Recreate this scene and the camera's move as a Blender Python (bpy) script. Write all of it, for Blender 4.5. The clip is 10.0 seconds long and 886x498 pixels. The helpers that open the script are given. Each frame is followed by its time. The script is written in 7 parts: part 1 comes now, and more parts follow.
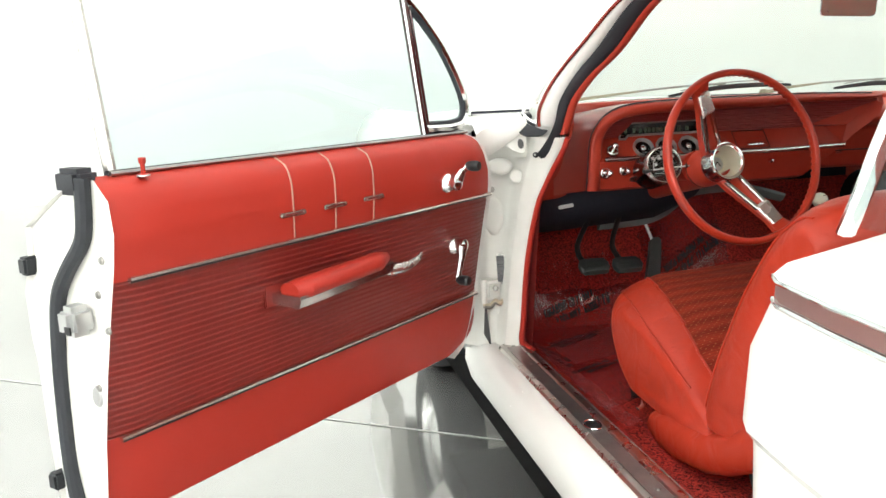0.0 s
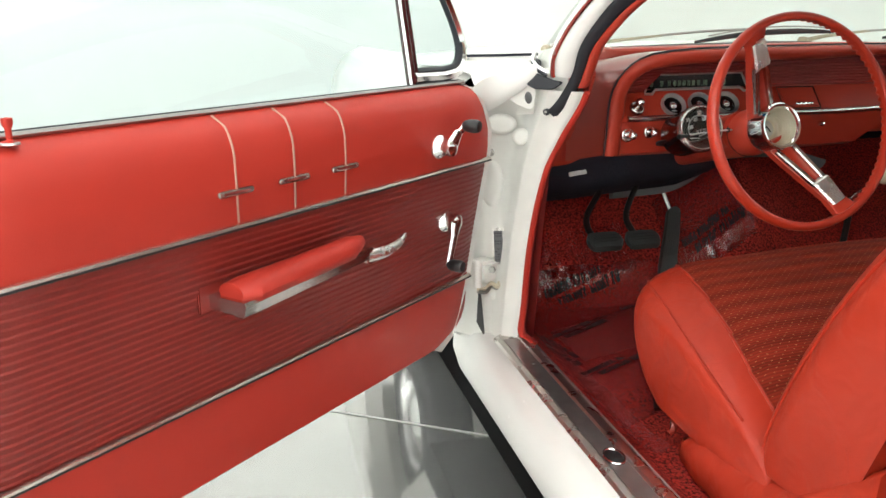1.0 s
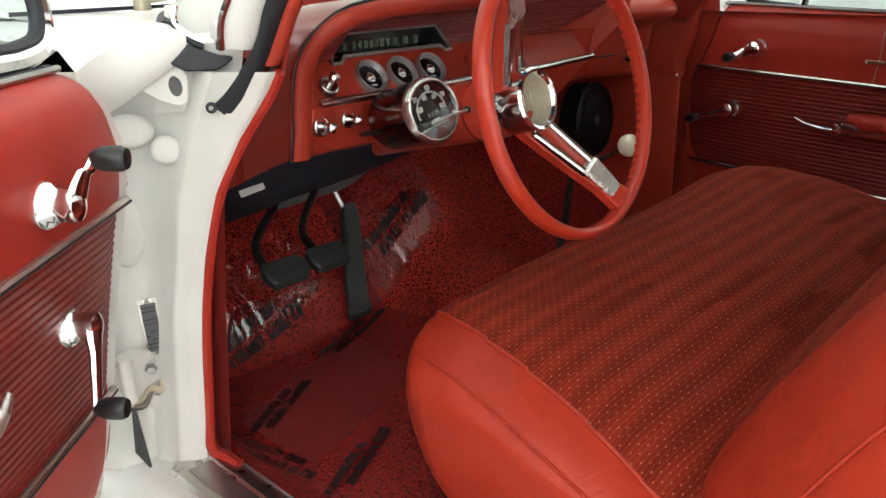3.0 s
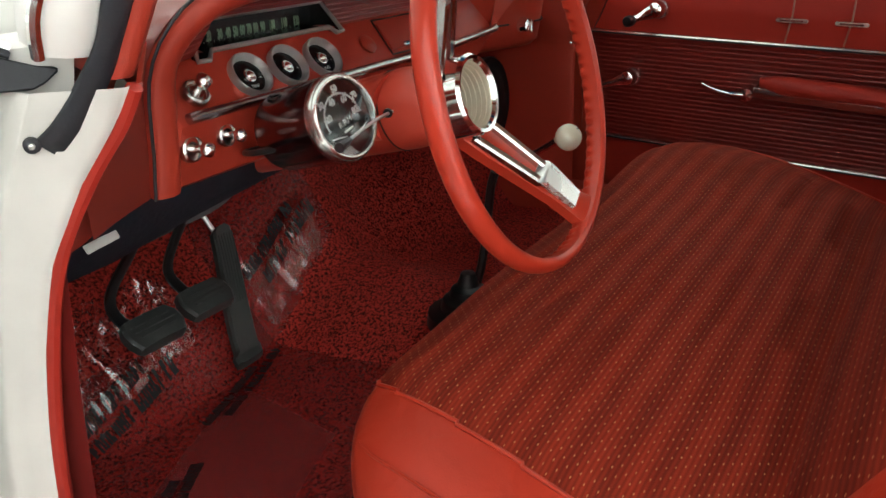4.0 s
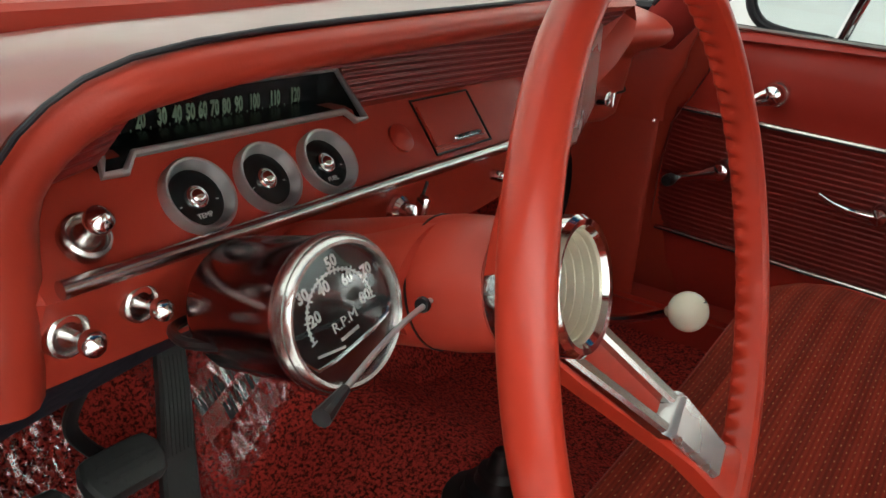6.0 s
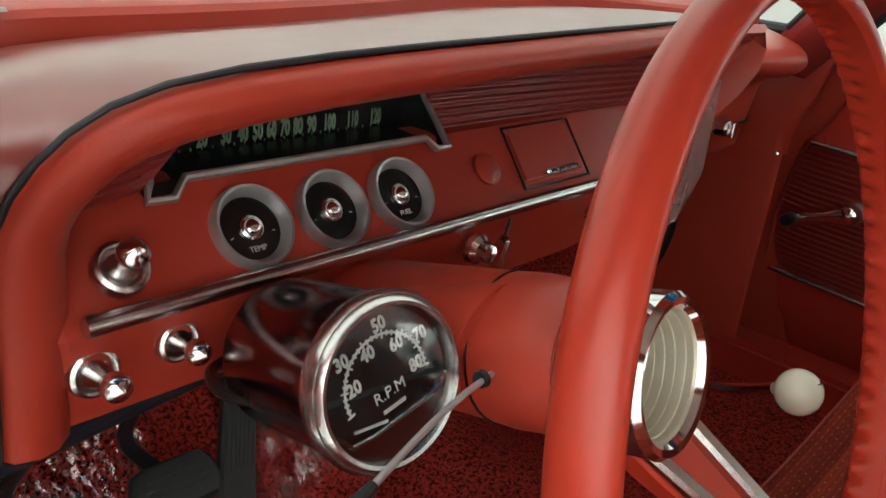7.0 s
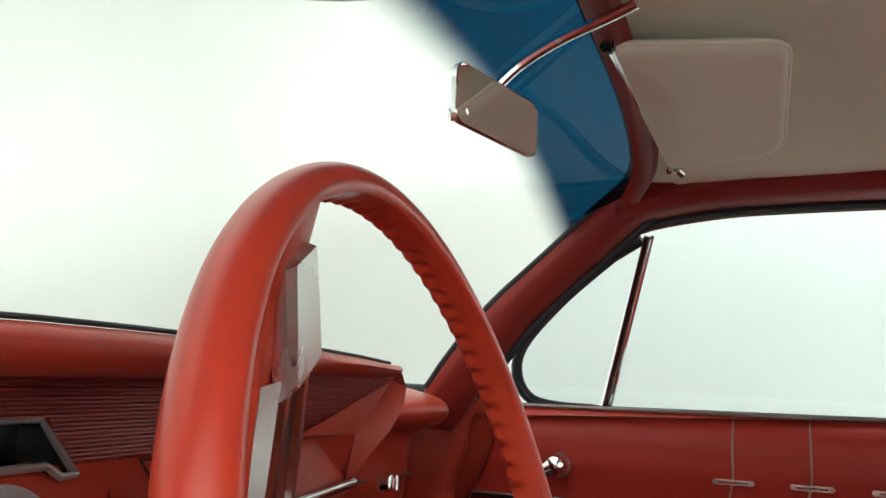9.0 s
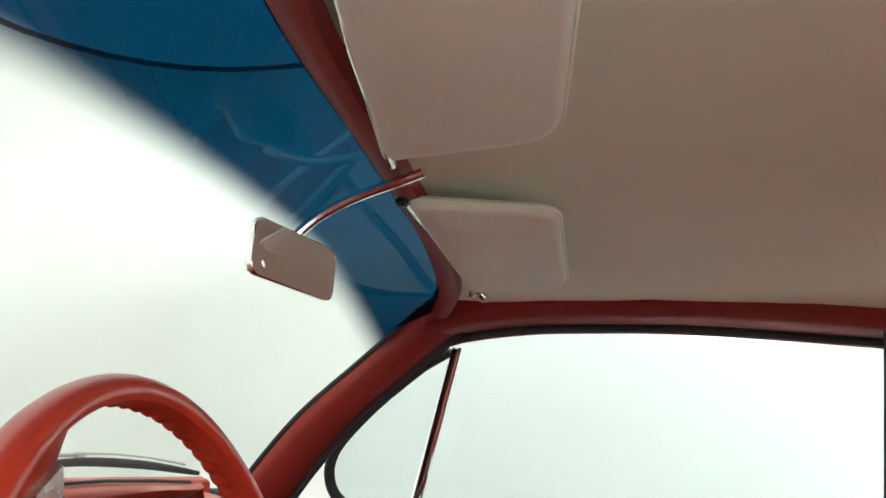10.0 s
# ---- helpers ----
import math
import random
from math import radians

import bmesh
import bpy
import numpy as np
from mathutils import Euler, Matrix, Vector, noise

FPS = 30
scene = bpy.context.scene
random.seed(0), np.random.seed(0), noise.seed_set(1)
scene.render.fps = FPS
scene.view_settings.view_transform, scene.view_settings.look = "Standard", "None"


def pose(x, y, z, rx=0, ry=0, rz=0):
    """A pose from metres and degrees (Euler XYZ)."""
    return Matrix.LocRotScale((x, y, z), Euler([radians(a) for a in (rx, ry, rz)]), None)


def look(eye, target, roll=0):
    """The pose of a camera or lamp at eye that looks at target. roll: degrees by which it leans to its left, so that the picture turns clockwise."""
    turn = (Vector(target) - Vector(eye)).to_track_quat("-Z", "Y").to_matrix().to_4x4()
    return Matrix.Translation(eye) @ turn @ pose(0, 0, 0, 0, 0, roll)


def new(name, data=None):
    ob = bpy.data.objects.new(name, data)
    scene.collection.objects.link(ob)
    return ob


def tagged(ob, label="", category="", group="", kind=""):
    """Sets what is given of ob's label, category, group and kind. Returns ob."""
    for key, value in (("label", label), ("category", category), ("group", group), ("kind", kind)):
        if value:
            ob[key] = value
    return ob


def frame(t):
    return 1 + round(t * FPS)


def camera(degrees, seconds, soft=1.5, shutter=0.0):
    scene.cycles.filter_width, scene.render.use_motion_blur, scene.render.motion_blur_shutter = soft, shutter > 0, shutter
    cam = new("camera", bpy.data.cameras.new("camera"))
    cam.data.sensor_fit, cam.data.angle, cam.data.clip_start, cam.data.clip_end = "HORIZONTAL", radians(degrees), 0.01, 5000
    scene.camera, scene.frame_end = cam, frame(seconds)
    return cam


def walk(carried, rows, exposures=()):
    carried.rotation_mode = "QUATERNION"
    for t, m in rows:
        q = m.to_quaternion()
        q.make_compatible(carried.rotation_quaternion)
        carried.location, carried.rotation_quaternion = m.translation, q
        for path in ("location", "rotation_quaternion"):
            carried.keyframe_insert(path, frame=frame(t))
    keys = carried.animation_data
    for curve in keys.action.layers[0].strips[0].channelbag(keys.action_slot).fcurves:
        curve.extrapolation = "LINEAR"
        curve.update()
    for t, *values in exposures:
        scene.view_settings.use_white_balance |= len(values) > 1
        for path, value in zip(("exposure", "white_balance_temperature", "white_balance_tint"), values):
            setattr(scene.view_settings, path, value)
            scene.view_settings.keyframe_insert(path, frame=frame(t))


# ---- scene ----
cam = camera(57.2, 10.0)
PATH = [
    (0, (-1.402, -2.485, 1.043), (-0.992, -0.567, 0.655), -2.2),
    (0.5, (-1.363, -2.285, 1.057), (-0.928, -0.393, 0.578), -1.4),
    (1, (-1.339, -2.123, 1.047), (-0.892, -0.248, 0.513), -0.7),
    (1.5, (-1.352, -1.935, 1.054), (-0.686, -0.132, 0.501), 0.2),
    (2, (-1.336, -1.789, 1.039), (-0.405, -0.112, 0.471), 0.5),
    (2.5, (-1.287, -1.604, 1.044), (-0.17, -0.065, 0.425), -2.1),
    (3, (-1.258, -1.438, 1.038), (0.087, -0.119, 0.367), -1.0),
    (3.2, (-1.247, -1.359, 1.041), (0.203, -0.166, 0.352), -0.8),
    (4.3, (-1.033, -1.144, 1.03), (0.519, -0.137, 0.271), -2.4),
    (4.5, (-0.986, -1.133, 1.031), (0.542, -0.097, 0.26), -3.2),
    (5, (-0.874, -1.078, 1.03), (0.637, -0.036, 0.234), -2.2),
    (5.5, (-0.798, -0.963, 1.04), (0.743, 0.033, 0.244), 1.6),
    (5.7, (-0.782, -0.928, 1.047), (0.782, 0.066, 0.295), 3.1),
    (6.8, (-0.7, -0.873, 1.056), (0.731, 0.307, 0.311), 5.9),
    (7, (-0.687, -0.865, 1.061), (0.703, 0.365, 0.315), 5.9),
    (7.2, (-0.663, -0.857, 1.056), (0.744, 0.405, 0.393), 5.6),
    (7.5, (-0.644, -0.858, 1.036), (0.798, 0.456, 0.591), 3.4),
    (8, (-0.645, -0.868, 1.007), (0.875, 0.402, 0.735), 1.8),
    (8.5, (-0.666, -0.89, 0.968), (1.087, 0.072, 0.994), -0.1),
    (9, (-0.675, -0.899, 0.955), (1.165, -0.188, 1.288), 0.2),
    (9.5, (-0.716, -0.939, 0.977), (1.138, -0.376, 1.475), 0.0),
    (10, (-0.732, -0.97, 1.019), (1.175, -0.627, 1.511), 0.2),
]
walk(cam, [(t, look(eye, target, roll)) for t, eye, target, roll in PATH],
     [(0.0, 0.30), (1.5, 0.2), (3.0, 0.16), (4.5, 0.18), (5.5, 0.15), (7.0, 0.06), (7.5, 0.16), (8.0, 0.14), (9.0, 0.08), (9.5, 0.12), (10.0, 0.2)])

# ---- light: a white studio with a broad overhead panel and added strips ----
GROUND = -0.03
world = bpy.data.worlds.new("studio_air")
scene.world = world
world.use_nodes = True
world.node_tree.nodes["Background"].inputs[0].default_value = (1.0, 1.0, 0.97, 1)
world.node_tree.nodes["Background"].inputs[1].default_value = 0.3


def panel_lamp(name, x, y, z, sx, sy, power):
    data = bpy.data.lights.new(name, "AREA")
    data.shape, data.size, data.size_y, data.energy = "RECTANGLE", sx, sy, power
    data.color = (1.0, 1.0, 0.99)
    ob = new(name, data)
    ob.matrix_basis = pose(x, y, z)
    return ob


# four unseen strip lamps, added to wash the walls round the overhead panel
for lx, ly, sx, sy, power in ((-4.2, -1.2, 1.2, 5.5, 680), (4.7, -0.6, 1.2, 5.5, 46), (0.2, 4.6, 6.0, 1.2, 18), (-1.2, -5.2, 6.0, 1.2, 1080)):
    panel_lamp("added_strip_lamp", lx, ly, 6.3, sx, sy, power)
GLOW = 0.85      # of the overhead panel's diffuser


# ---- materials ----
def material(name, colour, rough=0.5, metal=0.0, grain=0.0, scale=400.0, vary=0.06, coat=0.0, spec=0.5, blot=6.0):
    """A surface with two scales of variation: fine grain in the bump, broad wear in colour and gloss."""
    m = bpy.data.materials.new(name)
    m.use_nodes = True
    nt = m.node_tree
    b = nt.nodes["Principled BSDF"]
    b.inputs["Metallic"].default_value = metal
    b.inputs["Specular IOR Level"].default_value = spec
    b.inputs["Coat Weight"].default_value = coat
    b.inputs["Coat Roughness"].default_value = 0.08
    tc = nt.nodes.new("ShaderNodeTexCoord")
    n1 = nt.nodes.new("ShaderNodeTexNoise")
    n1.inputs["Scale"].default_value, n1.inputs["Detail"].default_value = blot, 5
    nt.links.new(tc.outputs["Object"], n1.inputs["Vector"])
    mix = nt.nodes.new("ShaderNodeMix")
    mix.data_type = "RGBA"
    lo = tuple(c * (1 - 1.6 * vary) for c in colour)
    hi = tuple(min(1, c * (1 + 1.2 * vary)) for c in colour)
    mix.inputs[6].default_value, mix.inputs[7].default_value = (*lo, 1), (*hi, 1)
    nt.links.new(n1.outputs["Fac"], mix.inputs[0])
    nt.links.new(mix.outputs[2], b.inputs["Base Color"])
    mr = nt.nodes.new("ShaderNodeMapRange")
    mr.inputs["To Min"].default_value, mr.inputs["To Max"].default_value = rough * 0.82, min(1, rough * 1.2)
    n3 = nt.nodes.new("ShaderNodeTexNoise")
    n3.inputs["Scale"].default_value, n3.inputs["Detail"].default_value = blot * 5, 4
    nt.links.new(tc.outputs["Object"], n3.inputs["Vector"])
    nt.links.new(n3.outputs["Fac"], mr.inputs["Value"])
    nt.links.new(mr.outputs["Result"], b.inputs["Roughness"])
    if grain:
        n2 = nt.nodes.new("ShaderNodeTexNoise")
        n2.inputs["Scale"].default_value, n2.inputs["Detail"].default_value = scale, 3
        nt.links.new(tc.outputs["Object"], n2.inputs["Vector"])
        bp = nt.nodes.new("ShaderNodeBump")
        bp.inputs["Strength"].default_value, bp.inputs["Distance"].default_value = grain, 0.0012
        nt.links.new(n2.outputs["Fac"], bp.inputs["Height"])
        nt.links.new(bp.outputs["Normal"], b.inputs["Normal"])
    return m


def creased(m, scale, strength):
    """Adds soft broad creases under a material's fine grain."""
    nt = m.node_tree
    tc = next(n for n in nt.nodes if n.type == "TEX_COORD")
    fine = next(n for n in nt.nodes if n.type == "BUMP")
    no = nt.nodes.new("ShaderNodeTexNoise")
    no.inputs["Scale"].default_value, no.inputs["Detail"].default_value = scale, 2
    no.inputs["Distortion"].default_value = 0.8
    nt.links.new(tc.outputs["Object"], no.inputs["Vector"])
    bp = nt.nodes.new("ShaderNodeBump")
    bp.inputs["Strength"].default_value, bp.inputs["Distance"].default_value = strength, 0.01
    nt.links.new(no.outputs["Fac"], bp.inputs["Height"])
    nt.links.new(bp.outputs["Normal"], fine.inputs["Normal"])
    return m


RED = (0.42, 0.033, 0.021)
VINYL = creased(material("red_vinyl", RED, 0.42, spec=0.3, grain=0.25, scale=700), 7, 0.12)
SEAT_VINYL = creased(material("red_seat_vinyl", (0.40, 0.032, 0.014), 0.40, spec=0.3, grain=0.3, scale=500), 16, 0.45)
PAINT_RED = material("red_dash_paint", (0.41, 0.043, 0.024), 0.37, spec=0.3, grain=0.1, scale=900, coat=0.06)
PAD_RED = material("red_dash_pad", (0.40, 0.041, 0.022), 0.40, spec=0.3, grain=0.08, scale=500)
TOP_RED = material("red_dash_top_vinyl", (0.21, 0.026, 0.017), 0.36, grain=0.06, scale=500, spec=1.0, coat=0.85)
TOP_RED.node_tree.nodes["Principled BSDF"].inputs["Coat Roughness"].default_value = 0.34
WHEEL_RED = material("red_wheel_plastic", (0.47, 0.038, 0.018), 0.32, coat=0.12, spec=0.4)
# the dash red, darkened for the shade on far pillar and header
SHADED_RED = material("shaded_red_pillar_paint", (0.25, 0.024, 0.019), 0.4, grain=0.12, spec=0.3)
TRIM_RED = material("dark_red_trim_paint", (0.23, 0.020, 0.017), 0.4, grain=0.2)
RIB_RED = material("dark_red_ribbed_vinyl", (0.20, 0.017, 0.012), 0.4, grain=0.35, scale=500)
WHITE = material("white_body_paint", (0.80, 0.79, 0.76), 0.25, coat=0.4, vary=0.025)
WHITE_IN = material("aged_white_jamb_paint", (0.74, 0.73, 0.69), 0.38, vary=0.09, grain=0.15, scale=90, blot=14)
CHROME = material("chrome", (0.80, 0.80, 0.80), 0.09, 1.0, vary=0.03)
WORN_CHROME = material("worn_chrome", (0.62, 0.60, 0.58), 0.24, 1.0, grain=0.15, scale=300, vary=0.15, blot=30)
SPOKE = material("grooved_spoke_chrome", (0.58, 0.57, 0.55), 0.20, 1.0, grain=0.08, scale=900, vary=0.08)
CAP_METAL = material("brushed_cap_metal", (0.74, 0.73, 0.71), 0.27, 0.88, vary=0.05)
SATIN = material("satin_silver", (0.50, 0.50, 0.50), 0.33, 0.75, vary=0.05)
TRIM_SILVER = material("soft_trim_silver", (0.62, 0.57, 0.53), 0.24, 0.92, vary=0.08)
HAIRLINE = material("dull_hairline_trim", (0.44, 0.24, 0.19), 0.5, 0.4, vary=0.08)
# the pink tone stands for the red that this satin band reflects
RED_REFLECT = material("anodised_trim_reflecting_red", (0.50, 0.33, 0.31), 0.36, 0.8, vary=0.08)
ALU = material("brushed_aluminium", (0.60, 0.57, 0.54), 0.28, 1.0, grain=0.3, scale=160, vary=0.12)
BLACK = material("black_plastic", (0.012, 0.012, 0.013), 0.35)
RUBBER = material("black_rubber", (0.022, 0.024, 0.028), 0.6, grain=0.5, scale=250, vary=0.15)
PEDAL = material("grey_pedal_rubber", (0.035, 0.038, 0.037), 0.55, grain=0.5, scale=200, vary=0.2)
DARK_PAD = material("dark_insulation", (0.020, 0.022, 0.032), 0.7, grain=0.8, scale=120, spec=0.2)
GREY_EDGE = material("grey_felt_edge", (0.14, 0.15, 0.155), 0.75, grain=0.6)
CREAM = material("cream_headliner", (0.87, 0.93, 0.77), 0.75, grain=0.45, scale=900, vary=0.05, blot=3)
VISOR = material("cream_visor_vinyl", (0.86, 0.90, 0.77), 0.55, grain=0.4, scale=800)
KNOB_WHITE = material("ivory_knob", (0.72, 0.66, 0.52), 0.2, coat=0.4)
HORN = material("brushed_gold_cup", (0.66, 0.62, 0.49), 0.38, 0.45, grain=0.2, scale=90)
LENS = material("dark_dial_face", (0.007, 0.010, 0.011), 0.25)
FIGURE = material("pale_green_figures", (0.20, 0.30, 0.20), 0.5)
PRINT = material("white_dial_print", (0.62, 0.62, 0.60), 0.5)
INK = material("black_ink", (0.012, 0.008, 0.01), 0.5)
WALL = material("white_studio_wall", (0.82, 0.835, 0.812), 0.9, vary=0.02, blot=0.6)
SEAL = material("weatherstrip_rubber", (0.018, 0.02, 0.026), 0.55, grain=0.4, scale=150, vary=0.2)
STEEL = material("worn_steel", (0.35, 0.34, 0.32), 0.35, 1.0, vary=0.15)


def floor_material():
    m = material("polished_grey_floor", (0.48, 0.48, 0.47), 0.07, metal=0.75, vary=0.15, blot=1.3, coat=0.3)
    return m


def carpet_material(name, red, dark):
    """Loop pile: red loops with near-black gaps."""
    m = material(name, red, 0.9, grain=1.0, scale=330)
    nt = m.node_tree
    b = nt.nodes["Principled BSDF"]
    b.inputs["Specular IOR Level"].default_value = 0.15
    tc = nt.nodes.new("ShaderNodeTexCoord")
    v = nt.nodes.new("ShaderNodeTexNoise")
    v.inputs["Scale"].default_value, v.inputs["Detail"].default_value, v.inputs["Roughness"].default_value = 190, 5, 0.72
    nt.links.new(tc.outputs["Object"], v.inputs["Vector"])
    r = nt.nodes.new("ShaderNodeValToRGB")
    r.color_ramp.elements[0].position, r.color_ramp.elements[1].position = 0.42, 0.55
    r.color_ramp.elements[0].color, r.color_ramp.elements[1].color = (*dark, 1), (*red, 1)
    nt.links.new(v.outputs["Fac"], r.inputs["Fac"])
    nt.links.new(r.outputs["Color"], b.inputs["Base Color"])
    for n in nt.nodes:
        if n.type == "BUMP":
            n.inputs["Distance"].default_value = 0.006
            nt.links.new(v.outputs["Fac"], n.inputs["Height"])
    return m


CARPET = carpet_material("red_loop_carpet", (0.60, 0.050, 0.037), (0.075, 0.009, 0.007))


def fabric_material():
    """Woven seat cloth: broad soft bands from front to back, fine cords, and a lattice of small gold diamonds."""
    m = material("dark_red_seat_cloth", (0.16, 0.012, 0.008), 0.85, grain=0.5, scale=700)
    nt = m.node_tree
    b = nt.nodes["Principled BSDF"]
    b.inputs["Specular IOR Level"].default_value = 0.15
    tc = nt.nodes.new("ShaderNodeTexCoord")

    def math_node(op, a, c=None):
        n = nt.nodes.new("ShaderNodeMath")
        n.operation = op
        for i, v in enumerate((a, c)):
            if v is None:
                continue
            if isinstance(v, (int, float)):
                n.inputs[i].default_value = v
            else:
                nt.links.new(v, n.inputs[i])
        return n.outputs[0]
    sep = nt.nodes.new("ShaderNodeSeparateXYZ")
    nt.links.new(tc.outputs["Object"], sep.inputs[0])
    u = math_node("MULTIPLY", sep.outputs[1], 1 / 0.0135)
    v = math_node("MULTIPLY", sep.outputs[0], 1 / 0.0165)

    def lattice(du, dv):
        a = math_node("ABSOLUTE", math_node("SUBTRACT", math_node("FRACT", math_node("ADD", u, du)), 0.5))
        c = math_node("ABSOLUTE", math_node("SUBTRACT", math_node("FRACT", math_node("ADD", v, dv)), 0.5))
        d = math_node("ADD", math_node("MULTIPLY", a, 2.0), math_node("MULTIPLY", c, 0.8))
        return math_node("LESS_THAN", d, 0.105)
    dots = math_node("MAXIMUM", lattice(0.0, 0.0), lattice(0.5, 0.5))
    fleck = nt.nodes.new("ShaderNodeTexNoise")
    fleck.inputs["Scale"].default_value, fleck.inputs["Detail"].default_value = 160, 2
    nt.links.new(tc.outputs["Object"], fleck.inputs["Vector"])
    dots = math_node("MULTIPLY", dots, math_node("MULTIPLY", fleck.outputs["Fac"], 1.25))
    wv = nt.nodes.new("ShaderNodeTexWave")
    wv.bands_direction = "Y"
    wv.inputs["Scale"].default_value, wv.inputs["Distortion"].default_value = 60.0, 0.3
    nt.links.new(tc.outputs["Object"], wv.inputs["Vector"])
    broad = nt.nodes.new("ShaderNodeTexWave")
    broad.bands_direction = "Y"
    broad.inputs["Scale"].default_value, broad.inputs["Distortion"].default_value = 8.5, 1.2
    broad.inputs["Detail"].default_value = 2
    nt.links.new(tc.outputs["Object"], broad.inputs["Vector"])
    ground = nt.nodes.new("ShaderNodeMix")
    ground.data_type = "RGBA"
    ground.inputs[6].default_value, ground.inputs[7].default_value = (0.19, 0.018, 0.008, 1), (0.28, 0.028, 0.012, 1)
    nt.links.new(broad.outputs["Fac"], ground.inputs[0])
    cord = nt.nodes.new("ShaderNodeMix")
    cord.data_type, cord.blend_type = "RGBA", "MULTIPLY"
    cord.inputs[0].default_value = 0.3
    nt.links.new(ground.outputs[2], cord.inputs[6])
    nt.links.new(wv.outputs["Color"], cord.inputs[7])
    fin = nt.nodes.new("ShaderNodeMix")
    fin.data_type = "RGBA"
    fin.inputs[7].default_value = (0.54, 0.25, 0.11, 1)
    nt.links.new(cord.outputs[2], fin.inputs[6])
    nt.links.new(dots, fin.inputs[0])
    nt.links.new(fin.outputs[2], b.inputs["Base Color"])
    return m


CLOTH = fabric_material()


def glass_material(name, tint, band=None, gloss=1.0):
    """Thin glass: what passes through is tinted, and Fresnel mirrors the rest. band: (distance from the top edge with full tint, with none, colour)."""
    m = bpy.data.materials.new(name)
    m.use_nodes = True
    nt = m.node_tree
    nt.nodes.clear()
    out = nt.nodes.new("ShaderNodeOutputMaterial")
    tr = nt.nodes.new("ShaderNodeBsdfTransparent")
    tr.inputs[0].default_value = (*tint, 1)
    gl = nt.nodes.new("ShaderNodeBsdfGlossy")
    gl.inputs["Roughness"].default_value = 0.01
    mx = nt.nodes.new("ShaderNodeMixShader")
    fr = nt.nodes.new("ShaderNodeLayerWeight")
    pw = nt.nodes.new("ShaderNodeMath")
    pw.operation = "POWER"
    pw.inputs[1].default_value = 4.0
    nt.links.new(fr.outputs["Facing"], pw.inputs[0])
    sc = nt.nodes.new("ShaderNodeMath")
    sc.operation = "MULTIPLY_ADD"
    sc.inputs[1].default_value, sc.inputs[2].default_value = 0.9 * gloss, 0.05 * gloss
    nt.links.new(pw.outputs[0], sc.inputs[0])
    nt.links.new(sc.outputs[0], mx.inputs[0])
    nt.links.new(tr.outputs[0], mx.inputs[1])
    nt.links.new(gl.outputs[0], mx.inputs[2])
    nt.links.new(mx.outputs[0], out.inputs[0])
    if band:
        at = nt.nodes.new("ShaderNodeAttribute")
        at.attribute_name = "shade_band"
        mr = nt.nodes.new("ShaderNodeMapRange")
        mr.interpolation_type = "SMOOTHSTEP"
        mr.inputs["From Min"].default_value, mr.inputs["From Max"].default_value = band[1], band[0]
        nt.links.new(at.outputs["Fac"], mr.inputs["Value"])
        mix = nt.nodes.new("ShaderNodeMix")
        mix.data_type = "RGBA"
        mix.inputs[6].default_value, mix.inputs[7].default_value = (*tint, 1), (*band[2], 1)
        nt.links.new(mr.outputs["Result"], mix.inputs[0])
        nt.links.new(mix.outputs[2], tr.inputs[0])
    return m


GLASS = glass_material("pale_green_side_glass", (0.76, 0.85, 0.85))
SHIELD = glass_material("windscreen_glass", (0.84, 0.90, 0.865), (0.098, 0.156, (0.001, 0.031, 0.070)), gloss=0.35)


def film_material(name, fog):
    """Clear wrinkled floor film; fog: how much of it is scuffed dull."""
    m = glass_material(name, (0.88, 0.74, 0.76), gloss=0.9)
    nt = m.node_tree
    tc = nt.nodes.new("ShaderNodeTexCoord")
    n = nt.nodes.new("ShaderNodeTexNoise")
    n.inputs["Scale"].default_value, n.inputs["Detail"].default_value = 26, 4
    nt.links.new(tc.outputs["Object"], n.inputs["Vector"])
    bp = nt.nodes.new("ShaderNodeBump")
    bp.inputs["Strength"].default_value, bp.inputs["Distance"].default_value = 0.8, 0.02
    nt.links.new(n.outputs["Fac"], bp.inputs["Height"])
    out = next(nd for nd in nt.nodes if nd.type == "OUTPUT_MATERIAL")
    thin = out.inputs[0].links[0].from_socket
    haze = nt.nodes.new("ShaderNodeBsdfDiffuse")
    haze.inputs[0].default_value = (0.38, 0.052, 0.050, 1)
    mixed = nt.nodes.new("ShaderNodeMixShader")
    mixed.inputs[0].default_value = fog
    nt.links.new(thin, mixed.inputs[1])
    nt.links.new(haze.outputs[0], mixed.inputs[2])
    nt.links.new(mixed.outputs[0], out.inputs[0])
    for nd in nt.nodes:
        if nd.type == "BSDF_GLOSSY":
            nd.inputs["Roughness"].default_value = 0.10
            nt.links.new(bp.outputs["Normal"], nd.inputs["Normal"])
    return m


FILM = film_material("clear_floor_film", 0.34)
DULL_FILM = film_material("scuffed_floor_film", 0.48)


def crumple_material():
    """Bare crumpled film: clear, with sharp bright folds."""
    m = glass_material("crumpled_clear_film", (0.93, 0.86, 0.87), gloss=1.4)
    for nd in m.node_tree.nodes:
        if nd.type == "BSDF_GLOSSY":
            nd.inputs["Roughness"].default_value = 0.05
    return m


CRUMPLE = crumple_material()
MIRROR = material("mirror_silver", (0.9, 0.9, 0.9), 0.01, 1.0, vary=0.0)


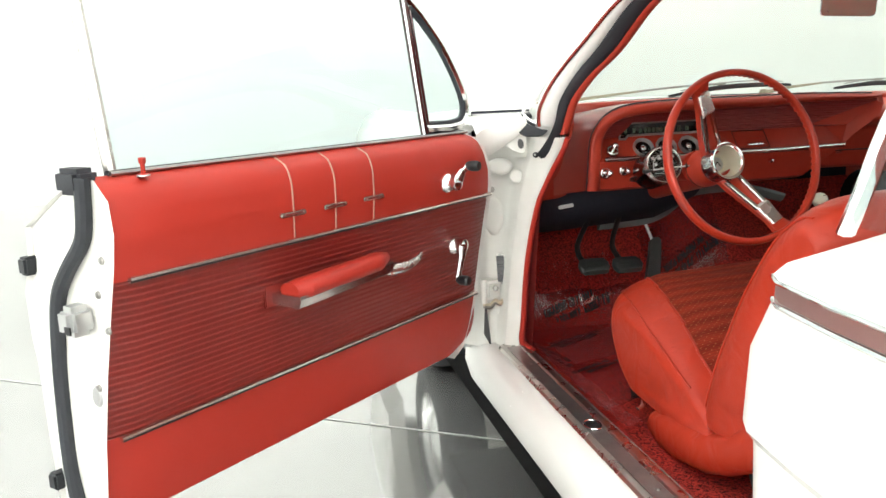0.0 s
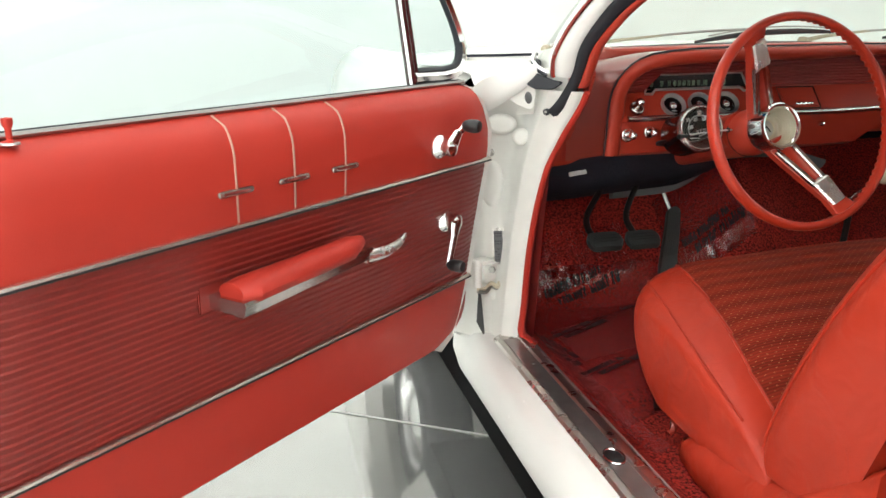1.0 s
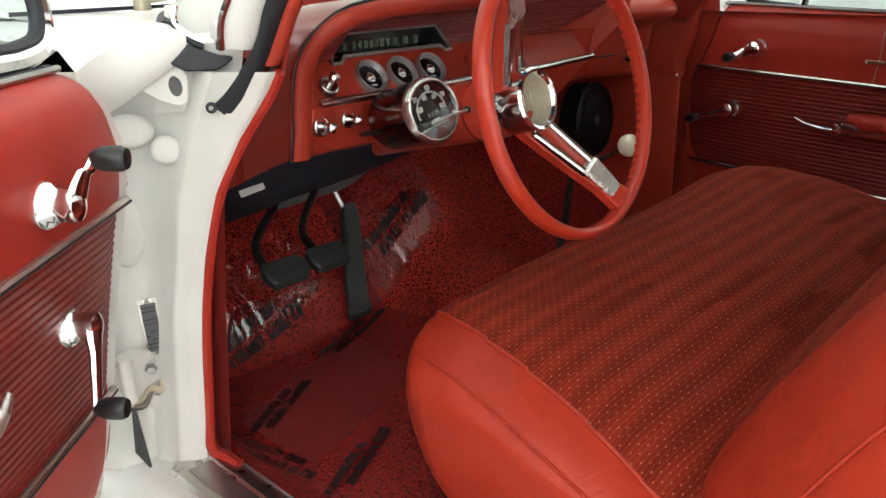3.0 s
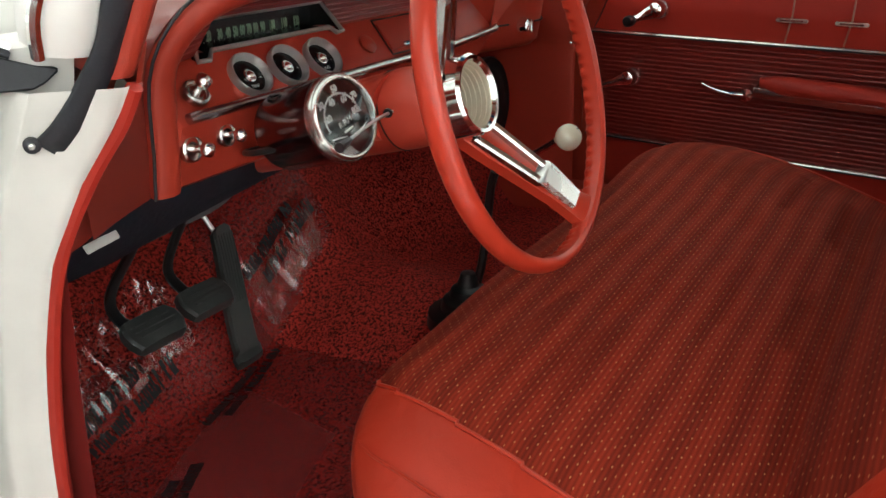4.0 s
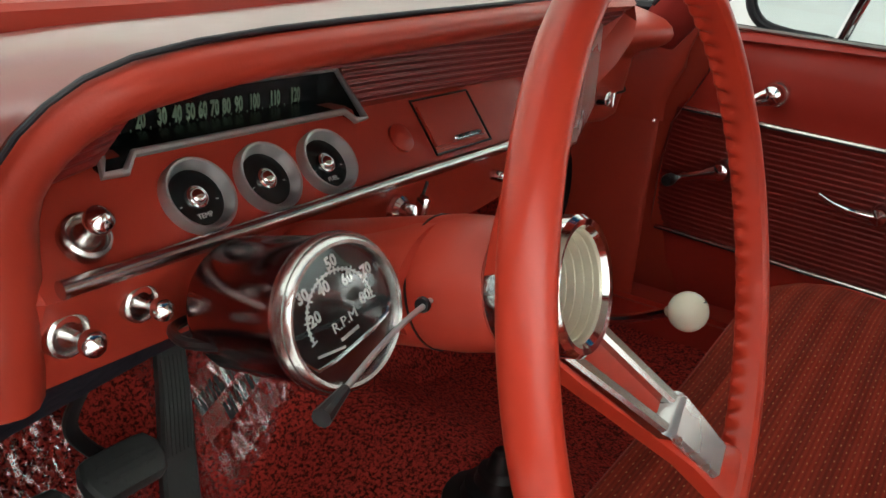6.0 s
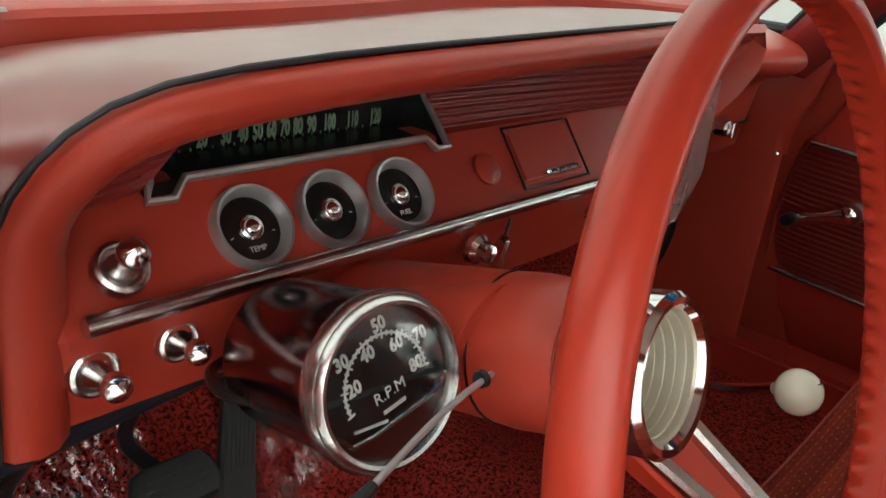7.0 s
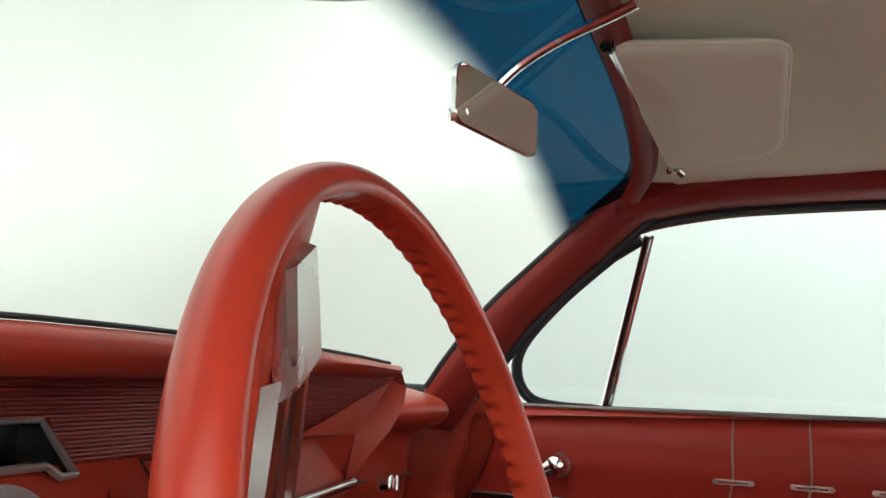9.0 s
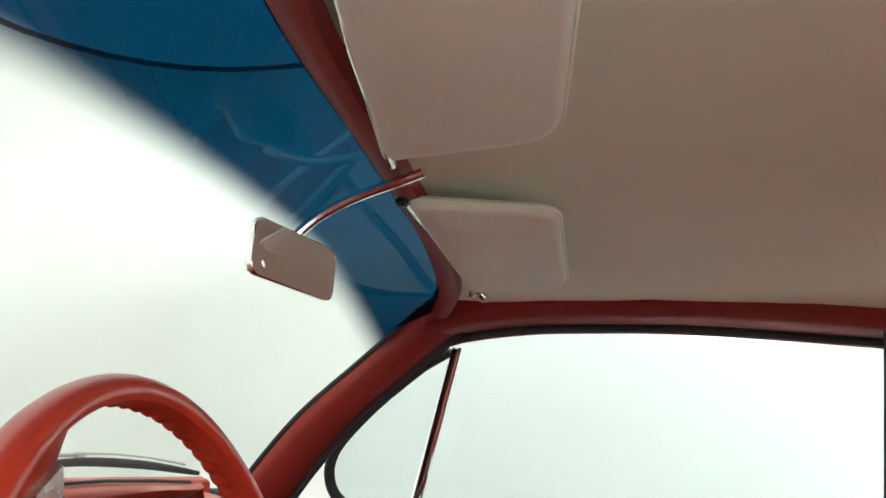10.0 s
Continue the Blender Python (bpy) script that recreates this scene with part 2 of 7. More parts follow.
# ---- mesh helpers ----
def part(name, bm, mat, parent=None, label="", local=False, sharp=35, kind=""):
    """Links a bmesh as one mesh object, under a thing or part if one is given."""
    bmesh.ops.recalc_face_normals(bm, faces=bm.faces)
    me = bpy.data.meshes.new(name)
    bm.to_mesh(me)
    bm.free()
    me.polygons.foreach_set("use_smooth", [True] * len(me.polygons))
    me.set_sharp_from_angle(angle=radians(sharp))
    me.materials.append(mat)
    ob = new(name, me)
    if parent is not None:
        ob.parent = parent
        if parent.type == "EMPTY" and not local:
            ob.matrix_parent_inverse = parent.matrix_basis.inverted()
    if label or kind:
        tagged(ob, label, kind=kind)
    return ob


def thing(name, label, category, m, group="", kind=""):
    e = new(name)
    e.empty_display_size = 0.05
    e.matrix_basis = m
    return tagged(e, label, category, group, kind)


def box(bm, cx, cy, cz, sx, sy, sz, bevel=0.0, m=None, seg=2):
    r = bmesh.ops.create_cube(bm, size=1.0)
    vs = r["verts"]
    for v in vs:
        v.co = Vector((v.co.x * sx, v.co.y * sy, v.co.z * sz))
    if bevel:
        es = list({e for v in vs for e in v.link_edges})
        vs = list({v for f in bmesh.ops.bevel(bm, geom=es, offset=bevel, segments=seg, affect="EDGES")["faces"] for v in f.verts} | {v for v in vs if v.is_valid})
    for v in vs:
        v.co = (m @ v.co if m is not None else v.co) + Vector((cx, cy, cz))
    return bm


def loft(bm, rows, closed=False, caps=False):
    """Quads between rows of points. closed: every row is a ring. caps: fill the first and last ring."""
    vr = [[bm.verts.new(p) for p in row] for row in rows]
    n = len(vr[0])
    for a, b in zip(vr, vr[1:]):
        for i in range(n if closed else n - 1):
            j = (i + 1) % n
            bm.faces.new((a[i], a[j], b[j], b[i]))
    if caps:
        bm.faces.new(vr[0])
        bm.faces.new(vr[-1][::-1])
    return bm


def smooth(pts, n=6, closed=False):
    """Catmull-Rom through points."""
    P = [Vector(p) for p in pts]
    out = []
    m = len(P)
    for i in range(m if closed else m - 1):
        if closed:
            a, b, c, d = P[i - 1], P[i], P[(i + 1) % m], P[(i + 2) % m]
        else:
            a, b, c, d = P[max(i - 1, 0)], P[i], P[i + 1], P[min(i + 2, m - 1)]
        for k in range(n):
            t = k / n
            out.append(0.5 * (2 * b + (c - a) * t + (2 * a - 5 * b + 4 * c - d) * t * t + (3 * b - a - 3 * c + d) * t ** 3))
    if not closed:
        out.append(P[-1])
    return out


def tube(bm, pts, r, seg=10, closed=False, squash=1.0, up=(0, 0, 1), caps=True):
    """A round bar along points. r: a radius or one for each point; squash flattens it along up."""
    P = [Vector(p) for p in pts]
    n = len(P)
    R = r if isinstance(r, (list, tuple)) else [r] * n
    rows = []
    side = None
    for i, p in enumerate(P):
        if closed:
            t = (P[(i + 1) % n] - P[i - 1]).normalized()
        else:
            t = (P[min(i + 1, n - 1)] - P[max(i - 1, 0)]).normalized()
        if side is None:
            u = Vector(up)
            if abs(u.dot(t)) > 0.95:
                u = Vector((1, 0, 0))
            side = t.cross(u).normalized()
        side = (side - t * side.dot(t)).normalized()
        u2 = side.cross(t).normalized()
        rows.append([p + (side * math.cos(2 * math.pi * k / seg) + u2 * math.sin(2 * math.pi * k / seg) * squash) * R[i] for k in range(seg)])
    if closed:
        rows.append(rows[0])
        vr = [[bm.verts.new(q) for q in row] for row in rows[:-1]]
        vr.append(vr[0])
        for a, b in zip(vr, vr[1:]):
            for i in range(seg):
                j = (i + 1) % seg
                bm.faces.new((a[i], a[j], b[j], b[i]))
        return bm
    return loft(bm, rows, True, caps)


def lathe(bm, prof, m, seg=32):
    """A turned form: (radius, height) pairs round the z axis of m."""
    rows = []
    for r, h in prof:
        rows.append([m @ Vector((max(r, 1e-5) * math.cos(2 * math.pi * k / seg), max(r, 1e-5) * math.sin(2 * math.pi * k / seg), h)) for k in range(seg)])
    return loft(bm, rows, True)


def prism(bm, poly, depth, m):
    """A flat polygon given in the xy plane of m, with a thickness along its z."""
    a = [bm.verts.new(m @ Vector((x, y, 0))) for x, y in poly]
    b = [bm.verts.new(m @ Vector((x, y, depth))) for x, y in poly]
    bm.faces.new(a[::-1])
    bm.faces.new(b)
    n = len(poly)
    for i in range(n):
        j = (i + 1) % n
        bm.faces.new((a[i], a[j], b[j], b[i]))
    return bm


def sheet(bm, rows, thick, axis):
    """A lofted skin with a thickness along the vector axis."""
    d = Vector(axis) * thick
    front = [[Vector(p) for p in r] for r in rows]
    loft(bm, front)
    loft(bm, [[p + d for p in r] for r in front])
    edge = front[0] + [r[-1] for r in front[1:]] + front[-1][-2::-1] + [r[0] for r in front[-2:0:-1]]
    loft(bm, [edge + [edge[0]], [p + d for p in edge] + [edge[0] + d]])
    bmesh.ops.remove_doubles(bm, verts=bm.verts, dist=1e-5)
    return bm


def aim(p, z, up=(0, 0, 1)):
    """The pose at p whose z axis points along z."""
    zz = Vector(z).normalized()
    xx = Vector(up).cross(zz).normalized()
    yy = zz.cross(xx)
    return Matrix.Translation(p) @ Matrix((xx, yy, zz)).transposed().to_4x4()


def lerp(a, b, t):
    return a + (b - a) * t


def words(name, text, size, m, mat, parent, thick=0.0004, local=False, squeeze=1.0, bold=0.0):
    """Raised lettering as a mesh."""
    cu = bpy.data.curves.new(name, "FONT")
    cu.body, cu.size, cu.align_x, cu.align_y, cu.extrude, cu.resolution_u = text, size, "CENTER", "CENTER", thick, 2
    cu.offset = bold
    tmp = bpy.data.objects.new("lettering", cu)
    me = bpy.data.meshes.new_from_object(tmp)
    bpy.data.objects.remove(tmp)
    me.transform(m @ Matrix.Diagonal((squeeze, 1, 1, 1)))
    me.materials.append(mat)
    ob = new(name, me)
    ob.parent = parent
    if parent.type == "EMPTY" and not local:
        ob.matrix_parent_inverse = parent.matrix_basis.inverted()
    return ob

# ---- studio room ----
def room():
    x0, x1, y0, y1, top = -5.2, 6.0, -6.4, 7.5, 6.5
    bm = bmesh.new()
    box(bm, (x0 + x1) / 2, (y0 + y1) / 2, GROUND - 0.1, x1 - x0 + 0.4, y1 - y0 + 0.4, 0.2)
    floor = tagged(part("floor", bm, floor_material()), "polished grey concrete studio floor with saw-cut joints", "floor", kind="structure")
    # saw-cut joints filled with pale mortar
    bm = bmesh.new()
    a, b = Vector((-1.75, 0.42, GROUND + 0.002)), Vector((0.9, -1.3, GROUND + 0.002))
    d = (b - a).normalized()
    s = Vector((-d.y, d.x, 0)) * 0.004
    bm.faces.new([bm.verts.new(p) for p in (a - d * 3 + s, a - d * 3 - s, b + d * 3 - s, b + d * 3 + s)])
    part("floor_joint", bm, material("pale_joint_filler", (0.6, 0.6, 0.58), 0.5), floor)
    # a seamless white backdrop wall with rounded corners
    def ring(r, o):
        pts = []
        for cx, cy, a0 in ((x1 - r, y1 - r, 0), (x0 + r, y1 - r, 90), (x0 + r, y0 + r, 180), (x1 - r, y0 + r, 270)):
            pts += [(cx + (r + o) * math.cos(radians(a0 + k * 7.5)), cy + (r + o) * math.sin(radians(a0 + k * 7.5))) for k in range(13)]
        return pts
    inner, outer = ring(3.2, 0), ring(3.2, 0.2)
    bm = bmesh.new()
    loft(bm, [[(x, y, z) for x, y in p] for p, z in ((inner, GROUND), (inner, 1.8), (inner, top), (outer, top), (outer, GROUND))] + [[(x, y, GROUND) for x, y in inner]], True)
    tagged(part("wall_studio", bm, WALL), "seamless white studio wall with rounded corners", "wall", kind="structure")
    bm = bmesh.new()
    box(bm, (x0 + x1) / 2, (y0 + y1) / 2, top + 0.1, x1 - x0 + 0.4, y1 - y0 + 0.4, 0.2)
    tagged(part("ceiling", bm, WALL), "plain white studio ceiling", "ceiling", kind="structure")
    # a broad light panel with rounded corners, hung under the ceiling
    out = []
    for cx, cy, a0 in ((2.35, 1.0, 0), (-2.35, 1.0, 90), (-2.35, -3.2, 180), (2.35, -3.2, 270)):
        out += [(cx + 1.4 * math.cos(radians(a0 + k * 10)), cy + 1.4 * math.sin(radians(a0 + k * 10))) for k in range(10)]
    lp = thing("overhead_light", "broad white overhead light panel with rounded corners", "light panel", pose(0, -1.1, 4.05))
    bm = bmesh.new()
    loft(bm, [[(x * s, -1.1 + (y + 1.1) * s, z) for x, y in out] for s, z in ((0.985, 3.40), (1.0, 3.40), (1.0, 3.52), (0.6, 3.56), (0.01, 3.56))], True)
    part("light_frame", bm, material("dark_edge_profile", (0.30, 0.30, 0.29), 0.5), lp, "thin dark edge profile")
    glow = material("glowing_diffuser", (0.8, 0.8, 0.78), 0.7)
    glow.node_tree.nodes["Principled BSDF"].inputs["Emission Color"].default_value = (1.0, 1.0, 0.985, 1)
    glow.node_tree.nodes["Principled BSDF"].inputs["Emission Strength"].default_value = GLOW
    bm = bmesh.new()
    bm.faces.new([bm.verts.new((x * 0.985, -1.1 + (y + 1.1) * 0.985, 3.405)) for x, y in out])
    part("diffuser", bm, glow, lp, "glowing white diffuser")
    for x, y in ((-2.6, 0.9), (2.6, 0.9), (-2.6, -3.1), (2.6, -3.1)):
        bm = bmesh.new()
        tube(bm, [(x, y, 3.54), (x, y, 6.52)], 0.004, 6)
        part("hanger_cable", bm, STEEL, lp)
    bm = bmesh.new()
    box(bm, x0 + 0.012, (y0 + y1) / 2, GROUND + 0.045, 0.02, y1 - y0 - 0.1, 0.09, 0.004)
    box(bm, x0 + 0.016, (y0 + y1) / 2, GROUND + 0.006, 0.03, y1 - y0 - 0.1, 0.01)
    tagged(part("baseboard", bm, material("grey_skirting", (0.5, 0.5, 0.49), 0.5)), "pale grey baseboard along the studio wall", "baseboard", kind="structure")


room()

# ---- car shell ----
SHELL = thing("car", "white two-door hardtop with red interior and an open driver's door", "car", pose(0, 0, GROUND))

# glass and pillar lines shared by the shell and its trim
WS_BASE = [(-0.72, -0.40, 0.955), (-0.62, -0.235, 0.962), (-0.40, -0.06, 0.968), (0.0, 0.02, 0.972), (0.40, -0.02, 0.972), (0.62, -0.17, 0.966), (0.725, -0.34, 0.958), (0.74, -0.39, 0.955)]
WS_TOP = [(-0.60, -0.93, 1.245), (-0.50, -0.84, 1.275), (-0.30, -0.785, 1.297), (0.0, -0.77, 1.305), (0.30, -0.765, 1.295), (0.52, -0.745, 1.275), (0.655, -0.70, 1.252), (0.70, -0.69, 1.235)]
PIL_P = [(0.728, -0.320, 0.885), (0.712, -0.375, 0.95), (0.70, -0.425, 1.01), (0.688, -0.50, 1.088), (0.676, -0.60, 1.168), (0.660, -0.705, 1.25), (0.645, -0.76, 1.288)]


def shell():
    # sill: a hollow box with a stepped top
    bm = bmesh.new()
    prof = [(-0.72, 0.20), (-0.855, 0.20), (-0.872, 0.26), (-0.868, 0.315), (-0.85, 0.338), (-0.832, 0.345), (-0.742, 0.345), (-0.728, 0.335), (-0.72, 0.30)]
    loft(bm, [[(x, y, z) for x, z in prof] for y in (-0.26, -0.7, -1.2, -1.75)], True, True)
    part("sill", bm, WHITE, SHELL, "white painted door sill")
    bm = bmesh.new()
    prof = [(-0.826, 0.3465), (-0.822, 0.353), (-0.812, 0.355), (-0.809, 0.352), (-0.772, 0.352), (-0.769, 0.356), (-0.755, 0.356), (-0.75, 0.353), (-0.742, 0.347), (-0.742, 0.3465)]
    rows = []
    for y in (-0.445, -0.455, -0.9, -1.3, -1.68):
        s = 0.75 if y == -0.445 else 1.0
        rows.append([(-0.784 + (x + 0.784) * s, y, z) for x, z in prof])
    loft(bm, rows, True, True)
    plate = part("sill_plate", bm, ALU, SHELL, "bright ribbed aluminium sill plate")
    bm = bmesh.new()
    box(bm, -0.7905, -1.07, 0.3525, 0.034, 1.19, 0.0016, 0.0006)
    part("centre_band", bm, material("dull_grey_band", (0.36, 0.33, 0.32), 0.32, 0.9, grain=0.4, scale=120, vary=0.25, blot=20), plate, "dull grey band along the plate")
    bm = bmesh.new()
    for k in range(2):
        lathe(bm, [(0, 0.0055), (0.013, 0.0055), (0.016, 0.003), (0.017, 0)], pose(-0.79, -1.02, 0.352) @ Matrix.Diagonal((1.0, 1.5, 1 - 0.3 * k, 1)))
    part("badge", bm, BLACK, plate, "small oval black and chrome badge")
    bm = bmesh.new()
    tube(bm, [(-0.79 + 0.0165 * math.cos(a / 16 * math.tau), -1.02 + 0.025 * math.sin(a / 16 * math.tau), 0.356) for a in range(16)], 0.002, 6, True)
    part("badge_ring", bm, CHROME, plate)
    for y in (-0.47, -0.62, -1.3):
        bm = bmesh.new()
        lathe(bm, [(0, 0.0035), (0.004, 0.003), (0.006, 0)], pose(-0.787, y, 0.352), 12)
        part("screw", bm, STEEL, plate)

    # hinge pillar: a flat flange beside the opening and a recess ahead of it
    rows = []
    for z, yo, ym, yi, xi in ((0.33, -0.36, -0.40, -0.462, -0.770), (0.42, -0.35, -0.400, -0.458, -0.758), (0.50, -0.35, -0.400, -0.459, -0.752), (0.58, -0.35, -0.400, -0.462, -0.745), (0.66, -0.35, -0.398, -0.470, -0.734),
                              (0.75, -0.35, -0.382, -0.490, -0.718), (0.825, -0.35, -0.39, -0.526, -0.696), (0.879, -0.36, -0.40, -0.568, -0.682), (0.914, -0.37, -0.41, -0.592, -0.680)):
        t = max(0, min(1, (z - 0.7) / 0.18))
        xl, yl = xi - lerp(0.038, 0.058, t), yi + lerp(0.012, 0.046, t)
        rows.append([(-0.90, yo + 0.13, z), (-0.895, yo + 0.04, z), (-0.875, yo + 0.01, z), (-0.858, yo - 0.01, z), (-0.838, ym + 0.006, z), (-0.815, ym, z), (xl - 0.012, lerp(ym, yl, 0.15), z),
                     (xl - 0.002, lerp(ym, yl, 0.6), z), (xl, yl + 0.004, z), (xl + 0.006, yl - 0.001, z), (xi - 0.016, yi - 0.002, z), (xi - 0.006, yi - 0.005, z), (xi, yi, z), (xi + 0.03, yi + 0.06, z), (xi + 0.035, yi + 0.14, z)])
    bm = bmesh.new()
    loft(bm, [smooth(r, 2) for r in rows])
    pil = part("hinge_pillar", bm, WHITE_IN, SHELL, "white painted hinge pillar with aged jamb paint", sharp=60)
    # pressed bosses in the recess
    for c, rx, rz, dep in (((-0.800, -0.425, 0.835), 0.032, 0.022, 0.012), ((-0.765, -0.452, 0.81), 0.018, 0.018, 0.008), ((-0.815, -0.402, 0.70), 0.026, 0.05, 0.008), ((-0.80, -0.405, 0.455), 0.026, 0.035, 0.010)):
        bm = bmesh.new()
        lathe(bm, [(0, 1.0), (0.55, 0.97), (0.8, 0.8), (0.95, 0.35), (1.05, -0.6)], aim(c, (-0.5, -1, 0.05)) @ Matrix.Diagonal((rx, rz, dep * 0.55, 1)), 24)
        part("pressed_boss", bm, WHITE_IN, pil)
    # hinge knuckles with bolts, door wiring and a maker's plate
    for c, w, hgt in (((-0.838, -0.418, 0.505), 0.052, 0.05), ((-0.846, -0.43, 0.775), 0.036, 0.03)):
        bm = bmesh.new()
        box(bm, *c, w, 0.05, hgt, 0.008, pose(0, 0, 0, 0, 0, 25).to_3x3())
        tube(bm, [(c[0] - 0.02, c[1] - 0.022, c[2] - hgt * 0.65), (c[0] - 0.02, c[1] - 0.022, c[2] + hgt * 0.65)], 0.010, 12)
        hg = part("hinge", bm, WHITE_IN, pil, "white painted door hinge")
        bm = bmesh.new()
        lathe(bm, [(0, 0.008), (0.006, 0.007), (0.009, 0)], aim((c[0] + 0.012, c[1] - 0.028, c[2] + hgt * 0.15), (-0.45, -1, 0)), 6)
        part("bolt", bm, STEEL, hg)
    WIRE = material("tan_cloth_wire", (0.60, 0.53, 0.40), 0.7, grain=0.4)
    for k, dz in enumerate((0.0, 0.009, 0.004)):
        bm = bmesh.new()
        tube(bm, smooth([(-0.792, -0.40, 0.468 + dz), (-0.806, -0.418 - 0.004 * k, 0.458 + dz), (-0.822, -0.425, 0.466 + dz), (-0.838, -0.435 + 0.003 * k, 0.456 + dz), (-0.858, -0.44, 0.462 + dz)], 4), 0.0032 if k else 0.0045, 8)
        part("door_wire", bm, WIRE if k else STEEL, pil, "tan wire running into the door")
    bm = bmesh.new()
    prism(bm, [(-0.006, -0.07), (0.010, -0.10), (0.013, -0.098), (0.004, 0.0), (-0.002, 0.0)], 0.004, aim((-0.848, -0.418, 0.45), (-0.5, -1, 0)))
    part("jamb_gap", bm, BLACK, pil)
    m = Matrix.Translation((-0.800, -0.410, 0.556)) @ aim((0, 0, 0), (-0.38, -1, 0.0)) @ pose(0, 0, 0, 0, 0, 3)
    bm = bmesh.new()
    box(bm, 0, 0, 0, 0.026, 0.086, 0.004, 0.0012)
    bm.transform(m)
    tag = part("maker_plate", bm, ALU, pil, "small grey plate with black print")
    bm = bmesh.new()
    box(bm, 0, 0, 0.0022, 0.020, 0.074, 0.001)
    bm.transform(m)
    part("plate_field", bm, material("grey_plate_enamel", (0.10, 0.10, 0.105), 0.45), tag)
    bm = bmesh.new()
    rnd = random.Random(4)
    for k in range(11):
        for j in range(3):
            if rnd.random() < 0.7:
                box(bm, -0.0065 + j * 0.0062, 0.031 - k * 0.0062, 0.0025, 0.0048, 0.0016, 0.0006)
    bm.transform(m)
    part("print_bar", bm, DARK_PAD, tag)
    for dy in (-0.04, 0.04):
        bm = bmesh.new()
        lathe(bm, [(0, 0.0035), (0.0022, 0.003), (0.003, 0.002)], m @ Matrix.Translation((0, dy, 0)), 8)
        part("rivet", bm, STEEL, tag)

    # front wing behind the door: its rear edge, inner bracket and the cowl side
    bm = bmesh.new()
    rows = []
    for y, w in ((-0.40, 0.9), (-0.33, 0.96), (-0.2, 1.0), (0.15, 1.01), (0.18, 1.01), (0.24, 1.015), (0.34, 1.02), (0.45, 1.02), (0.55, 1.02), (0.65, 1.02), (0.76, 1.02), (0.86, 1.02), (0.92, 1.02), (0.95, 1.02), (1.2, 1.02), (1.6, 1.0), (1.78, 0.95)):
        rows.append([(-0.86 * w, y, 0.20), (-0.93 * w, y, 0.34), (-0.955 * w, y, 0.55), (-0.965 * w, y, 0.72), (-0.945 * w, y, 0.84), (-0.90 * w, y + 0.01, 0.915), (-0.84 * w, y + 0.02, 0.945), (-0.80, y + 0.05, 0.953), (-0.79, y + 0.06, 0.925)])
    rows = [[(x, y, max(z, 0.27 + math.sqrt(max(0, 0.385 ** 2 - (y - 0.55) ** 2)) * (abs(y - 0.55) < 0.385))) for x, y, z in r] for r in rows]
    loft(bm, rows[1:])
    part("front_wing", bm, WHITE, SHELL, "white front wing")
    bm = bmesh.new()
    loft(bm, [[(-x * 0.985, y, z - 0.012) for x, y, z in r] for r in rows[2:]])
    part("front_wing", bm, WHITE, SHELL, "white front wing")
    # the cowl's bent end, the hinge bracket under it and a rubber wedge beside it
    bm = bmesh.new()
    sheet(bm, [smooth(r, 4) for r in ([(-0.874, -0.478, 0.852), (-0.853, -0.462, 0.865), (-0.827, -0.474, 0.879), (-0.803, -0.488, 0.897), (-0.776, -0.506, 0.918), (-0.757, -0.519, 0.940)],
              [(-0.884, -0.495, 0.885), (-0.862, -0.487, 0.895), (-0.832, -0.493, 0.908), (-0.803, -0.505, 0.922), (-0.776, -0.516, 0.936), (-0.756, -0.522, 0.948)],
              [(-0.880, -0.492, 0.925), (-0.858, -0.490, 0.938), (-0.828, -0.492, 0.948), (-0.800, -0.502, 0.956), (-0.774, -0.515, 0.961), (-0.756, -0.523, 0.957)],
              [(-0.875, -0.44, 0.946), (-0.855, -0.44, 0.956), (-0.825, -0.45, 0.964), (-0.797, -0.47, 0.970), (-0.774, -0.49, 0.973), (-0.757, -0.50, 0.967)],
              [(-0.87, -0.26, 0.950), (-0.85, -0.26, 0.958), (-0.82, -0.28, 0.964), (-0.79, -0.32, 0.968), (-0.765, -0.36, 0.968), (-0.74, -0.39, 0.960)])], 0.004, (0.2, 0.6, -0.5))
    part("cowl_corner", bm, WHITE, SHELL, "white bent end of the cowl panel", sharp=50)
    m = aim((-0.764, -0.498, 0.895), (-0.55, -0.83, 0.0))
    bm = bmesh.new()
    prism(bm, [(-0.05, 0.012), (-0.042, 0.0), (-0.022, -0.013), (-0.004, -0.020), (0.004, -0.021), (0.011, -0.017), (0.0135, -0.009), (0.0145, 0.014), (0.011, 0.021), (0.0, 0.026), (-0.03, 0.026)], 0.004, m)
    br = part("hinge_bracket", bm, WHITE_IN, SHELL, "white bracket with an oval hole")
    # raised oval disc, its grey standing for the shade inside the hole
    bm = bmesh.new()
    lathe(bm, [(0.0, 0.0046), (0.0090, 0.0046), (0.0098, 0.003)], m @ Matrix.Translation((0.0, 0.002, 0)) @ pose(0, 0, 0, 0, 0, 8) @ Matrix.Diagonal((0.85, 1.35, 1, 1)), 20)
    part("bracket_hole_shade", bm, material("hole_shade_grey", (0.10, 0.10, 0.10), 0.8), br)
    bm = bmesh.new()
    prism(bm, [(-0.045, 0.004), (-0.037, -0.006), (-0.02, -0.015), (0.015, -0.015), (0.024, -0.011), (0.036, -0.002), (0.034, 0.001), (0.019, 0.003), (-0.005, 0.010), (-0.015, 0.017), (-0.04, 0.02)], 0.010, aim((-0.737, -0.523, 0.930), (-0.55, -0.83, 0.05)))
    bmesh.ops.bevel(bm, geom=bm.edges[:], offset=0.0016, segments=1, affect="EDGES")
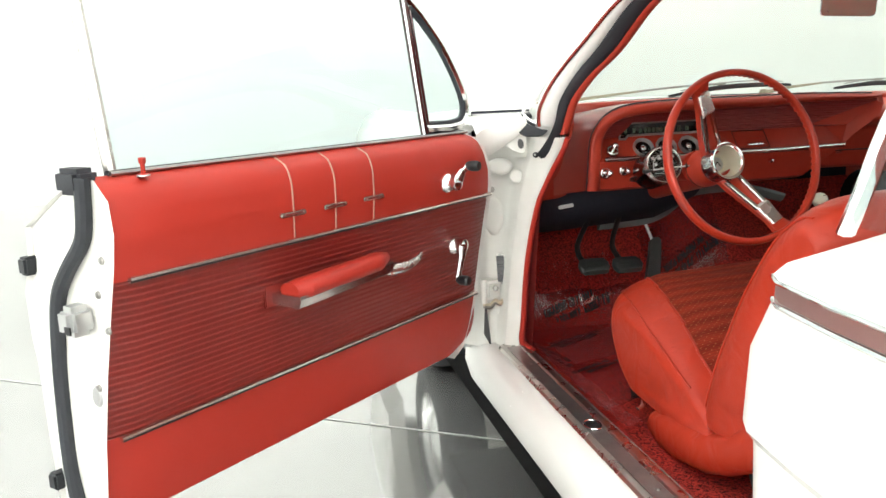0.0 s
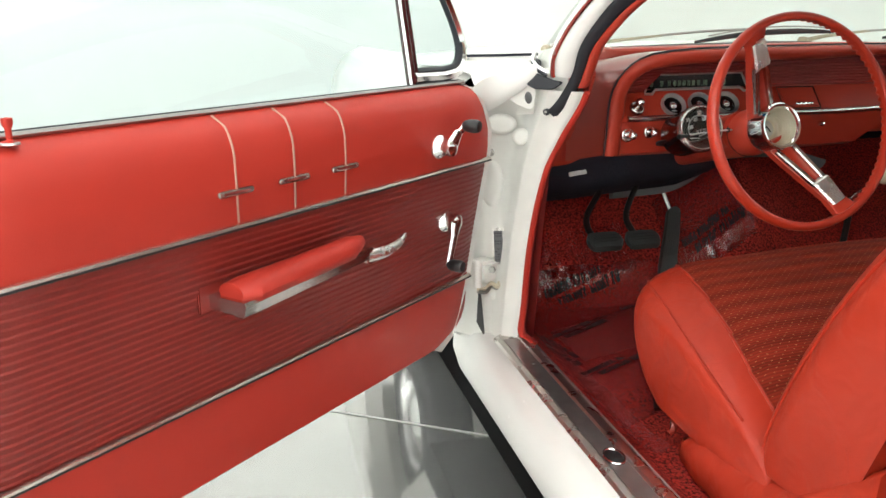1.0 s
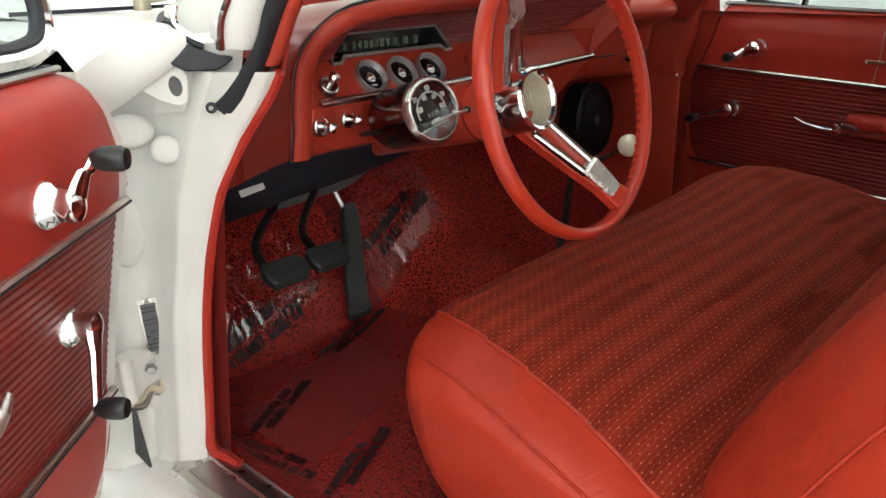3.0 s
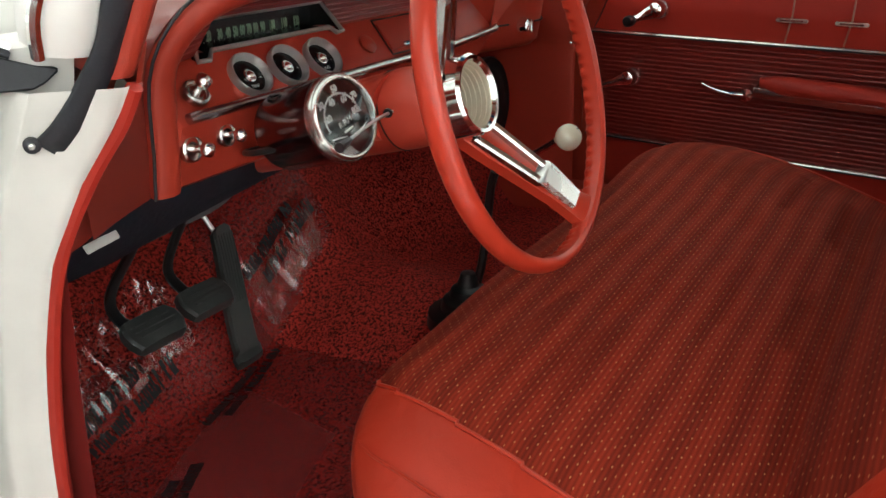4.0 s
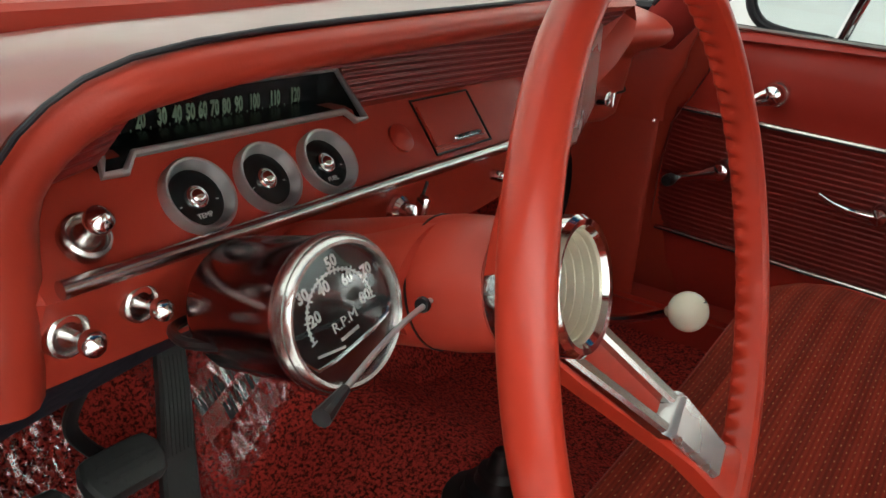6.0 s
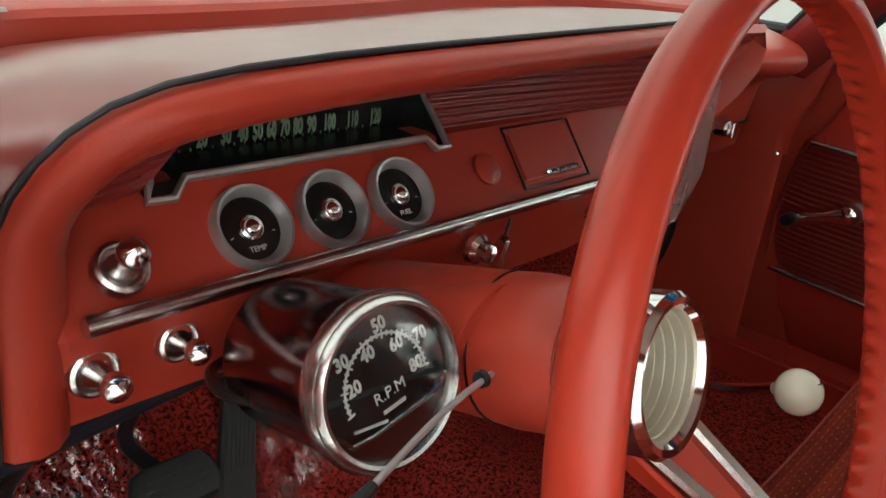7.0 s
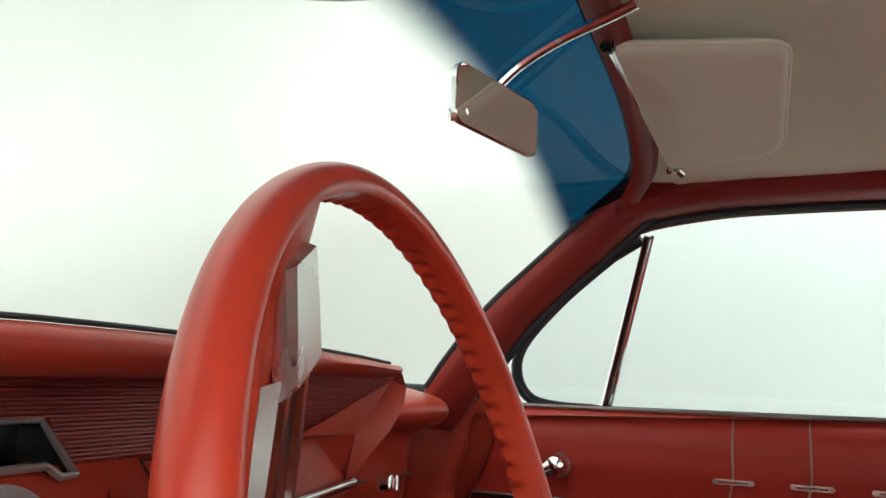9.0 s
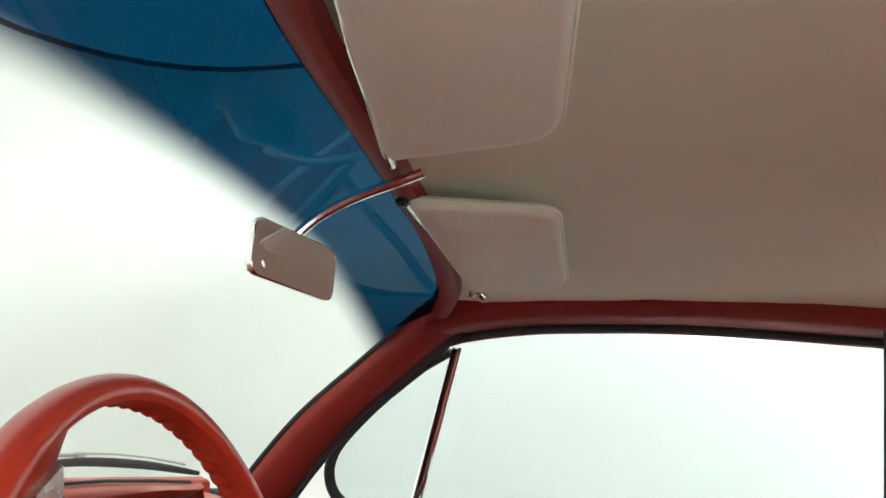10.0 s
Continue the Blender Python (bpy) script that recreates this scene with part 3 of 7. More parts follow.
    part("rubber_wedge", bm, SEAL, SHELL, "black rubber wedge at the pillar foot")
    bm = bmesh.new()
    loft(bm, [[(-0.775, -0.455, 0.86), (-0.745, -0.475, 0.86), (-0.71, -0.525, 0.87)], [(-0.772, -0.47, 0.90), (-0.74, -0.495, 0.90), (-0.70, -0.545, 0.905)], [(-0.768, -0.475, 0.946), (-0.737, -0.51, 0.946), (-0.70, -0.56, 0.95)], [(-0.765, -0.44, 0.955), (-0.735, -0.48, 0.955), (-0.69, -0.53, 0.96)]])
    part("pillar_foot", bm, WHITE_IN, SHELL, "white painted pillar foot")
    bm = bmesh.new()
    loft(bm, [[(-0.88, -0.40, 0.946), (-0.80, -0.44, 0.958), (-0.755, -0.48, 0.957), (-0.715, -0.46, 0.952), (-0.69, -0.42, 0.945)], [(-0.88, -0.2, 0.95), (-0.80, -0.2, 0.957), (-0.72, -0.24, 0.957), (-0.66, -0.25, 0.954), (-0.62, -0.23, 0.950)], [(-0.88, 0.12, 0.94), (-0.80, 0.12, 0.95), (-0.70, 0.12, 0.953), (-0.55, 0.12, 0.953), (-0.40, 0.10, 0.953)]])
    part("cowl_side", bm, WHITE, SHELL, "white cowl side beside the windscreen")
    for o, r, mt, nm in ((0.0, 0.0042, CHROME, "reveal_moulding"), (-0.006, 0.0032, SEAL, "reveal_seal")):
        bm = bmesh.new()
        tube(bm, [p + Vector((o * 0.3, 0, o)) for p in smooth([(-0.752, -0.498, 0.990), (-0.757, -0.502, 0.972), (-0.748, -0.512, 0.958), (-0.732, -0.522, 0.948)], 5)], r, 8)
        part(nm, bm, mt, SHELL)

    # driver's pillar: white outside, rubber seal, red inside
    SL = smooth([(-0.733, -0.527, 0.872), (-0.726, -0.541, 0.884), (-0.719, -0.557, 0.902), (-0.712, -0.579, 0.928), (-0.709, -0.602, 0.956), (-0.708, -0.632, 1.005), (-0.690, -0.690, 1.065), (-0.664, -0.752, 1.118), (-0.637, -0.858, 1.201), (-0.60, -0.96, 1.252)], 4)
    SR = smooth([(-0.716, -0.529, 0.856), (-0.704, -0.542, 0.866), (-0.696, -0.568, 0.897), (-0.691, -0.592, 0.928), (-0.689, -0.610, 0.956), (-0.685, -0.645, 1.005), (-0.663, -0.703, 1.060), (-0.632, -0.764, 1.109), (-0.604, -0.876, 1.197), (-0.57, -0.97, 1.246)], 4)
    DR = smooth([(-0.736, -0.572, 0.944), (-0.743, -0.592, 0.982), (-0.731, -0.622, 1.03), (-0.712, -0.672, 1.08), (-0.690, -0.742, 1.131), (-0.657, -0.847, 1.206), (-0.615, -0.95, 1.256)], 5)
    out = Vector((-0.55, -0.83, 0.0))
    rows = []
    for i, (a, b) in enumerate(zip(SL, SR)):
        th = 0.0085 if i > 1 else 0.005
        rows.append([a.lerp(b, u) + out * v for u, v in ((0, -0.01), (0.0, th * 0.35), (0.12, th * 0.8), (0.5, th), (0.88, th * 0.8), (1.0, th * 0.35), (1.0, -0.01))])
    bm = bmesh.new()
    loft(bm, rows, True, True)
    ps = part("pillar_seal", bm, SEAL, SHELL, "broad black rubber door seal", sharp=60)
    bm = bmesh.new()
    lathe(bm, [(0, 0.007), (0.003, 0.0065), (0.0065, 0.005), (0.0075, -0.004)], aim((-0.735, -0.526, 0.869), (-0.55, -0.83, 0.1)), 14)
    part("seal_tip", bm, SEAL, ps)
    bm = bmesh.new()
    lathe(bm, [(0, 0.0095), (0.0025, 0.009), (0.003, 0.006)], aim((-0.735, -0.526, 0.869), (-0.55, -0.83, 0.1)), 10)
    part("screw", bm, STEEL, ps)
    S2 = [SL[min(len(SL) - 1, 14 + round(i * (len(SL) - 15) / (len(DR) - 1)))] for i in range(len(DR))]
    bm = bmesh.new()
    loft(bm, [[a + Vector((0.006, 0.004, 0)), a.lerp(d, 0.15) + out * 0.002, a.lerp(d, 0.5) + out * 0.007, a.lerp(d, 0.85) + out * 0.003, d, d + Vector((0.004, 0.035, 0.010)), a + Vector((0.02, 0.045, 0.012))] for a, d in zip(S2, DR)], True, True)
    part("windscreen_pillar", bm, WHITE, SHELL, "white painted windscreen pillar", sharp=50)
    bm = bmesh.new()
    tube(bm, [d + out * 0.001 + Vector((-0.003, 0.002, 0)) for d in DR], 0.0055, 8)
    part("drip_moulding", bm, CHROME, SHELL, "chrome drip moulding")
    bm = bmesh.new()
    loft(bm, [[q + Vector(o) for o in ((-0.006, 0.006, 0), (0.0, -0.006, 0), (0.009, -0.011, 0), (0.019, -0.005, 0), (0.028, 0.012, 0.004), (0.045, 0.055, 0.012), (0.0, 0.06, 0.012))] for q in SR[11:]], True, True)
    part("pillar_trim", bm, PAINT_RED, SHELL, "red inner pillar trim", sharp=70)

    # windlace: red corded edge round the door opening
    bm = bmesh.new()
    lace = smooth([(-0.752, -1.30, 0.352), (-0.748, -0.8, 0.352), (-0.752, -0.52, 0.352), (-0.764, -0.472, 0.365), (-0.757, -0.463, 0.42), (-0.747, -0.465, 0.55), (-0.733, -0.475, 0.66), (-0.717, -0.495, 0.75), (-0.695, -0.531, 0.825), (-0.681, -0.573, 0.879), (-0.677, -0.595, 0.912)], 5)
    tube(bm, lace[10:], 0.0075, 8)
    wl = part("windlace", bm, VINYL, SHELL, "red corded windlace round the door opening")
    bm = bmesh.new()
    tube(bm, [p + Vector((0.009, 0.006, 0.001)) for p in lace[10:]], 0.004, 6)
    part("windlace_cord", bm, TRIM_RED, wl)

    # passenger's pillar in red
    P2 = smooth(PIL_P, 5)
    bm = bmesh.new()
    loft(bm, [[p + Vector(o) for o in ((-0.028, 0.028, 0.002), (-0.034, 0.0, 0), (-0.018, -0.035, -0.006), (0.004, -0.052, -0.010), (0.028, -0.05, -0.008), (0.04, 0.02, 0.0), (0.01, 0.05, 0.006))] for p in P2], True, True)
    part("pillar_trim", bm, SHADED_RED, SHELL, "red inner pillar trim", sharp=75)
    bm = bmesh.new()
    tube(bm, [p + Vector((-0.022, 0.034, 0.004)) for p in P2[5:]], 0.006, 8)
    part("glass_seal", bm, SEAL, SHELL)
    bm = bmesh.new()
    tube(bm, [p + Vector((0.014, -0.054, -0.012)) for p in P2[5:]], 0.0085, 8)
    part("vent_seal", bm, SEAL, SHELL)

    # windscreen
    A, B = smooth(WS_BASE, 6), smooth(WS_TOP, 6)
    rows = []
    for k in range(17):
        t = k / 16
        rows.append([lerp(a, b, t) + Vector((0, 0.05 * math.sin(math.pi * t), 0.035 * math.sin(math.pi * t))) for a, b in zip(A, B)])
    bm = bmesh.new()
    loft(bm, rows)
    g = part("windscreen", bm, SHIELD, SHELL, "clear windscreen with a blue shade band", sharp=180)
    band = g.data.attributes.new("shade_band", "FLOAT", "POINT")
    band.data.foreach_set("value", [p.y + 0.76 - 0.04 * max(0, (p.x - 0.2) / 0.45) for r in rows for p in r])
    g.visible_shadow = False
    bm = bmesh.new()
    tube(bm, [p + Vector((0, -0.006, 0.003 - 0.015 * max(0, min(1, (p.x - 0.25) / 0.2)))) for p in A], 0.0115, 8)
    part("windscreen_seal", bm, SEAL, SHELL, "black rubber seal under the windscreen")

    # red header strip and roof rails
    bm = bmesh.new()
    loft(bm, [[p + Vector(o) for o in ((0, 0.010, 0.002), (0, 0.0, -0.008), (0, -0.012, -0.012), (0, -0.022, -0.010), (0, -0.030, 0.0), (0, -0.020, 0.02))] for p in B[:-6]], True, True)
    part("header_trim", bm, SHADED_RED, SHELL, "red painted windscreen header")
    for s in (1, -1):
        if s == 1:
            path = smooth([(0.668, -0.695, 1.224), (0.676, -0.755, 1.241), (0.682, -0.85, 1.252), (0.685, -0.95, 1.254), (0.685, -1.15, 1.247), (0.68, -1.40, 1.222), (0.67, -1.75, 1.18), (0.66, -2.1, 1.12)], 6)
        else:
            path = smooth([(-0.60, -0.94, 1.246), (-0.615, -1.02, 1.262), (-0.64, -1.2, 1.262), (-0.65, -1.40, 1.245), (-0.64, -1.75, 1.21), (-0.63, -2.1, 1.14)], 6)
        bm = bmesh.new()
        loft(bm, [[p + Vector((s * a, 0, b)) for a, b in ((0.02, -0.012), (-0.005, -0.014), (-0.03, -0.002), (-0.045, 0.014), (-0.038, 0.03), (0.03, 0.03))] for p in path], True, True)
        # the passenger's rail takes the darker red, shade put into its colour
        part("roof_rail", bm, TRIM_RED if s == 1 else PAINT_RED, SHELL, "red painted roof rail")
        bm = bmesh.new()
        tube(bm, [p + Vector((s * 0.012, 0, -0.02)) for p in path], 0.008, 8)
        part("rail_seal", bm, SEAL, SHELL)
        bm = bmesh.new()
        tube(bm, [p + Vector((s * 0.012, 0, -0.026)) for p in path[2:]], 0.0035, 6)
        part("rail_bead", bm, CHROME, SHELL)

    # headliner, and the roof above it
    rows, top = [], []
    for k in range(15):
        y = lerp(-0.82, -1.95, k / 14)
        ahead = [(1 - k / 14) * (np.interp(x, [q.x for q in B], [q.y for q in B]) - 0.024 + 0.82) for x in np.linspace(-0.69, 0.69, 21)]
        crown = 1.315 + 0.015 * math.sin(math.pi * min(1, k / 9)) - 0.14 * max(0, (k - 8) / 6) ** 2
        edge = 1.264 - 0.022 * max(0, (-y - 0.98) / 0.4) ** 1.5 - 0.06 * max(0, (k - 7) / 7) ** 2
        rows.append([(x, y + o, lerp(crown, edge, abs(x / 0.69) ** 2.8) + 0.0015 * math.sin(k * 2.4 + x * 7)) for x, o in zip(np.linspace(-0.69, 0.69, 21), ahead)])
        top.append([(x * 1.06, y, lerp(crown, edge, abs(x / 0.69) ** 2.8) + 0.03) for x in np.linspace(-0.69, 0.69, 21)])
    bm = bmesh.new()
    loft(bm, rows)
    part("headliner", bm, CREAM, SHELL, "cream cloth headliner with soft creases")
    bm = bmesh.new()
    front = [(p.x * 1.02, p.y + 0.01, p.z + 0.022) for p in smooth(WS_TOP, 4)[2:-6]]
    loft(bm, [[front[min(len(front) - 1, round(i / 20 * (len(front) - 1)))] for i in range(21)]] + top)
    part("roof", bm, WHITE, SHELL, "white painted roof")

    # wheels; the front one shows under the open door
    for x, y in ((-0.755, 0.55), (0.755, 0.55), (-0.735, -2.55), (0.735, -2.55)):
        wm = pose(x, y, 0.295, 0, math.copysign(90, x), 0)
        bm = bmesh.new()
        lathe(bm, [(0.19, 0.075), (0.25, 0.088), (0.295, 0.085), (0.318, 0.066), (0.3245, 0.04), (0.3245, -0.04), (0.318, -0.066), (0.295, -0.085), (0.25, -0.088), (0.19, -0.075)], wm, 64)
        wh = part("tyre", bm, RUBBER, SHELL, "black tyre on the studio floor", sharp=40)
        bm = bmesh.new()
        lathe(bm, [(0.195, 0.078), (0.185, 0.062), (0.12, 0.055), (0.06, 0.075), (0.0, 0.078)], wm, 48)
        part("rim", bm, CHROME, wh, "bright wheel cover")
    # added white plate, standing for the pale reflection in the windscreen's corner
    bm = bmesh.new()
    loft(bm, [[(-0.700, -0.36, 0.94), (-0.690, -0.45, 0.94), (-0.690, -0.54, 0.93)], [(-0.694, -0.36, 0.985), (-0.684, -0.45, 0.998), (-0.684, -0.54, 1.01)], [(-0.674, -0.35, 0.985), (-0.668, -0.45, 0.998), (-0.670, -0.54, 1.01)], [(-0.674, -0.35, 0.94), (-0.668, -0.45, 0.94), (-0.670, -0.54, 0.93)]], True)
    part("glass_reflection_plate", bm, WHITE_IN, SHELL, "white plate standing for a reflection in the windscreen corner")

    # cowl and bonnet
    bm = bmesh.new()
    C = [p + Vector((0, 0.012, -0.006)) for p in A]
    rows = [C, [Vector((p.x * 1.05, 0.13, 0.958)) for p in C]]
    for y, z in ((0.14, 0.975), (0.4, 0.985), (0.9, 0.97), (1.5, 0.93), (1.75, 0.87), (1.8, 0.75)):
        rows.append([Vector((p.x * 1.13, y, z - 0.045 * abs(p.x / 0.72) ** 3)) for p in C])
    loft(bm, rows)
    part("bonnet", bm, WHITE, SHELL, "white bonnet and cowl panel")
    # quarter panel behind the opening, with its belt moulding and window
    bm = bmesh.new()
    rows = []
    for y, e in ((-1.70, 0.0), (-1.73, 0.014), (-1.83, 0.026), (-2.13, 0.045), (-2.6, 0.055), (-3.1, 0.05)):
        rows.append([(-0.80, y, 0.20), (-0.858 - e, y, 0.22), (-0.868 - e, y + 0.004, 0.48), (-0.872 - e, y + 0.006, 0.635), (-0.888 - e, y + 0.004, 0.655), (-0.892 - e, y - 0.012, 0.75),
                     (-0.874 - e, y - 0.02, 0.80), (-0.866 - e, y - 0.024, 0.806), (-0.866 - e, y - 0.026, 0.828), (-0.878 - e, y - 0.028, 0.834), (-0.87 - e, y - 0.04, 0.848), (-0.80 - e * 0.3, y - 0.10, 0.885), (-0.74, y - 0.15, 0.90)])
    loft(bm, rows)
    loft(bm, [[Vector(p) for p in rows[0]], [Vector((-0.76, p[1] - 0.015, p[2])) for p in rows[0]]])
    part("quarter_panel", bm, WHITE, SHELL, "white rear quarter panel", sharp=30)
    bm = bmesh.new()
    loft(bm, [[(-x, y, z) for x, y, z in r] for r in rows])
    part("quarter_panel", bm, WHITE, SHELL, "white rear quarter panel", sharp=30)
    bm = bmesh.new()
    loft(bm, [[(-0.868 - e, y - 0.02, 0.8055), (-0.873 - e, y - 0.022, 0.808), (-0.873 - e, y - 0.024, 0.826), (-0.868 - e, y - 0.026, 0.8285)] for y, e in ((-1.702, 0.0), (-1.73, 0.014), (-1.83, 0.026), (-2.13, 0.045), (-2.6, 0.055))], True, True)
    part("belt_moulding", bm, RED_REFLECT, SHELL, "anodised belt moulding toned with reflected red, with chrome edges")
    for z in (0.8045, 0.8300):
        bm = bmesh.new()
        tube(bm, [(-0.874 - e, y - 0.02, z) for y, e in ((-1.702, 0.0), (-1.73, 0.014), (-1.83, 0.026), (-2.13, 0.045), (-2.6, 0.055))], 0.003, 6)
        part("moulding_edge", bm, CHROME, SHELL)
    bm = bmesh.new()
    tube(bm, smooth([(-0.85, -1.80, 0.888), (-0.845, -1.815, 0.93), (-0.82, -1.83, 1.02), (-0.76, -1.86, 1.14), (-0.69, -1.9, 1.21)], 4), 0.011, 8, squash=0.7)
    part("quarter_window_frame", bm, CHROME, SHELL, "bright quarter window frame")
    bm = bmesh.new()
    loft(bm, [[(-0.845, -1.815, 0.895), (-0.82, -1.83, 1.02), (-0.69, -1.9, 1.21)], [(-0.85, -2.45, 0.895), (-0.82, -2.4, 1.0), (-0.70, -2.2, 1.12)]])
    part("quarter_window", bm, GLASS, SHELL).visible_shadow = False
    # passenger side: plain outer skin, rear quarter and boot close the shell
    bm = bmesh.new()
    loft(bm, [[(0.80, y, 0.2), (0.90, y, 0.3), (0.94, y, 0.65), (0.90, y, 0.84), (0.80, y, 0.90), (0.755, y, 0.905)] for y in (0.6, -0.3, -1.3, -2.2, -3.1)])
    part("side_skin", bm, WHITE, SHELL)
    bm = bmesh.new()
    loft(bm, [[(x, y, z) for x in (-0.93, -0.5, 0, 0.5, 0.93)] for y, z in ((-2.45, 0.93), (-2.7, 0.915), (-3.0, 0.88), (-3.1, 0.3))])
    part("boot_lid", bm, WHITE, SHELL)
    bm = bmesh.new()
    loft(bm, [[(x, y, z) for x in (-0.74, -0.4, 0, 0.4, 0.74)] for y, z in ((-1.85, 0.3), (-1.83, 0.62), (-2.0, 0.68), (-2.2, 0.88), (-2.45, 0.925))])
    part("rear_bulkhead", bm, VINYL, SHELL, "plain red trim closing the rear of the cabin")
    bm = bmesh.new()
    rear = [(x, -1.955, 1.18 - 0.055 * abs(x / 0.66) ** 2.8) for x in np.linspace(-0.66, 0.66, 11)]
    loft(bm, [[(x, lerp(y, -2.45 + 0.10 * (x / 0.66) ** 2, t), lerp(z, 0.935, t) + 0.035 * math.sin(math.pi * t)) for x, y, z in rear] for t in np.linspace(0, 1, 7)])
    part("rear_window", bm, GLASS, SHELL, "clear curved rear window", sharp=180).visible_shadow = False
    for sx in (-1, 1):
        bm = bmesh.new()
        sheet(bm, [[(sx * 0.69, -1.90, 1.14), (sx * 0.655, -1.96, 1.145)], [(sx * 0.74, -2.12, 1.04), (sx * 0.665, -2.16, 1.055)], [(sx * 0.79, -2.33, 0.93), (sx * 0.665, -2.36, 0.945)]], 0.02, (0, 0, -1))
        part("rear_pillar", bm, WHITE, SHELL, "white painted rear pillar")
    bm = bmesh.new()
    box(bm, 0.79, -1.1, 0.31, 0.09, 1.6, 0.12, 0.01)
    part("inner_sill", bm, VINYL, SHELL, "red inner sill on the passenger's side")
    bm = bmesh.new()
    loft(bm, [[(0.776, y, z) for y in (-1.42, -1.9)] for z in (0.25, 0.92)])
    part("rear_side_trim", bm, VINYL, SHELL, "red rear side trim")
    bm = bmesh.new()
    rows = []
    for z, x in ((0.28, 0.880), (0.55, 0.862), (0.66, 0.838), (0.74, 0.815), (0.80, 0.798), (0.86, 0.784), (0.91, 0.776), (0.932, 0.770)):
        rows.append([(x + 0.010, -0.44, z), (x + 0.004, -0.40, z), (x, -0.32, z), (x - 0.015, -0.2, z), (x - 0.04, -0.05, z)])
    loft(bm, rows)
    part("pillar_foot", bm, PAINT_RED, SHELL, "red pillar foot ahead of the passenger's door")
    # firewall and underfloor
    bm = bmesh.new()
    loft(bm, [[(x, y, z) for x in np.linspace(-0.74, 0.76, 9)] for y, z in ((0.06, 0.20), (0.10, 0.45), (0.10, 0.965))])
    part("firewall", bm, DARK_PAD, SHELL, "black firewall insulation")
    bm = bmesh.new()
    loft(bm, [[(x, y, 0.15) for x in (-0.86, 0.86)] for y in (0.1, -3.0)])
    part("floor_pan", bm, BLACK, SHELL)


shell()


# ---- doors ----
def door_x(y, z):
    """Depth of the inner panel towards the cabin, in the door's own frame."""
    pts = [(0.35, -0.095), (0.50, -0.072), (0.62, -0.045), (0.72, -0.018), (0.775, 0.0), (0.84, 0.016), (0.885, 0.016), (0.915, 0.006), (0.928, -0.012), (0.933, -0.03)]
    for (a, xa), (b, xb) in zip(pts, pts[1:]):
        if z <= b:
            return lerp(xa, xb, (z - a) / (b - a))
    return pts[-1][1]


def front_edge(z, driver=True):
    """The panel's curved front end."""
    pts = [(0.35, -0.03), (0.362, 0.02), (0.385, 0.05), (0.42, 0.062), (0.50, 0.052), (0.62, 0.042), (0.72, 0.03), (0.80, 0.012), (0.87, -0.015), (0.933, -0.045)]
    if not driver:
        pts = [(0.35, -0.01), (0.362, 0.01), (0.40, 0.045), (0.53, 0.047), (0.63, 0.039), (0.72, 0.024), (0.777, 0.008), (0.80, -0.018), (0.833, -0.038), (0.87, -0.05), (0.933, -0.062)]
    for (a, ya), (b, yb) in zip(pts, pts[1:]):
        if z <= b:
            return lerp(ya, yb, max(0, (z - a)) / (b - a))
    return pts[-1][1]


REAR = -1.053
POST = material("dark_maroon_gloss", (0.05, 0.008, 0.008), 0.2, coat=0.4)


def crank(parent, y, z, ang, reach, flip):
    """A window crank: chrome boss, tapered arm and black knob. ang: where the arm points, in degrees from ahead towards up."""
    x = door_x(y, z)
    m = flip @ Matrix.Translation((x, y, z)) @ pose(0, 0, 0, 0, 90, 0)
    bm = bmesh.new()
    lathe(bm, [(0.0235, -0.002), (0.0235, 0.004), (0.020, 0.009), (0.0165, 0.014), (0.0165, 0.024), (0.0175, 0.027), (0.016, 0.033), (0.008, 0.037), (0, 0.038)], m, 28)
    c0 = part("window_crank", bm, CHROME, parent, "chrome window crank with a black knob", True)
    rot = pose(0, 0, 0, ang, 0, 0)
    place = flip @ Matrix.Translation((x, y, z)) @ rot
    rows = []
    for d, w, h0, th in ((-0.014, 0.008, 0.024, 0.010), (-0.008, 0.0145, 0.023, 0.013), (0.004, 0.0165, 0.024, 0.013), (0.016, 0.0145, 0.026, 0.012), (0.03, 0.0105, 0.030, 0.010), (reach * 0.75, 0.0085, 0.036, 0.008), (reach - 0.004, 0.0085, 0.039, 0.0075), (reach + 0.006, 0.005, 0.040, 0.006)):
        rows.append([place @ Vector((h0 + a * th, d, b * w)) for a, b in ((0, -0.8), (0.35, -1), (0.75, -0.8), (1.0, -0.3), (1.0, 0.3), (0.75, 0.8), (0.35, 1), (0, 0.8))])
    bm = bmesh.new()
    loft(bm, rows, True, True)
    part("crank_arm", bm, CHROME, c0, "", True)
    bm = bmesh.new()
    lathe(bm, [(0.006, -0.004), (0.009, 0.0), (0.0118, 0.008), (0.0125, 0.018), (0.0122, 0.026), (0.010, 0.031), (0, 0.032)], place @ Matrix.Translation((0.044, reach, 0)) @ pose(0, 0, 0, 0, 90, 0), 20)
    part("crank_knob", bm, BLACK, c0, "", True)


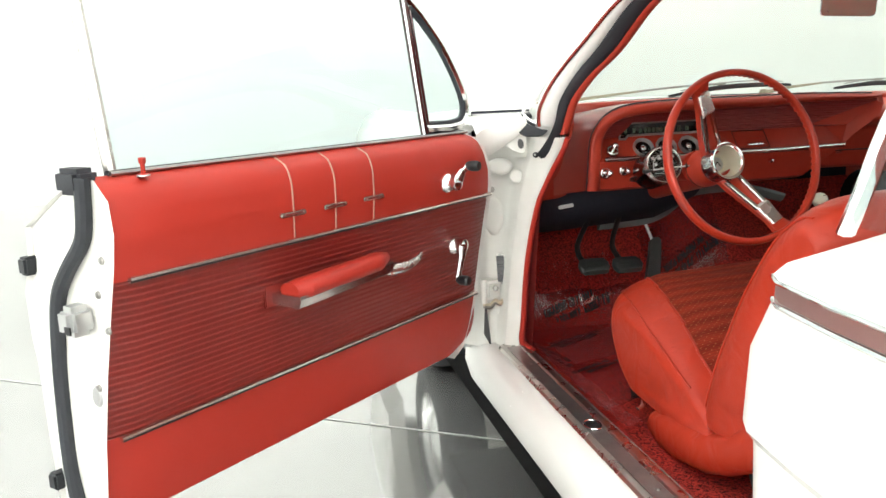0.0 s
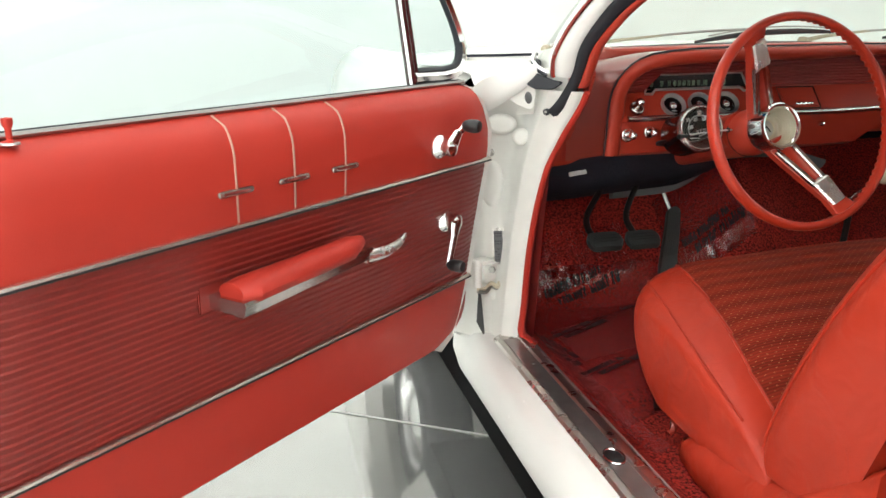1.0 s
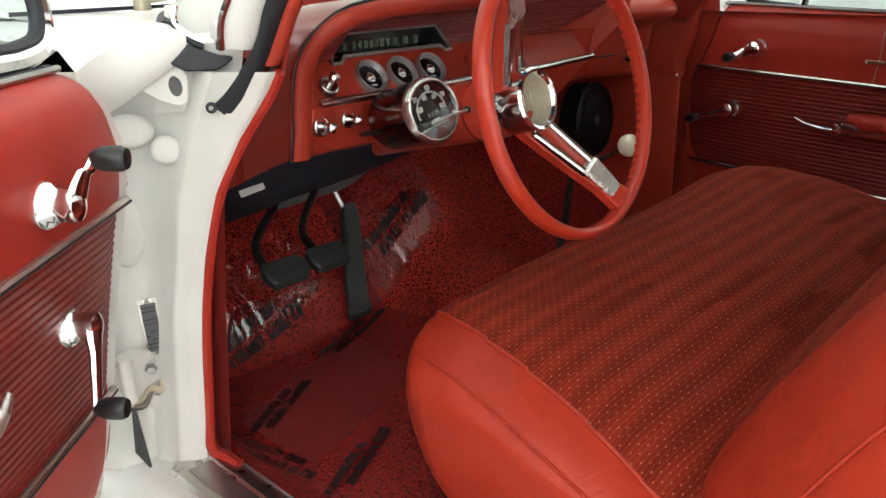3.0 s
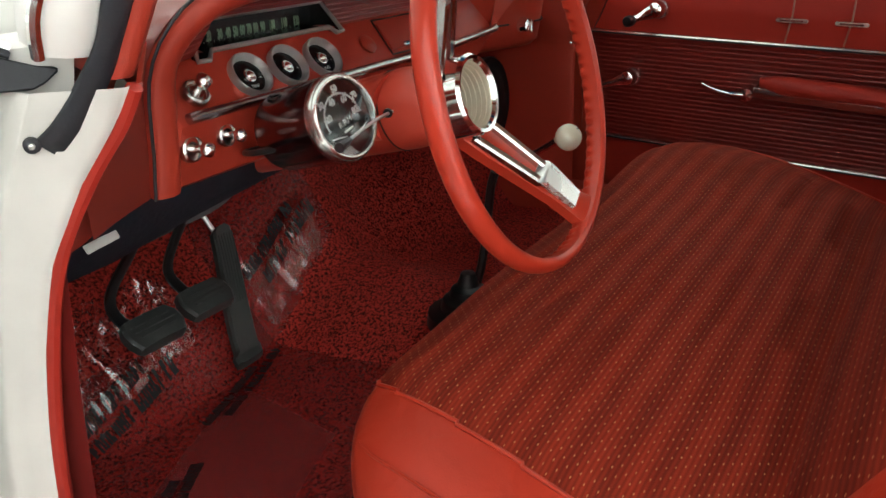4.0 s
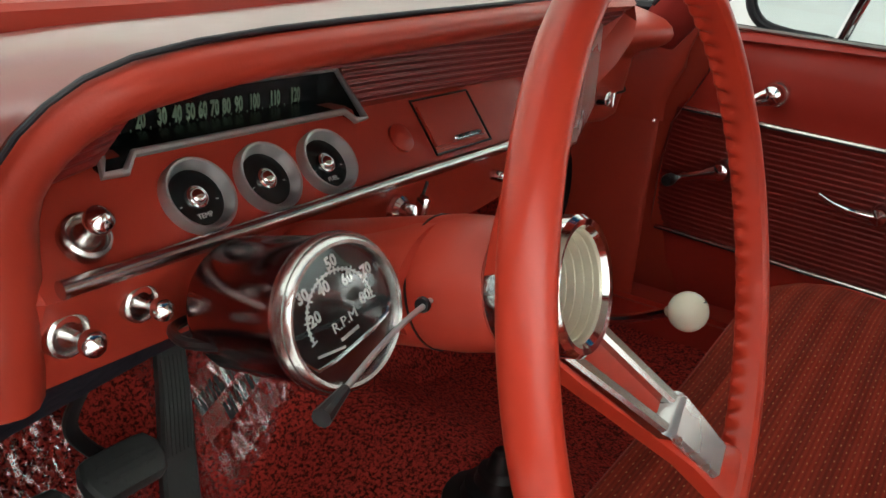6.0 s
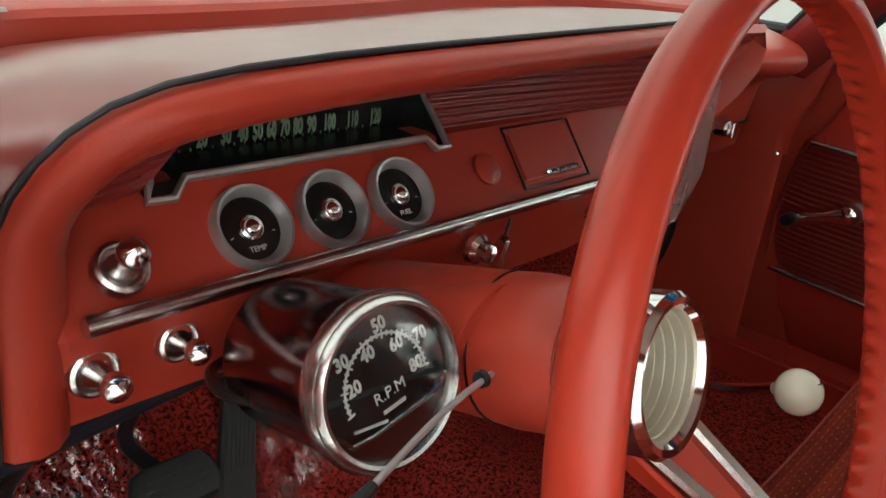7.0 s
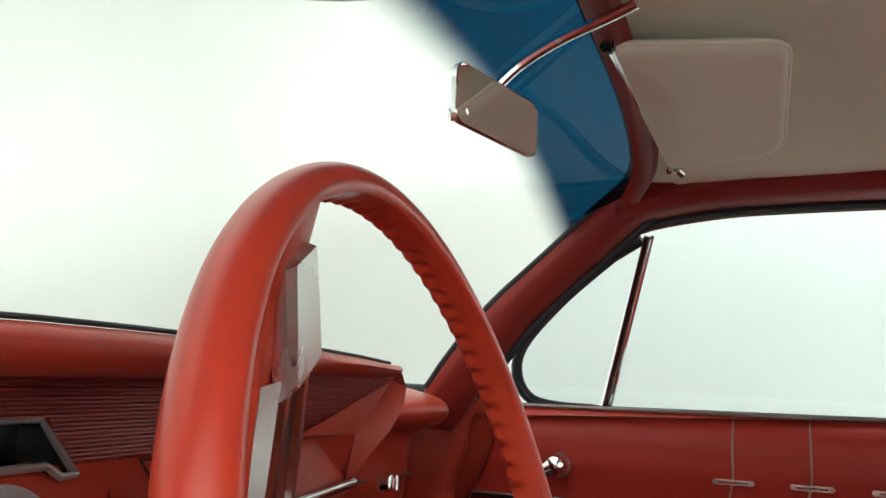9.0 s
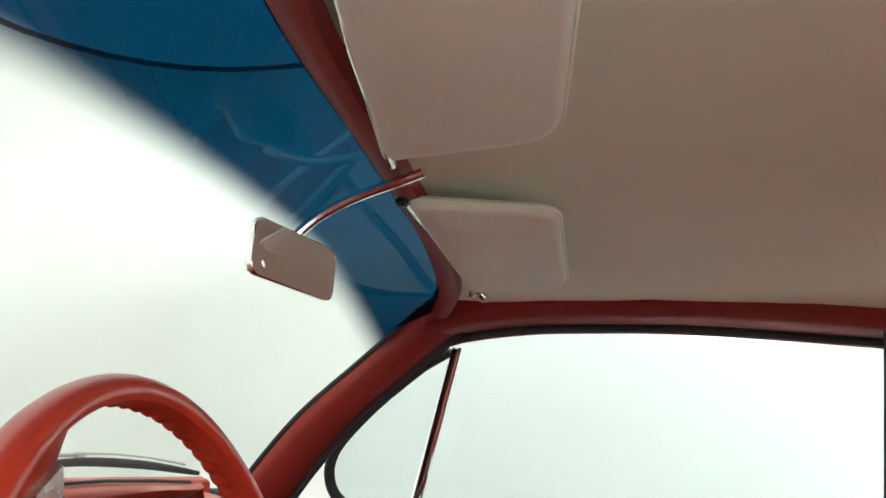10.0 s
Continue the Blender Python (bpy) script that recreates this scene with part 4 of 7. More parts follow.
def door(name, label, m, flip, crank_angles, driver):
    # the outer skin is the door itself; all else hangs on it
    out = [(0.335, -0.235), (0.36, -0.27), (0.50, -0.282), (0.62, -0.285), (0.66, -0.295), (0.74, -0.298), (0.80, -0.268), (0.85, -0.262), (0.90, -0.15), (0.93, -0.065)]
    out = [(z, xo * 0.80) for z, xo in out]
    bm = bmesh.new()
    loft(bm, [[flip @ Vector((xo * (1 if driver else 0.5), lerp(REAR - 0.012, min(front_edge(z, driver) + 0.02, 0.03), k / 6), z)) for k in range(7)] for z, xo in out])
    d = part("door", bm, WHITE, SHELL, label)
    d.matrix_basis = m
    ny = 24

    def skin(z0, z1, nz, mat, pname, off=0.0, rib=0.0, plabel=""):
        rows = []
        for i in range(nz + 1):
            z = lerp(z0, z1, i / nz)
            f = front_edge(z, driver)
            x0 = door_x(0, z) + off
            if rib:
                x0 += rib * (1 if i % 4 in (1, 2) else -0.2)
            rows.append([flip @ Vector((x0 - (0.012 if k in (0, ny) else 0), lerp(REAR + 0.004, f - 0.004, k / ny) if 0 < k < ny else (REAR if k == 0 else f), z)) for k in range(ny + 1)])
        bm = bmesh.new()
        loft(bm, rows)
        return part(pname, bm, mat, d, plabel, True, sharp=25 if rib else 40)
    skin(0.353, 0.507, 8, VINYL, "lower_panel", plabel="smooth red vinyl lower door panel")
    skin(0.507, 0.775, 96, RIB_RED, "ribbed_panel", -0.002, 0.0011, "dark red finely ribbed vinyl panel")
    skin(0.775, 0.9335, 14, VINYL, "upper_panel", plabel="smooth red vinyl upper door panel")
    # chrome strips with a grooved middle
    for z in (0.505, 0.777):
        f = front_edge(z, driver)
        x = door_x(0, z)
        for dz, r, mt, nm in ((0.0, 0.0054, TRIM_SILVER, "trim_strip"), (-0.0015, 0.0020, BLACK, "strip_groove")):
            bm = bmesh.new()
            tube(bm, [flip @ Vector((x + (0.004 if nm == "trim_strip" else 0.0088), y, z + dz)) for y in np.linspace(REAR + 0.022, f - 0.018, 12)], r, 8)
            part(nm, bm, mt, d, "", True)
    # three hairline mouldings with short crossbars
    for k, y in enumerate((-0.694, -0.581, -0.466)):
        bm = bmesh.new()
        zs = np.linspace(0.784, 0.931, 12)
        tube(bm, [flip @ Vector((door_x(y, z) + 0.001, y + 0.8 * (door_x(y, 0.84) - door_x(y, z)) * (z < 0.84), z)) for z in zs], 0.0019, 6)
        part("hairline_moulding", bm, HAIRLINE, d, "", True)
        bm = bmesh.new()
        box(bm, 0, 0, 0, 0.006, 0.064, 0.009, 0.002)
        bm.transform(flip @ Matrix.Translation((door_x(y, 0.830) + 0.002, y, 0.830)))
        part("crossbar", bm, TRIM_SILVER, d, "", True)
        bm = bmesh.new()
        box(bm, 0, 0, 0, 0.004, 0.046, 0.003, 0.001)
        bm.transform(flip @ Matrix.Translation((door_x(y, 0.830) + 0.0042, y, 0.830)))
        part("crossbar_groove", bm, RIB_RED, d, "", True)
    crank(d, -0.199 if driver else -0.179, 0.829 if driver else 0.838, crank_angles[0], 0.044 if driver else 0.051, flip)
    crank(d, -0.113 if driver else -0.103, 0.664 if driver else 0.670, crank_angles[1], 0.088, flip)
    # armrest: padded red top on a bright base, and the pull handle ahead of it
    bm = bmesh.new()
    rows = []
    ady, adz = 0.020, 0.0
    x = door_x(0, 0.675 + adz)
    for k in range(15):
        t = k / 14
        y = lerp(-0.735, -0.435, t) + ady
        s = min(1, 0.72 + t * 4) * (1 if t < 0.86 else lerp(1, 0.55, (t - 0.86) / 0.14))
        w, h = 0.078 * lerp(1, 0.55, t) * s, 0.0205 * s
        cz = 0.690 + 0.004 * t + adz
        rows.append([flip @ Vector((x + 0.018 + w * 0.86 * (0.5 + 0.5 * math.cos(a)), y, cz + h * math.sin(a))) for a in [i / 14 * math.tau for i in range(14)]])
    loft(bm, rows, True, True)
    part("armrest", bm, VINYL, d, "padded red armrest on a chrome base", True)
    bm = bmesh.new()
    rows = []
    for k in range(11):
        t = k / 10
        y = lerp(-0.742, -0.425, t) + ady
        w = lerp(0.083, 0.045, t) * (0.97 if k in (0, 10) else 1)
        rows.append([flip @ Vector((x - 0.004 + a * w, y, b + adz)) for a, b in ((0, 0.664), (0.90, 0.660), (0.95, 0.662), (1.02, 0.678), (0.98, 0.683), (0, 0.683))])
    loft(bm, rows, True, True)
    part("armrest_base", bm, WORN_CHROME, d, "chrome armrest base", True)
    # dark red end piece, its colour standing for the shadow there
    bm = bmesh.new()
    box(bm, 0, 0, 0, 0.006, 0.05, 0.045, 0.002)
    bm.transform(flip @ Matrix.Translation((x + 0.001, -0.735 + ady, 0.680 + adz)))
    part("armrest_end_shade", bm, RIB_RED, d, "", True)
    bm = bmesh.new()
    lathe(bm, [(0.020, 0), (0.019, 0.012), (0.014, 0.028), (0.0, 0.031)], flip @ Matrix.Translation((x, -0.408 + ady, 0.662 + adz)) @ pose(0, 0, 0, 0, 90, 0), 20)
    part("door_handle", bm, CHROME, d, "curved chrome door handle", True)
    bm = bmesh.new()
    tube(bm, [flip @ (p + Vector((0, ady, adz))) for p in smooth([(x + 0.020, -0.412, 0.661), (x + 0.028, -0.385, 0.661), (x + 0.032, -0.360, 0.663), (x + 0.031, -0.332, 0.668), (x + 0.026, -0.306, 0.677)], 5)], [(0.0140 - 0.0085 * k / 20) * (1 if driver else 0.62) for k in range(21)], 12, squash=0.8, up=(1, 0, 0))
    part("handle_lever", bm, CAP_METAL if driver else CHROME, d, "", True)
    if driver:
        bm = bmesh.new()
        lathe(bm, [(0.008, 0), (0.008, 0.002), (0.0034, 0.004), (0.0034, 0.016), (0.0056, 0.020), (0.006, 0.027), (0, 0.028)], flip @ Matrix.Translation((-0.006, -0.980, 0.930)), 16)
        lb = part("lock_button", bm, VINYL, d, "red lock button", True)
        bm = bmesh.new()
        lathe(bm, [(0.0105, 0), (0.010, 0.002), (0.007, 0.003)], flip @ Matrix.Translation((-0.006, -0.980, 0.929)), 16)
        part("button_ring", bm, SATIN, lb, "", True)
    # belt bead
    bm = bmesh.new()
    tube(bm, [flip @ Vector((-0.026, y, 0.936)) for y in np.linspace(REAR + 0.03, -0.05, 8)], 0.004, 6)
    part("belt_bead", bm, STEEL, d, "", True)
    bm = bmesh.new()
    tube(bm, [flip @ Vector((-0.036, y, 0.935)) for y in np.linspace(REAR + 0.03, -0.05, 8)], 0.006, 6)
    part("belt_seal", bm, SEAL, d, "", True)
    # window glass in bright edges, and the vent window
    lean = 0.045 if driver else -0.11      # the far glass tumbles in towards the roof rail
    def g(y, z):
        return flip @ Vector((-0.045 - lean * (z - 0.945) / 0.3, y, z))
    gx = -1.005 if driver else -1.045
    tz = 1.262 if driver else 1.256
    bm = bmesh.new()
    rows = []
    for j in range(8):
        # the far glass runs up to the slanting divider post
        line = [(lerp(gx, -0.20 if driver else lerp(-0.236, -0.344, k / 5), j / 7), k / 5) for k in range(6)]
        rows.append([g(y, lerp(0.93, tz - (0.0 if driver else 0.03 * ((y + 0.35) / 0.7) ** 2), t)) for y, t in line])
    loft(bm, rows)
    w = part("window_glass", bm, GLASS, d, "raised pale green window glass", True)
    w.visible_shadow = False
    bm = bmesh.new()
    tube(bm, [g(gx - 0.006, z) for z in np.linspace(0.925, tz, 5)], 0.010, 8)
    part("glass_edge", bm, ALU if driver else SEAL, d, "bright glass edge channel" if driver else "black glass edge seal", True)
    if driver:
        arc = [(-0.195, 0.95), (-0.195, 1.25), (-0.150, 1.215), (-0.080, 1.141), (-0.030, 1.055), (-0.016, 0.995), (-0.040, 0.957), (-0.10, 0.948)]
        top0, post_top = (-0.195, 1.25), (-0.195, 1.255)
    else:
        arc = [(-0.231, 0.932), (-0.334, 1.222), (-0.283, 1.196), (-0.182, 1.122), (-0.097, 1.040), (-0.081, 0.985), (-0.105, 0.946), (-0.163, 0.934)]
        post_top = (-0.339, 1.228)
    ring = [arc[1]] + [tuple(p)[:2] for p in smooth([(a, b, 0) for a, b in arc[2:]], 4)] + [arc[0]]
    bm = bmesh.new()
    tube(bm, [g(a, b) for a, b in ring], 0.012 if driver else 0.009, 8)
    part("vent_frame", bm, CHROME if driver else SEAL, d, "chrome vent window frame with black rubber" if driver else "black rubber vent window frame", True)
    bm = bmesh.new()
    cy, cz = sum(a for a, b in ring) / len(ring), sum(b for a, b in ring) / len(ring)
    tube(bm, [g(lerp(a, cy, 0.10), lerp(b, cz, 0.10 if driver else 0.05)) for a, b in ring], 0.009 if driver else 0.005, 8)
    part("vent_rubber", bm, SEAL, d, "", True)
    bm = bmesh.new()
    bm.faces.new([bm.verts.new(g(a, b)) for a, b in ring])
    part("vent_glass", bm, GLASS, d, "", True).visible_shadow = False
    bm = bmesh.new()
    tube(bm, [g(arc[0][0] - 0.004, arc[0][1] - 0.02), g(post_top[0] - 0.004, post_top[1])], 0.0095 if driver else 0.006, 8)
    if driver:
        tube(bm, [g(arc[0][0] + 0.012, arc[0][1] - 0.02), g(post_top[0] + 0.012, post_top[1])], 0.006, 8)
    part("vent_post", bm, POST, d, "dark divider post with a bright edge", True)
    bm = bmesh.new()
    tube(bm, [flip @ (flip @ g(arc[0][0] - 0.014, arc[0][1] - 0.02) + Vector((0.006, 0, 0))), flip @ (flip @ g(post_top[0] - 0.014, post_top[1]) + Vector((0.006, 0, 0)))], 0.003, 6)
    part("post_bead", bm, CHROME, d, "", True)
    # bottom and jamb
    for nm, ye in (("rear_jamb", REAR - 0.001), ("front_jamb", None)):
        bm = bmesh.new()
        rows = []
        for z, xo in out:
            y = ye if ye is not None else front_edge(z, driver) - 0.002
            xi = door_x(0, z) - 0.002
            rows.append([flip @ Vector((lerp(xo, xi, t), y - (0.010 * math.sin(math.pi * min(1, t * 2.2)) if ye is not None and t < 0.45 else 0), z)) for t in np.linspace(0, 1, 12)])
        loft(bm, rows)
        part(nm, bm, WHITE_IN if driver else TRIM_RED, d, "white painted door edge" if driver else "dark red door edge", True)
    bm = bmesh.new()
    loft(bm, [[flip @ Vector((t, y, 0.352 if t > -0.17 else 0.340)) for t in (-0.188, -0.15, -0.095)] for y in np.linspace(REAR, -0.11, 8)])
    part("door_underside", bm, WHITE_IN, d, "", True)
    if driver:
        bm = bmesh.new()
        tube(bm, [flip @ Vector((a * 0.8, REAR - 0.010, z)) for a, z in [tuple(p)[:2] for p in smooth([(-0.045, 0.935, 0), (-0.055, 0.87, 0), (-0.072, 0.835, 0), (-0.13, 0.79, 0), (-0.178, 0.74, 0), (-0.20, 0.66, 0), (-0.212, 0.56, 0), (-0.216, 0.45, 0), (-0.20, 0.37, 0), (-0.17, 0.345, 0)], 4)]], 0.0125, 10)
        part("door_seal", bm, SEAL, d, "thick black rubber weatherstrip", True)
        bm = bmesh.new()
        box(bm, -0.06, REAR - 0.004, 0.928, 0.06, 0.04, 0.04, 0.008)
        part("corner_seal", bm, SEAL, d, "", True)
        bm = bmesh.new()
        box(bm, -0.078, REAR - 0.022, 0.716, 0.042, 0.045, 0.048, 0.010)
        part("door_latch", bm, SATIN, d, "grey metal door latch", True)
        bm = bmesh.new()
        box(bm, -0.066, REAR - 0.0445, 0.706, 0.014, 0.003, 0.012)
        part("latch_slot", bm, BLACK, d, "", True)
        for a, z in ((-0.03, 0.81), (-0.055, 0.755), (-0.035, 0.70), (-0.09, 0.60), (-0.25, 0.72), (-0.245, 0.63), (-0.25, 0.49)):
            bm = bmesh.new()
            lathe(bm, [(0, 0.004), (0.005, 0.0035), (0.0065, 0)], Matrix.Translation((a * 0.8, REAR - 0.001, z)) @ pose(0, 0, 0, 90, 0, 0), 12)
            part("jamb_screw", bm, STEEL, d, "", True)
        bm = bmesh.new()
        lathe(bm, [(0, 0.004), (0.009, 0.004), (0.011, 0)], Matrix.Translation((-0.080, REAR - 0.001, 0.585)) @ pose(0, 0, 0, 90, 0, 0) @ Matrix.Diagonal((1.2, 1.7, 1, 1)), 16)
        part("jamb_plug", bm, SATIN, d, "", True)
        for z in (0.787, 0.413):
            bm = bmesh.new()
            box(bm, -0.214, REAR - 0.010, z, 0.024, 0.03, 0.03, 0.004)
            part("door_bumper", bm, RUBBER, d, "small black rubber bumper", True)
    return d


door("door", "open white driver's door with a red ribbed vinyl panel", pose(-0.860, -0.519, 0, 0, 0, -47.3), Matrix.Identity(4), (60, -124), True)
door("door", "closed passenger's door with a dark red ribbed panel", pose(0.7926, -0.3625, -0.012, 1.6, 0, -3.95), Matrix.Diagonal((-1, 1, 1, 1)), (-27, -20), False)

# ---- dashboard ----
DASH_AT = pose(0, -0.35, 0.745)
DASH = thing("dashboard", "red painted dashboard with padded hood, round gauges and chrome strip", "dashboard", DASH_AT)


def lip_y(x):
    """How far the hood's edge stands back, along the dash."""
    return -0.484 + 0.12 * x


def hood():
    # one padded edge swept along the top, round the left shoulder and down the cheek
    P, N = [], []
    for x in (0.336, 0.328, 0.30, 0.18, 0.05, -0.05, -0.15, -0.25, -0.35, -0.42):
        P.append(Vector((x, lip_y(x), 0.982 - 0.008 * max(0, min(1, (x - 0.1) / 0.2)))))
        N.append(Vector((0, 0, -1)))
    for k in range(1, 9):
        a = k / 8 * math.pi / 2
        P.append(Vector((-0.474 - 0.092 * math.sin(a), lerp(lip_y(-0.46), -0.458, (k / 8) ** 1.2), 0.880 + 0.102 * math.cos(a))))
        N.append(Vector((math.sin(a), 0, -math.cos(a))))
    for z, y in ((0.865, -0.458), (0.84, -0.456), (0.80, -0.450), (0.75, -0.440)):
        P.append(Vector((-0.562, y, z)))
        N.append(Vector((1, 0, 0)))
    for _ in range(4):
        P[8:20] = [(P[i - 1] + 2 * P[i] + P[i + 1]) / 4 for i in range(8, 20)]
        N[8:20] = [(N[i - 1] + 2 * N[i] + N[i + 1]).normalized() for i in range(8, 20)]
    rows = []
    for i, (p, n) in enumerate(zip(P, N)):
        s = (0.25, 0.7)[i] if i < 2 else 1.0
        back = Vector((0, 1, 0))
        t = max(0, (i - 9) / 12)
        w = lerp(1.0, 1.55, min(1, t * 1.3)) * lerp(1, 0.55, max(0, min(1, (p.x + 0.05) / 0.3)))
        rows.append([p + back * 0.08 + n * 0.015, p + back * 0.022 + n * 0.005, p - n * 0.001, p + n * 0.004 * s - back * 0.008 * s, p + n * 0.011 * s * w - back * 0.012 * s, p + n * 0.018 * s * w - back * 0.009 * s, p + n * 0.025 * s * w + back * 0.002, p + n * 0.029 * s * w + back * 0.018, p + n * 0.029 * s * w + back * 0.07, p + n * 0.029 * s * w + back * 0.13])
    bm = bmesh.new()
    loft(bm, rows)
    bm.faces.new(bm.verts[:10])
    part("hood_pad", bm, PAD_RED, DASH, "padded red instrument hood", sharp=70)
    bm = bmesh.new()
    tube(bm, [p - n * 0.0035 + Vector((0, lerp(0.002, -0.006, max(0, min(1, (i - 8) / 8))), 0)) for i, (p, n) in enumerate(zip(P, N)) if i > 1], 0.0019, 8)
    part("welt", bm, SEAL, DASH, "thin black welt along the hood")
    # top pad between hood and windscreen, falling over the left shoulder
    bm = bmesh.new()
    rows = []

    def far_edge(x):
        return -0.335 + 0.15 * math.exp(-((x - 0.2) / 0.45) ** 2) - (0.12 * max(0, -x - 0.5) / 0.16)
    for i, p in enumerate(P[2:], 2):
        q = p + Vector((0, 0.006, 0)) - N[i] * 0.001
        if p.x > -0.44 and i <= 9:
            far = Vector((p.x, far_edge(p.x) + 0.004, 0.962))
        else:
            k = min(1.0, (i - 9) / 8)
            far = Vector((lerp(-0.46, -0.672, k ** 0.8), lerp(far_edge(-0.46), -0.485, k), lerp(0.962, 0.950, k) if i <= 17 else lerp(0.955, 0.75, (i - 17) / 4)))
        rows.append([q.lerp(far, t) - N[i] * 0.005 * math.sin(math.pi * min(1, t * 1.15)) for t in (0, 0.04, 0.15, 0.35, 0.6, 0.85, 1.0)])
    loft(bm, rows)
    part("top_pad", bm, TOP_RED, DASH, "smooth red dash top", sharp=80)
    bm = bmesh.new()
    rows = []
    A = smooth(WS_BASE, 8)
    for x in np.linspace(-0.68, 0.68, 33):
        g = min(A, key=lambda p: abs(p.x - x))
        b = far_edge(x)
        dz = -0.010 * max(0, min(1, (x - 0.28) / 0.25))
        b = min(b, g.y - 0.03)
        rows.append([(x, b - 0.002, 0.930), (x, b - 0.001, 0.974 + dz), (x, b + 0.003, 0.979 + dz), (x, b + 0.010, 0.981 + dz), (x, lerp(b, g.y, 0.5), 0.979 + dz * 0.5), (x, g.y - 0.016, 0.974), (x, g.y + 0.01, 0.958)])
    loft(bm, [[Vector(p) for p in r] for r in rows])
    band = part("cowl_band", bm, PAINT_RED, DASH, "red painted band under the windscreen")
    for x, y in ((-0.258, -0.250), (0.045, -0.175), (0.322, -0.165), (-0.5, -0.33)):
        bm = bmesh.new()
        lathe(bm, [(0, 0.0022), (0.0025, 0.002), (0.004, 0)], pose(x, y, 0.9795), 12)
        part("screw", bm, STEEL, band)


hood()
# the sloping instrument face
F0, F1 = Vector((0, -0.452, 0.838)), Vector((0, -0.412, 0.889))      # lower and upper edge of the gauge face
FACE_N = Vector((0, -(F1.z - F0.z), (F1.y - F0.y))).normalized()


def face(x, t, out=0.0):
    """A point on the gauge face: t from 0 at the chrome strip to 1 at the ledge."""
    return Vector((x, lerp(F0.y, F1.y, t), lerp(F0.z, F1.z, t))) + FACE_N * out


def bow(x):
    """The dash curves ahead towards its right end."""
    return 0.16 * max(0.0, x)


def panels():
    bm = bmesh.new()
    sec = [(-0.385, 0.742), (-0.418, 0.744), (-0.434, 0.752), (-0.440, 0.765), (-0.461, 0.818), (-0.466, 0.826), (-0.456, 0.834), (F0.y, F0.z), (F1.y, F1.z), (F1.y + 0.008, F1.z + 0.002), (-0.385, 0.891)]
    ends = [0.105, 0.108, 0.115, 0.132, 0.208, 0.222, 0.234, 0.240, 0.182, 0.178, 0.175]      # where each edge stops on the right
    rows = [[Vector((x, y + o, z)) for y, z in sec] for x, o in ((-0.555, 0.05), (-0.546, 0.012), (-0.53, 0), (-0.4, 0), (-0.2, 0), (-0.05, 0))]
    for t in (0.25, 0.5, 0.75, 0.92, 1.0):
        rows.append([Vector((lerp(-0.05, e, t), y + bow(lerp(-0.05, e, t)) * (0.3 if k > 7 else 1), z)) for k, (e, (y, z)) in enumerate(zip(ends, sec))])
    loft(bm, rows)
    edge = rows[-1]
    part("face_panel", bm, PAINT_RED, DASH, "red painted sheet-metal face", sharp=25)
    # the end cheek: from the hood's end down to the panel's lower corner, turning ahead to the glove box
    line = [Vector(p) for p in ((0.334, -0.448, 0.966), (0.335, -0.454, 0.946), (0.324, -0.456, 0.922), (0.292, -0.451, 0.892), (0.252, -0.440, 0.862), (0.241, -0.428, 0.842))] + [edge[5], edge[4], edge[3], edge[1]]
    bm = bmesh.new()
    loft(bm, [line, [p + Vector((0.006, 0.010, 0)) for p in line], [p + Vector((0.016, 0.035, -0.002)) for p in line], [p + Vector((0.06, 0.09, -0.006)) for p in line], [p + Vector((0.10, 0.13, -0.008)) for p in line]])
    part("end_cheek", bm, PAINT_RED, DASH, "slanting red end of the dash", sharp=60)
    # the flat facet between gauge face, ribbed recess and hood end
    r0, r1 = Vector((0.112, -0.424, 0.8935)), Vector((0.322, -0.440, 0.956))
    loop = [r0.lerp(r1, k / 4) for k in range(5)] + line[1:6] + [edge[6], edge[7], edge[8]]
    mid = edge[8].lerp(line[3], 0.5) + Vector((0, -0.003, 0))
    bm = bmesh.new()
    hub, ends_ = bm.verts.new(mid), [bm.verts.new(p) for p in loop]
    for k in range(len(loop)):
        bm.faces.new((hub, ends_[k], ends_[(k + 1) % len(loop)]))
    bmesh.ops.recalc_face_normals(bm, faces=bm.faces)
    part("end_facet", bm, PAINT_RED, DASH, "smooth red facet under the hood's end", sharp=30)
    # ribbed pad in the recess under the hood
    bm = bmesh.new()
    rows = []
    for i in range(45):
        t = i / 44
        o = 0.0022 if i % 4 in (1, 2) else 0.0
        row = []
        for x in (-0.53, -0.50, -0.466, -0.462, -0.40, -0.33, -0.26, -0.1985, -0.1945, -0.12, -0.05, 0.03, 0.11, 0.19, 0.26, 0.326):
            k = max(0, min(1, (x + 0.2) / 0.5))
            k = k * k * (3 - 2 * k)
            y = lerp(lerp(-0.400, -0.385, t), lerp(-0.420, -0.438, t), k) - o
            z = lerp(0.889, 0.962, t)
            row.append(Vector((x, -0.366 if -0.464 < x < -0.197 and z < 0.9235 else y, z)))
        rows.append(row)
    loft(bm, rows)
    part("ribbed_pad", bm, TRIM_RED, DASH, "dark red ribbed pad in the recess", sharp=20)
    # slanting end cheeks of the recess
    rows = []
    for i in range(37):
        t = i / 36
        o = 0.0016 if i % 4 in (1, 2) else 0.0
        a, b = Vector((-0.545, -0.448, lerp(0.884, 0.940, t))), Vector((lerp(-0.462, -0.395, t), lerp(-0.4225, -0.410, t), lerp(0.889, 0.945, t)))
        rows.append([a.lerp(b, k / 6) + Vector((o * 0.5, -o, 0)) * (k < 6) for k in range(7)])
    bm = bmesh.new()
    loft(bm, rows)
    part("recess_cheek", bm, TRIM_RED, DASH, "dark red ribbed end of the recess", sharp=20)
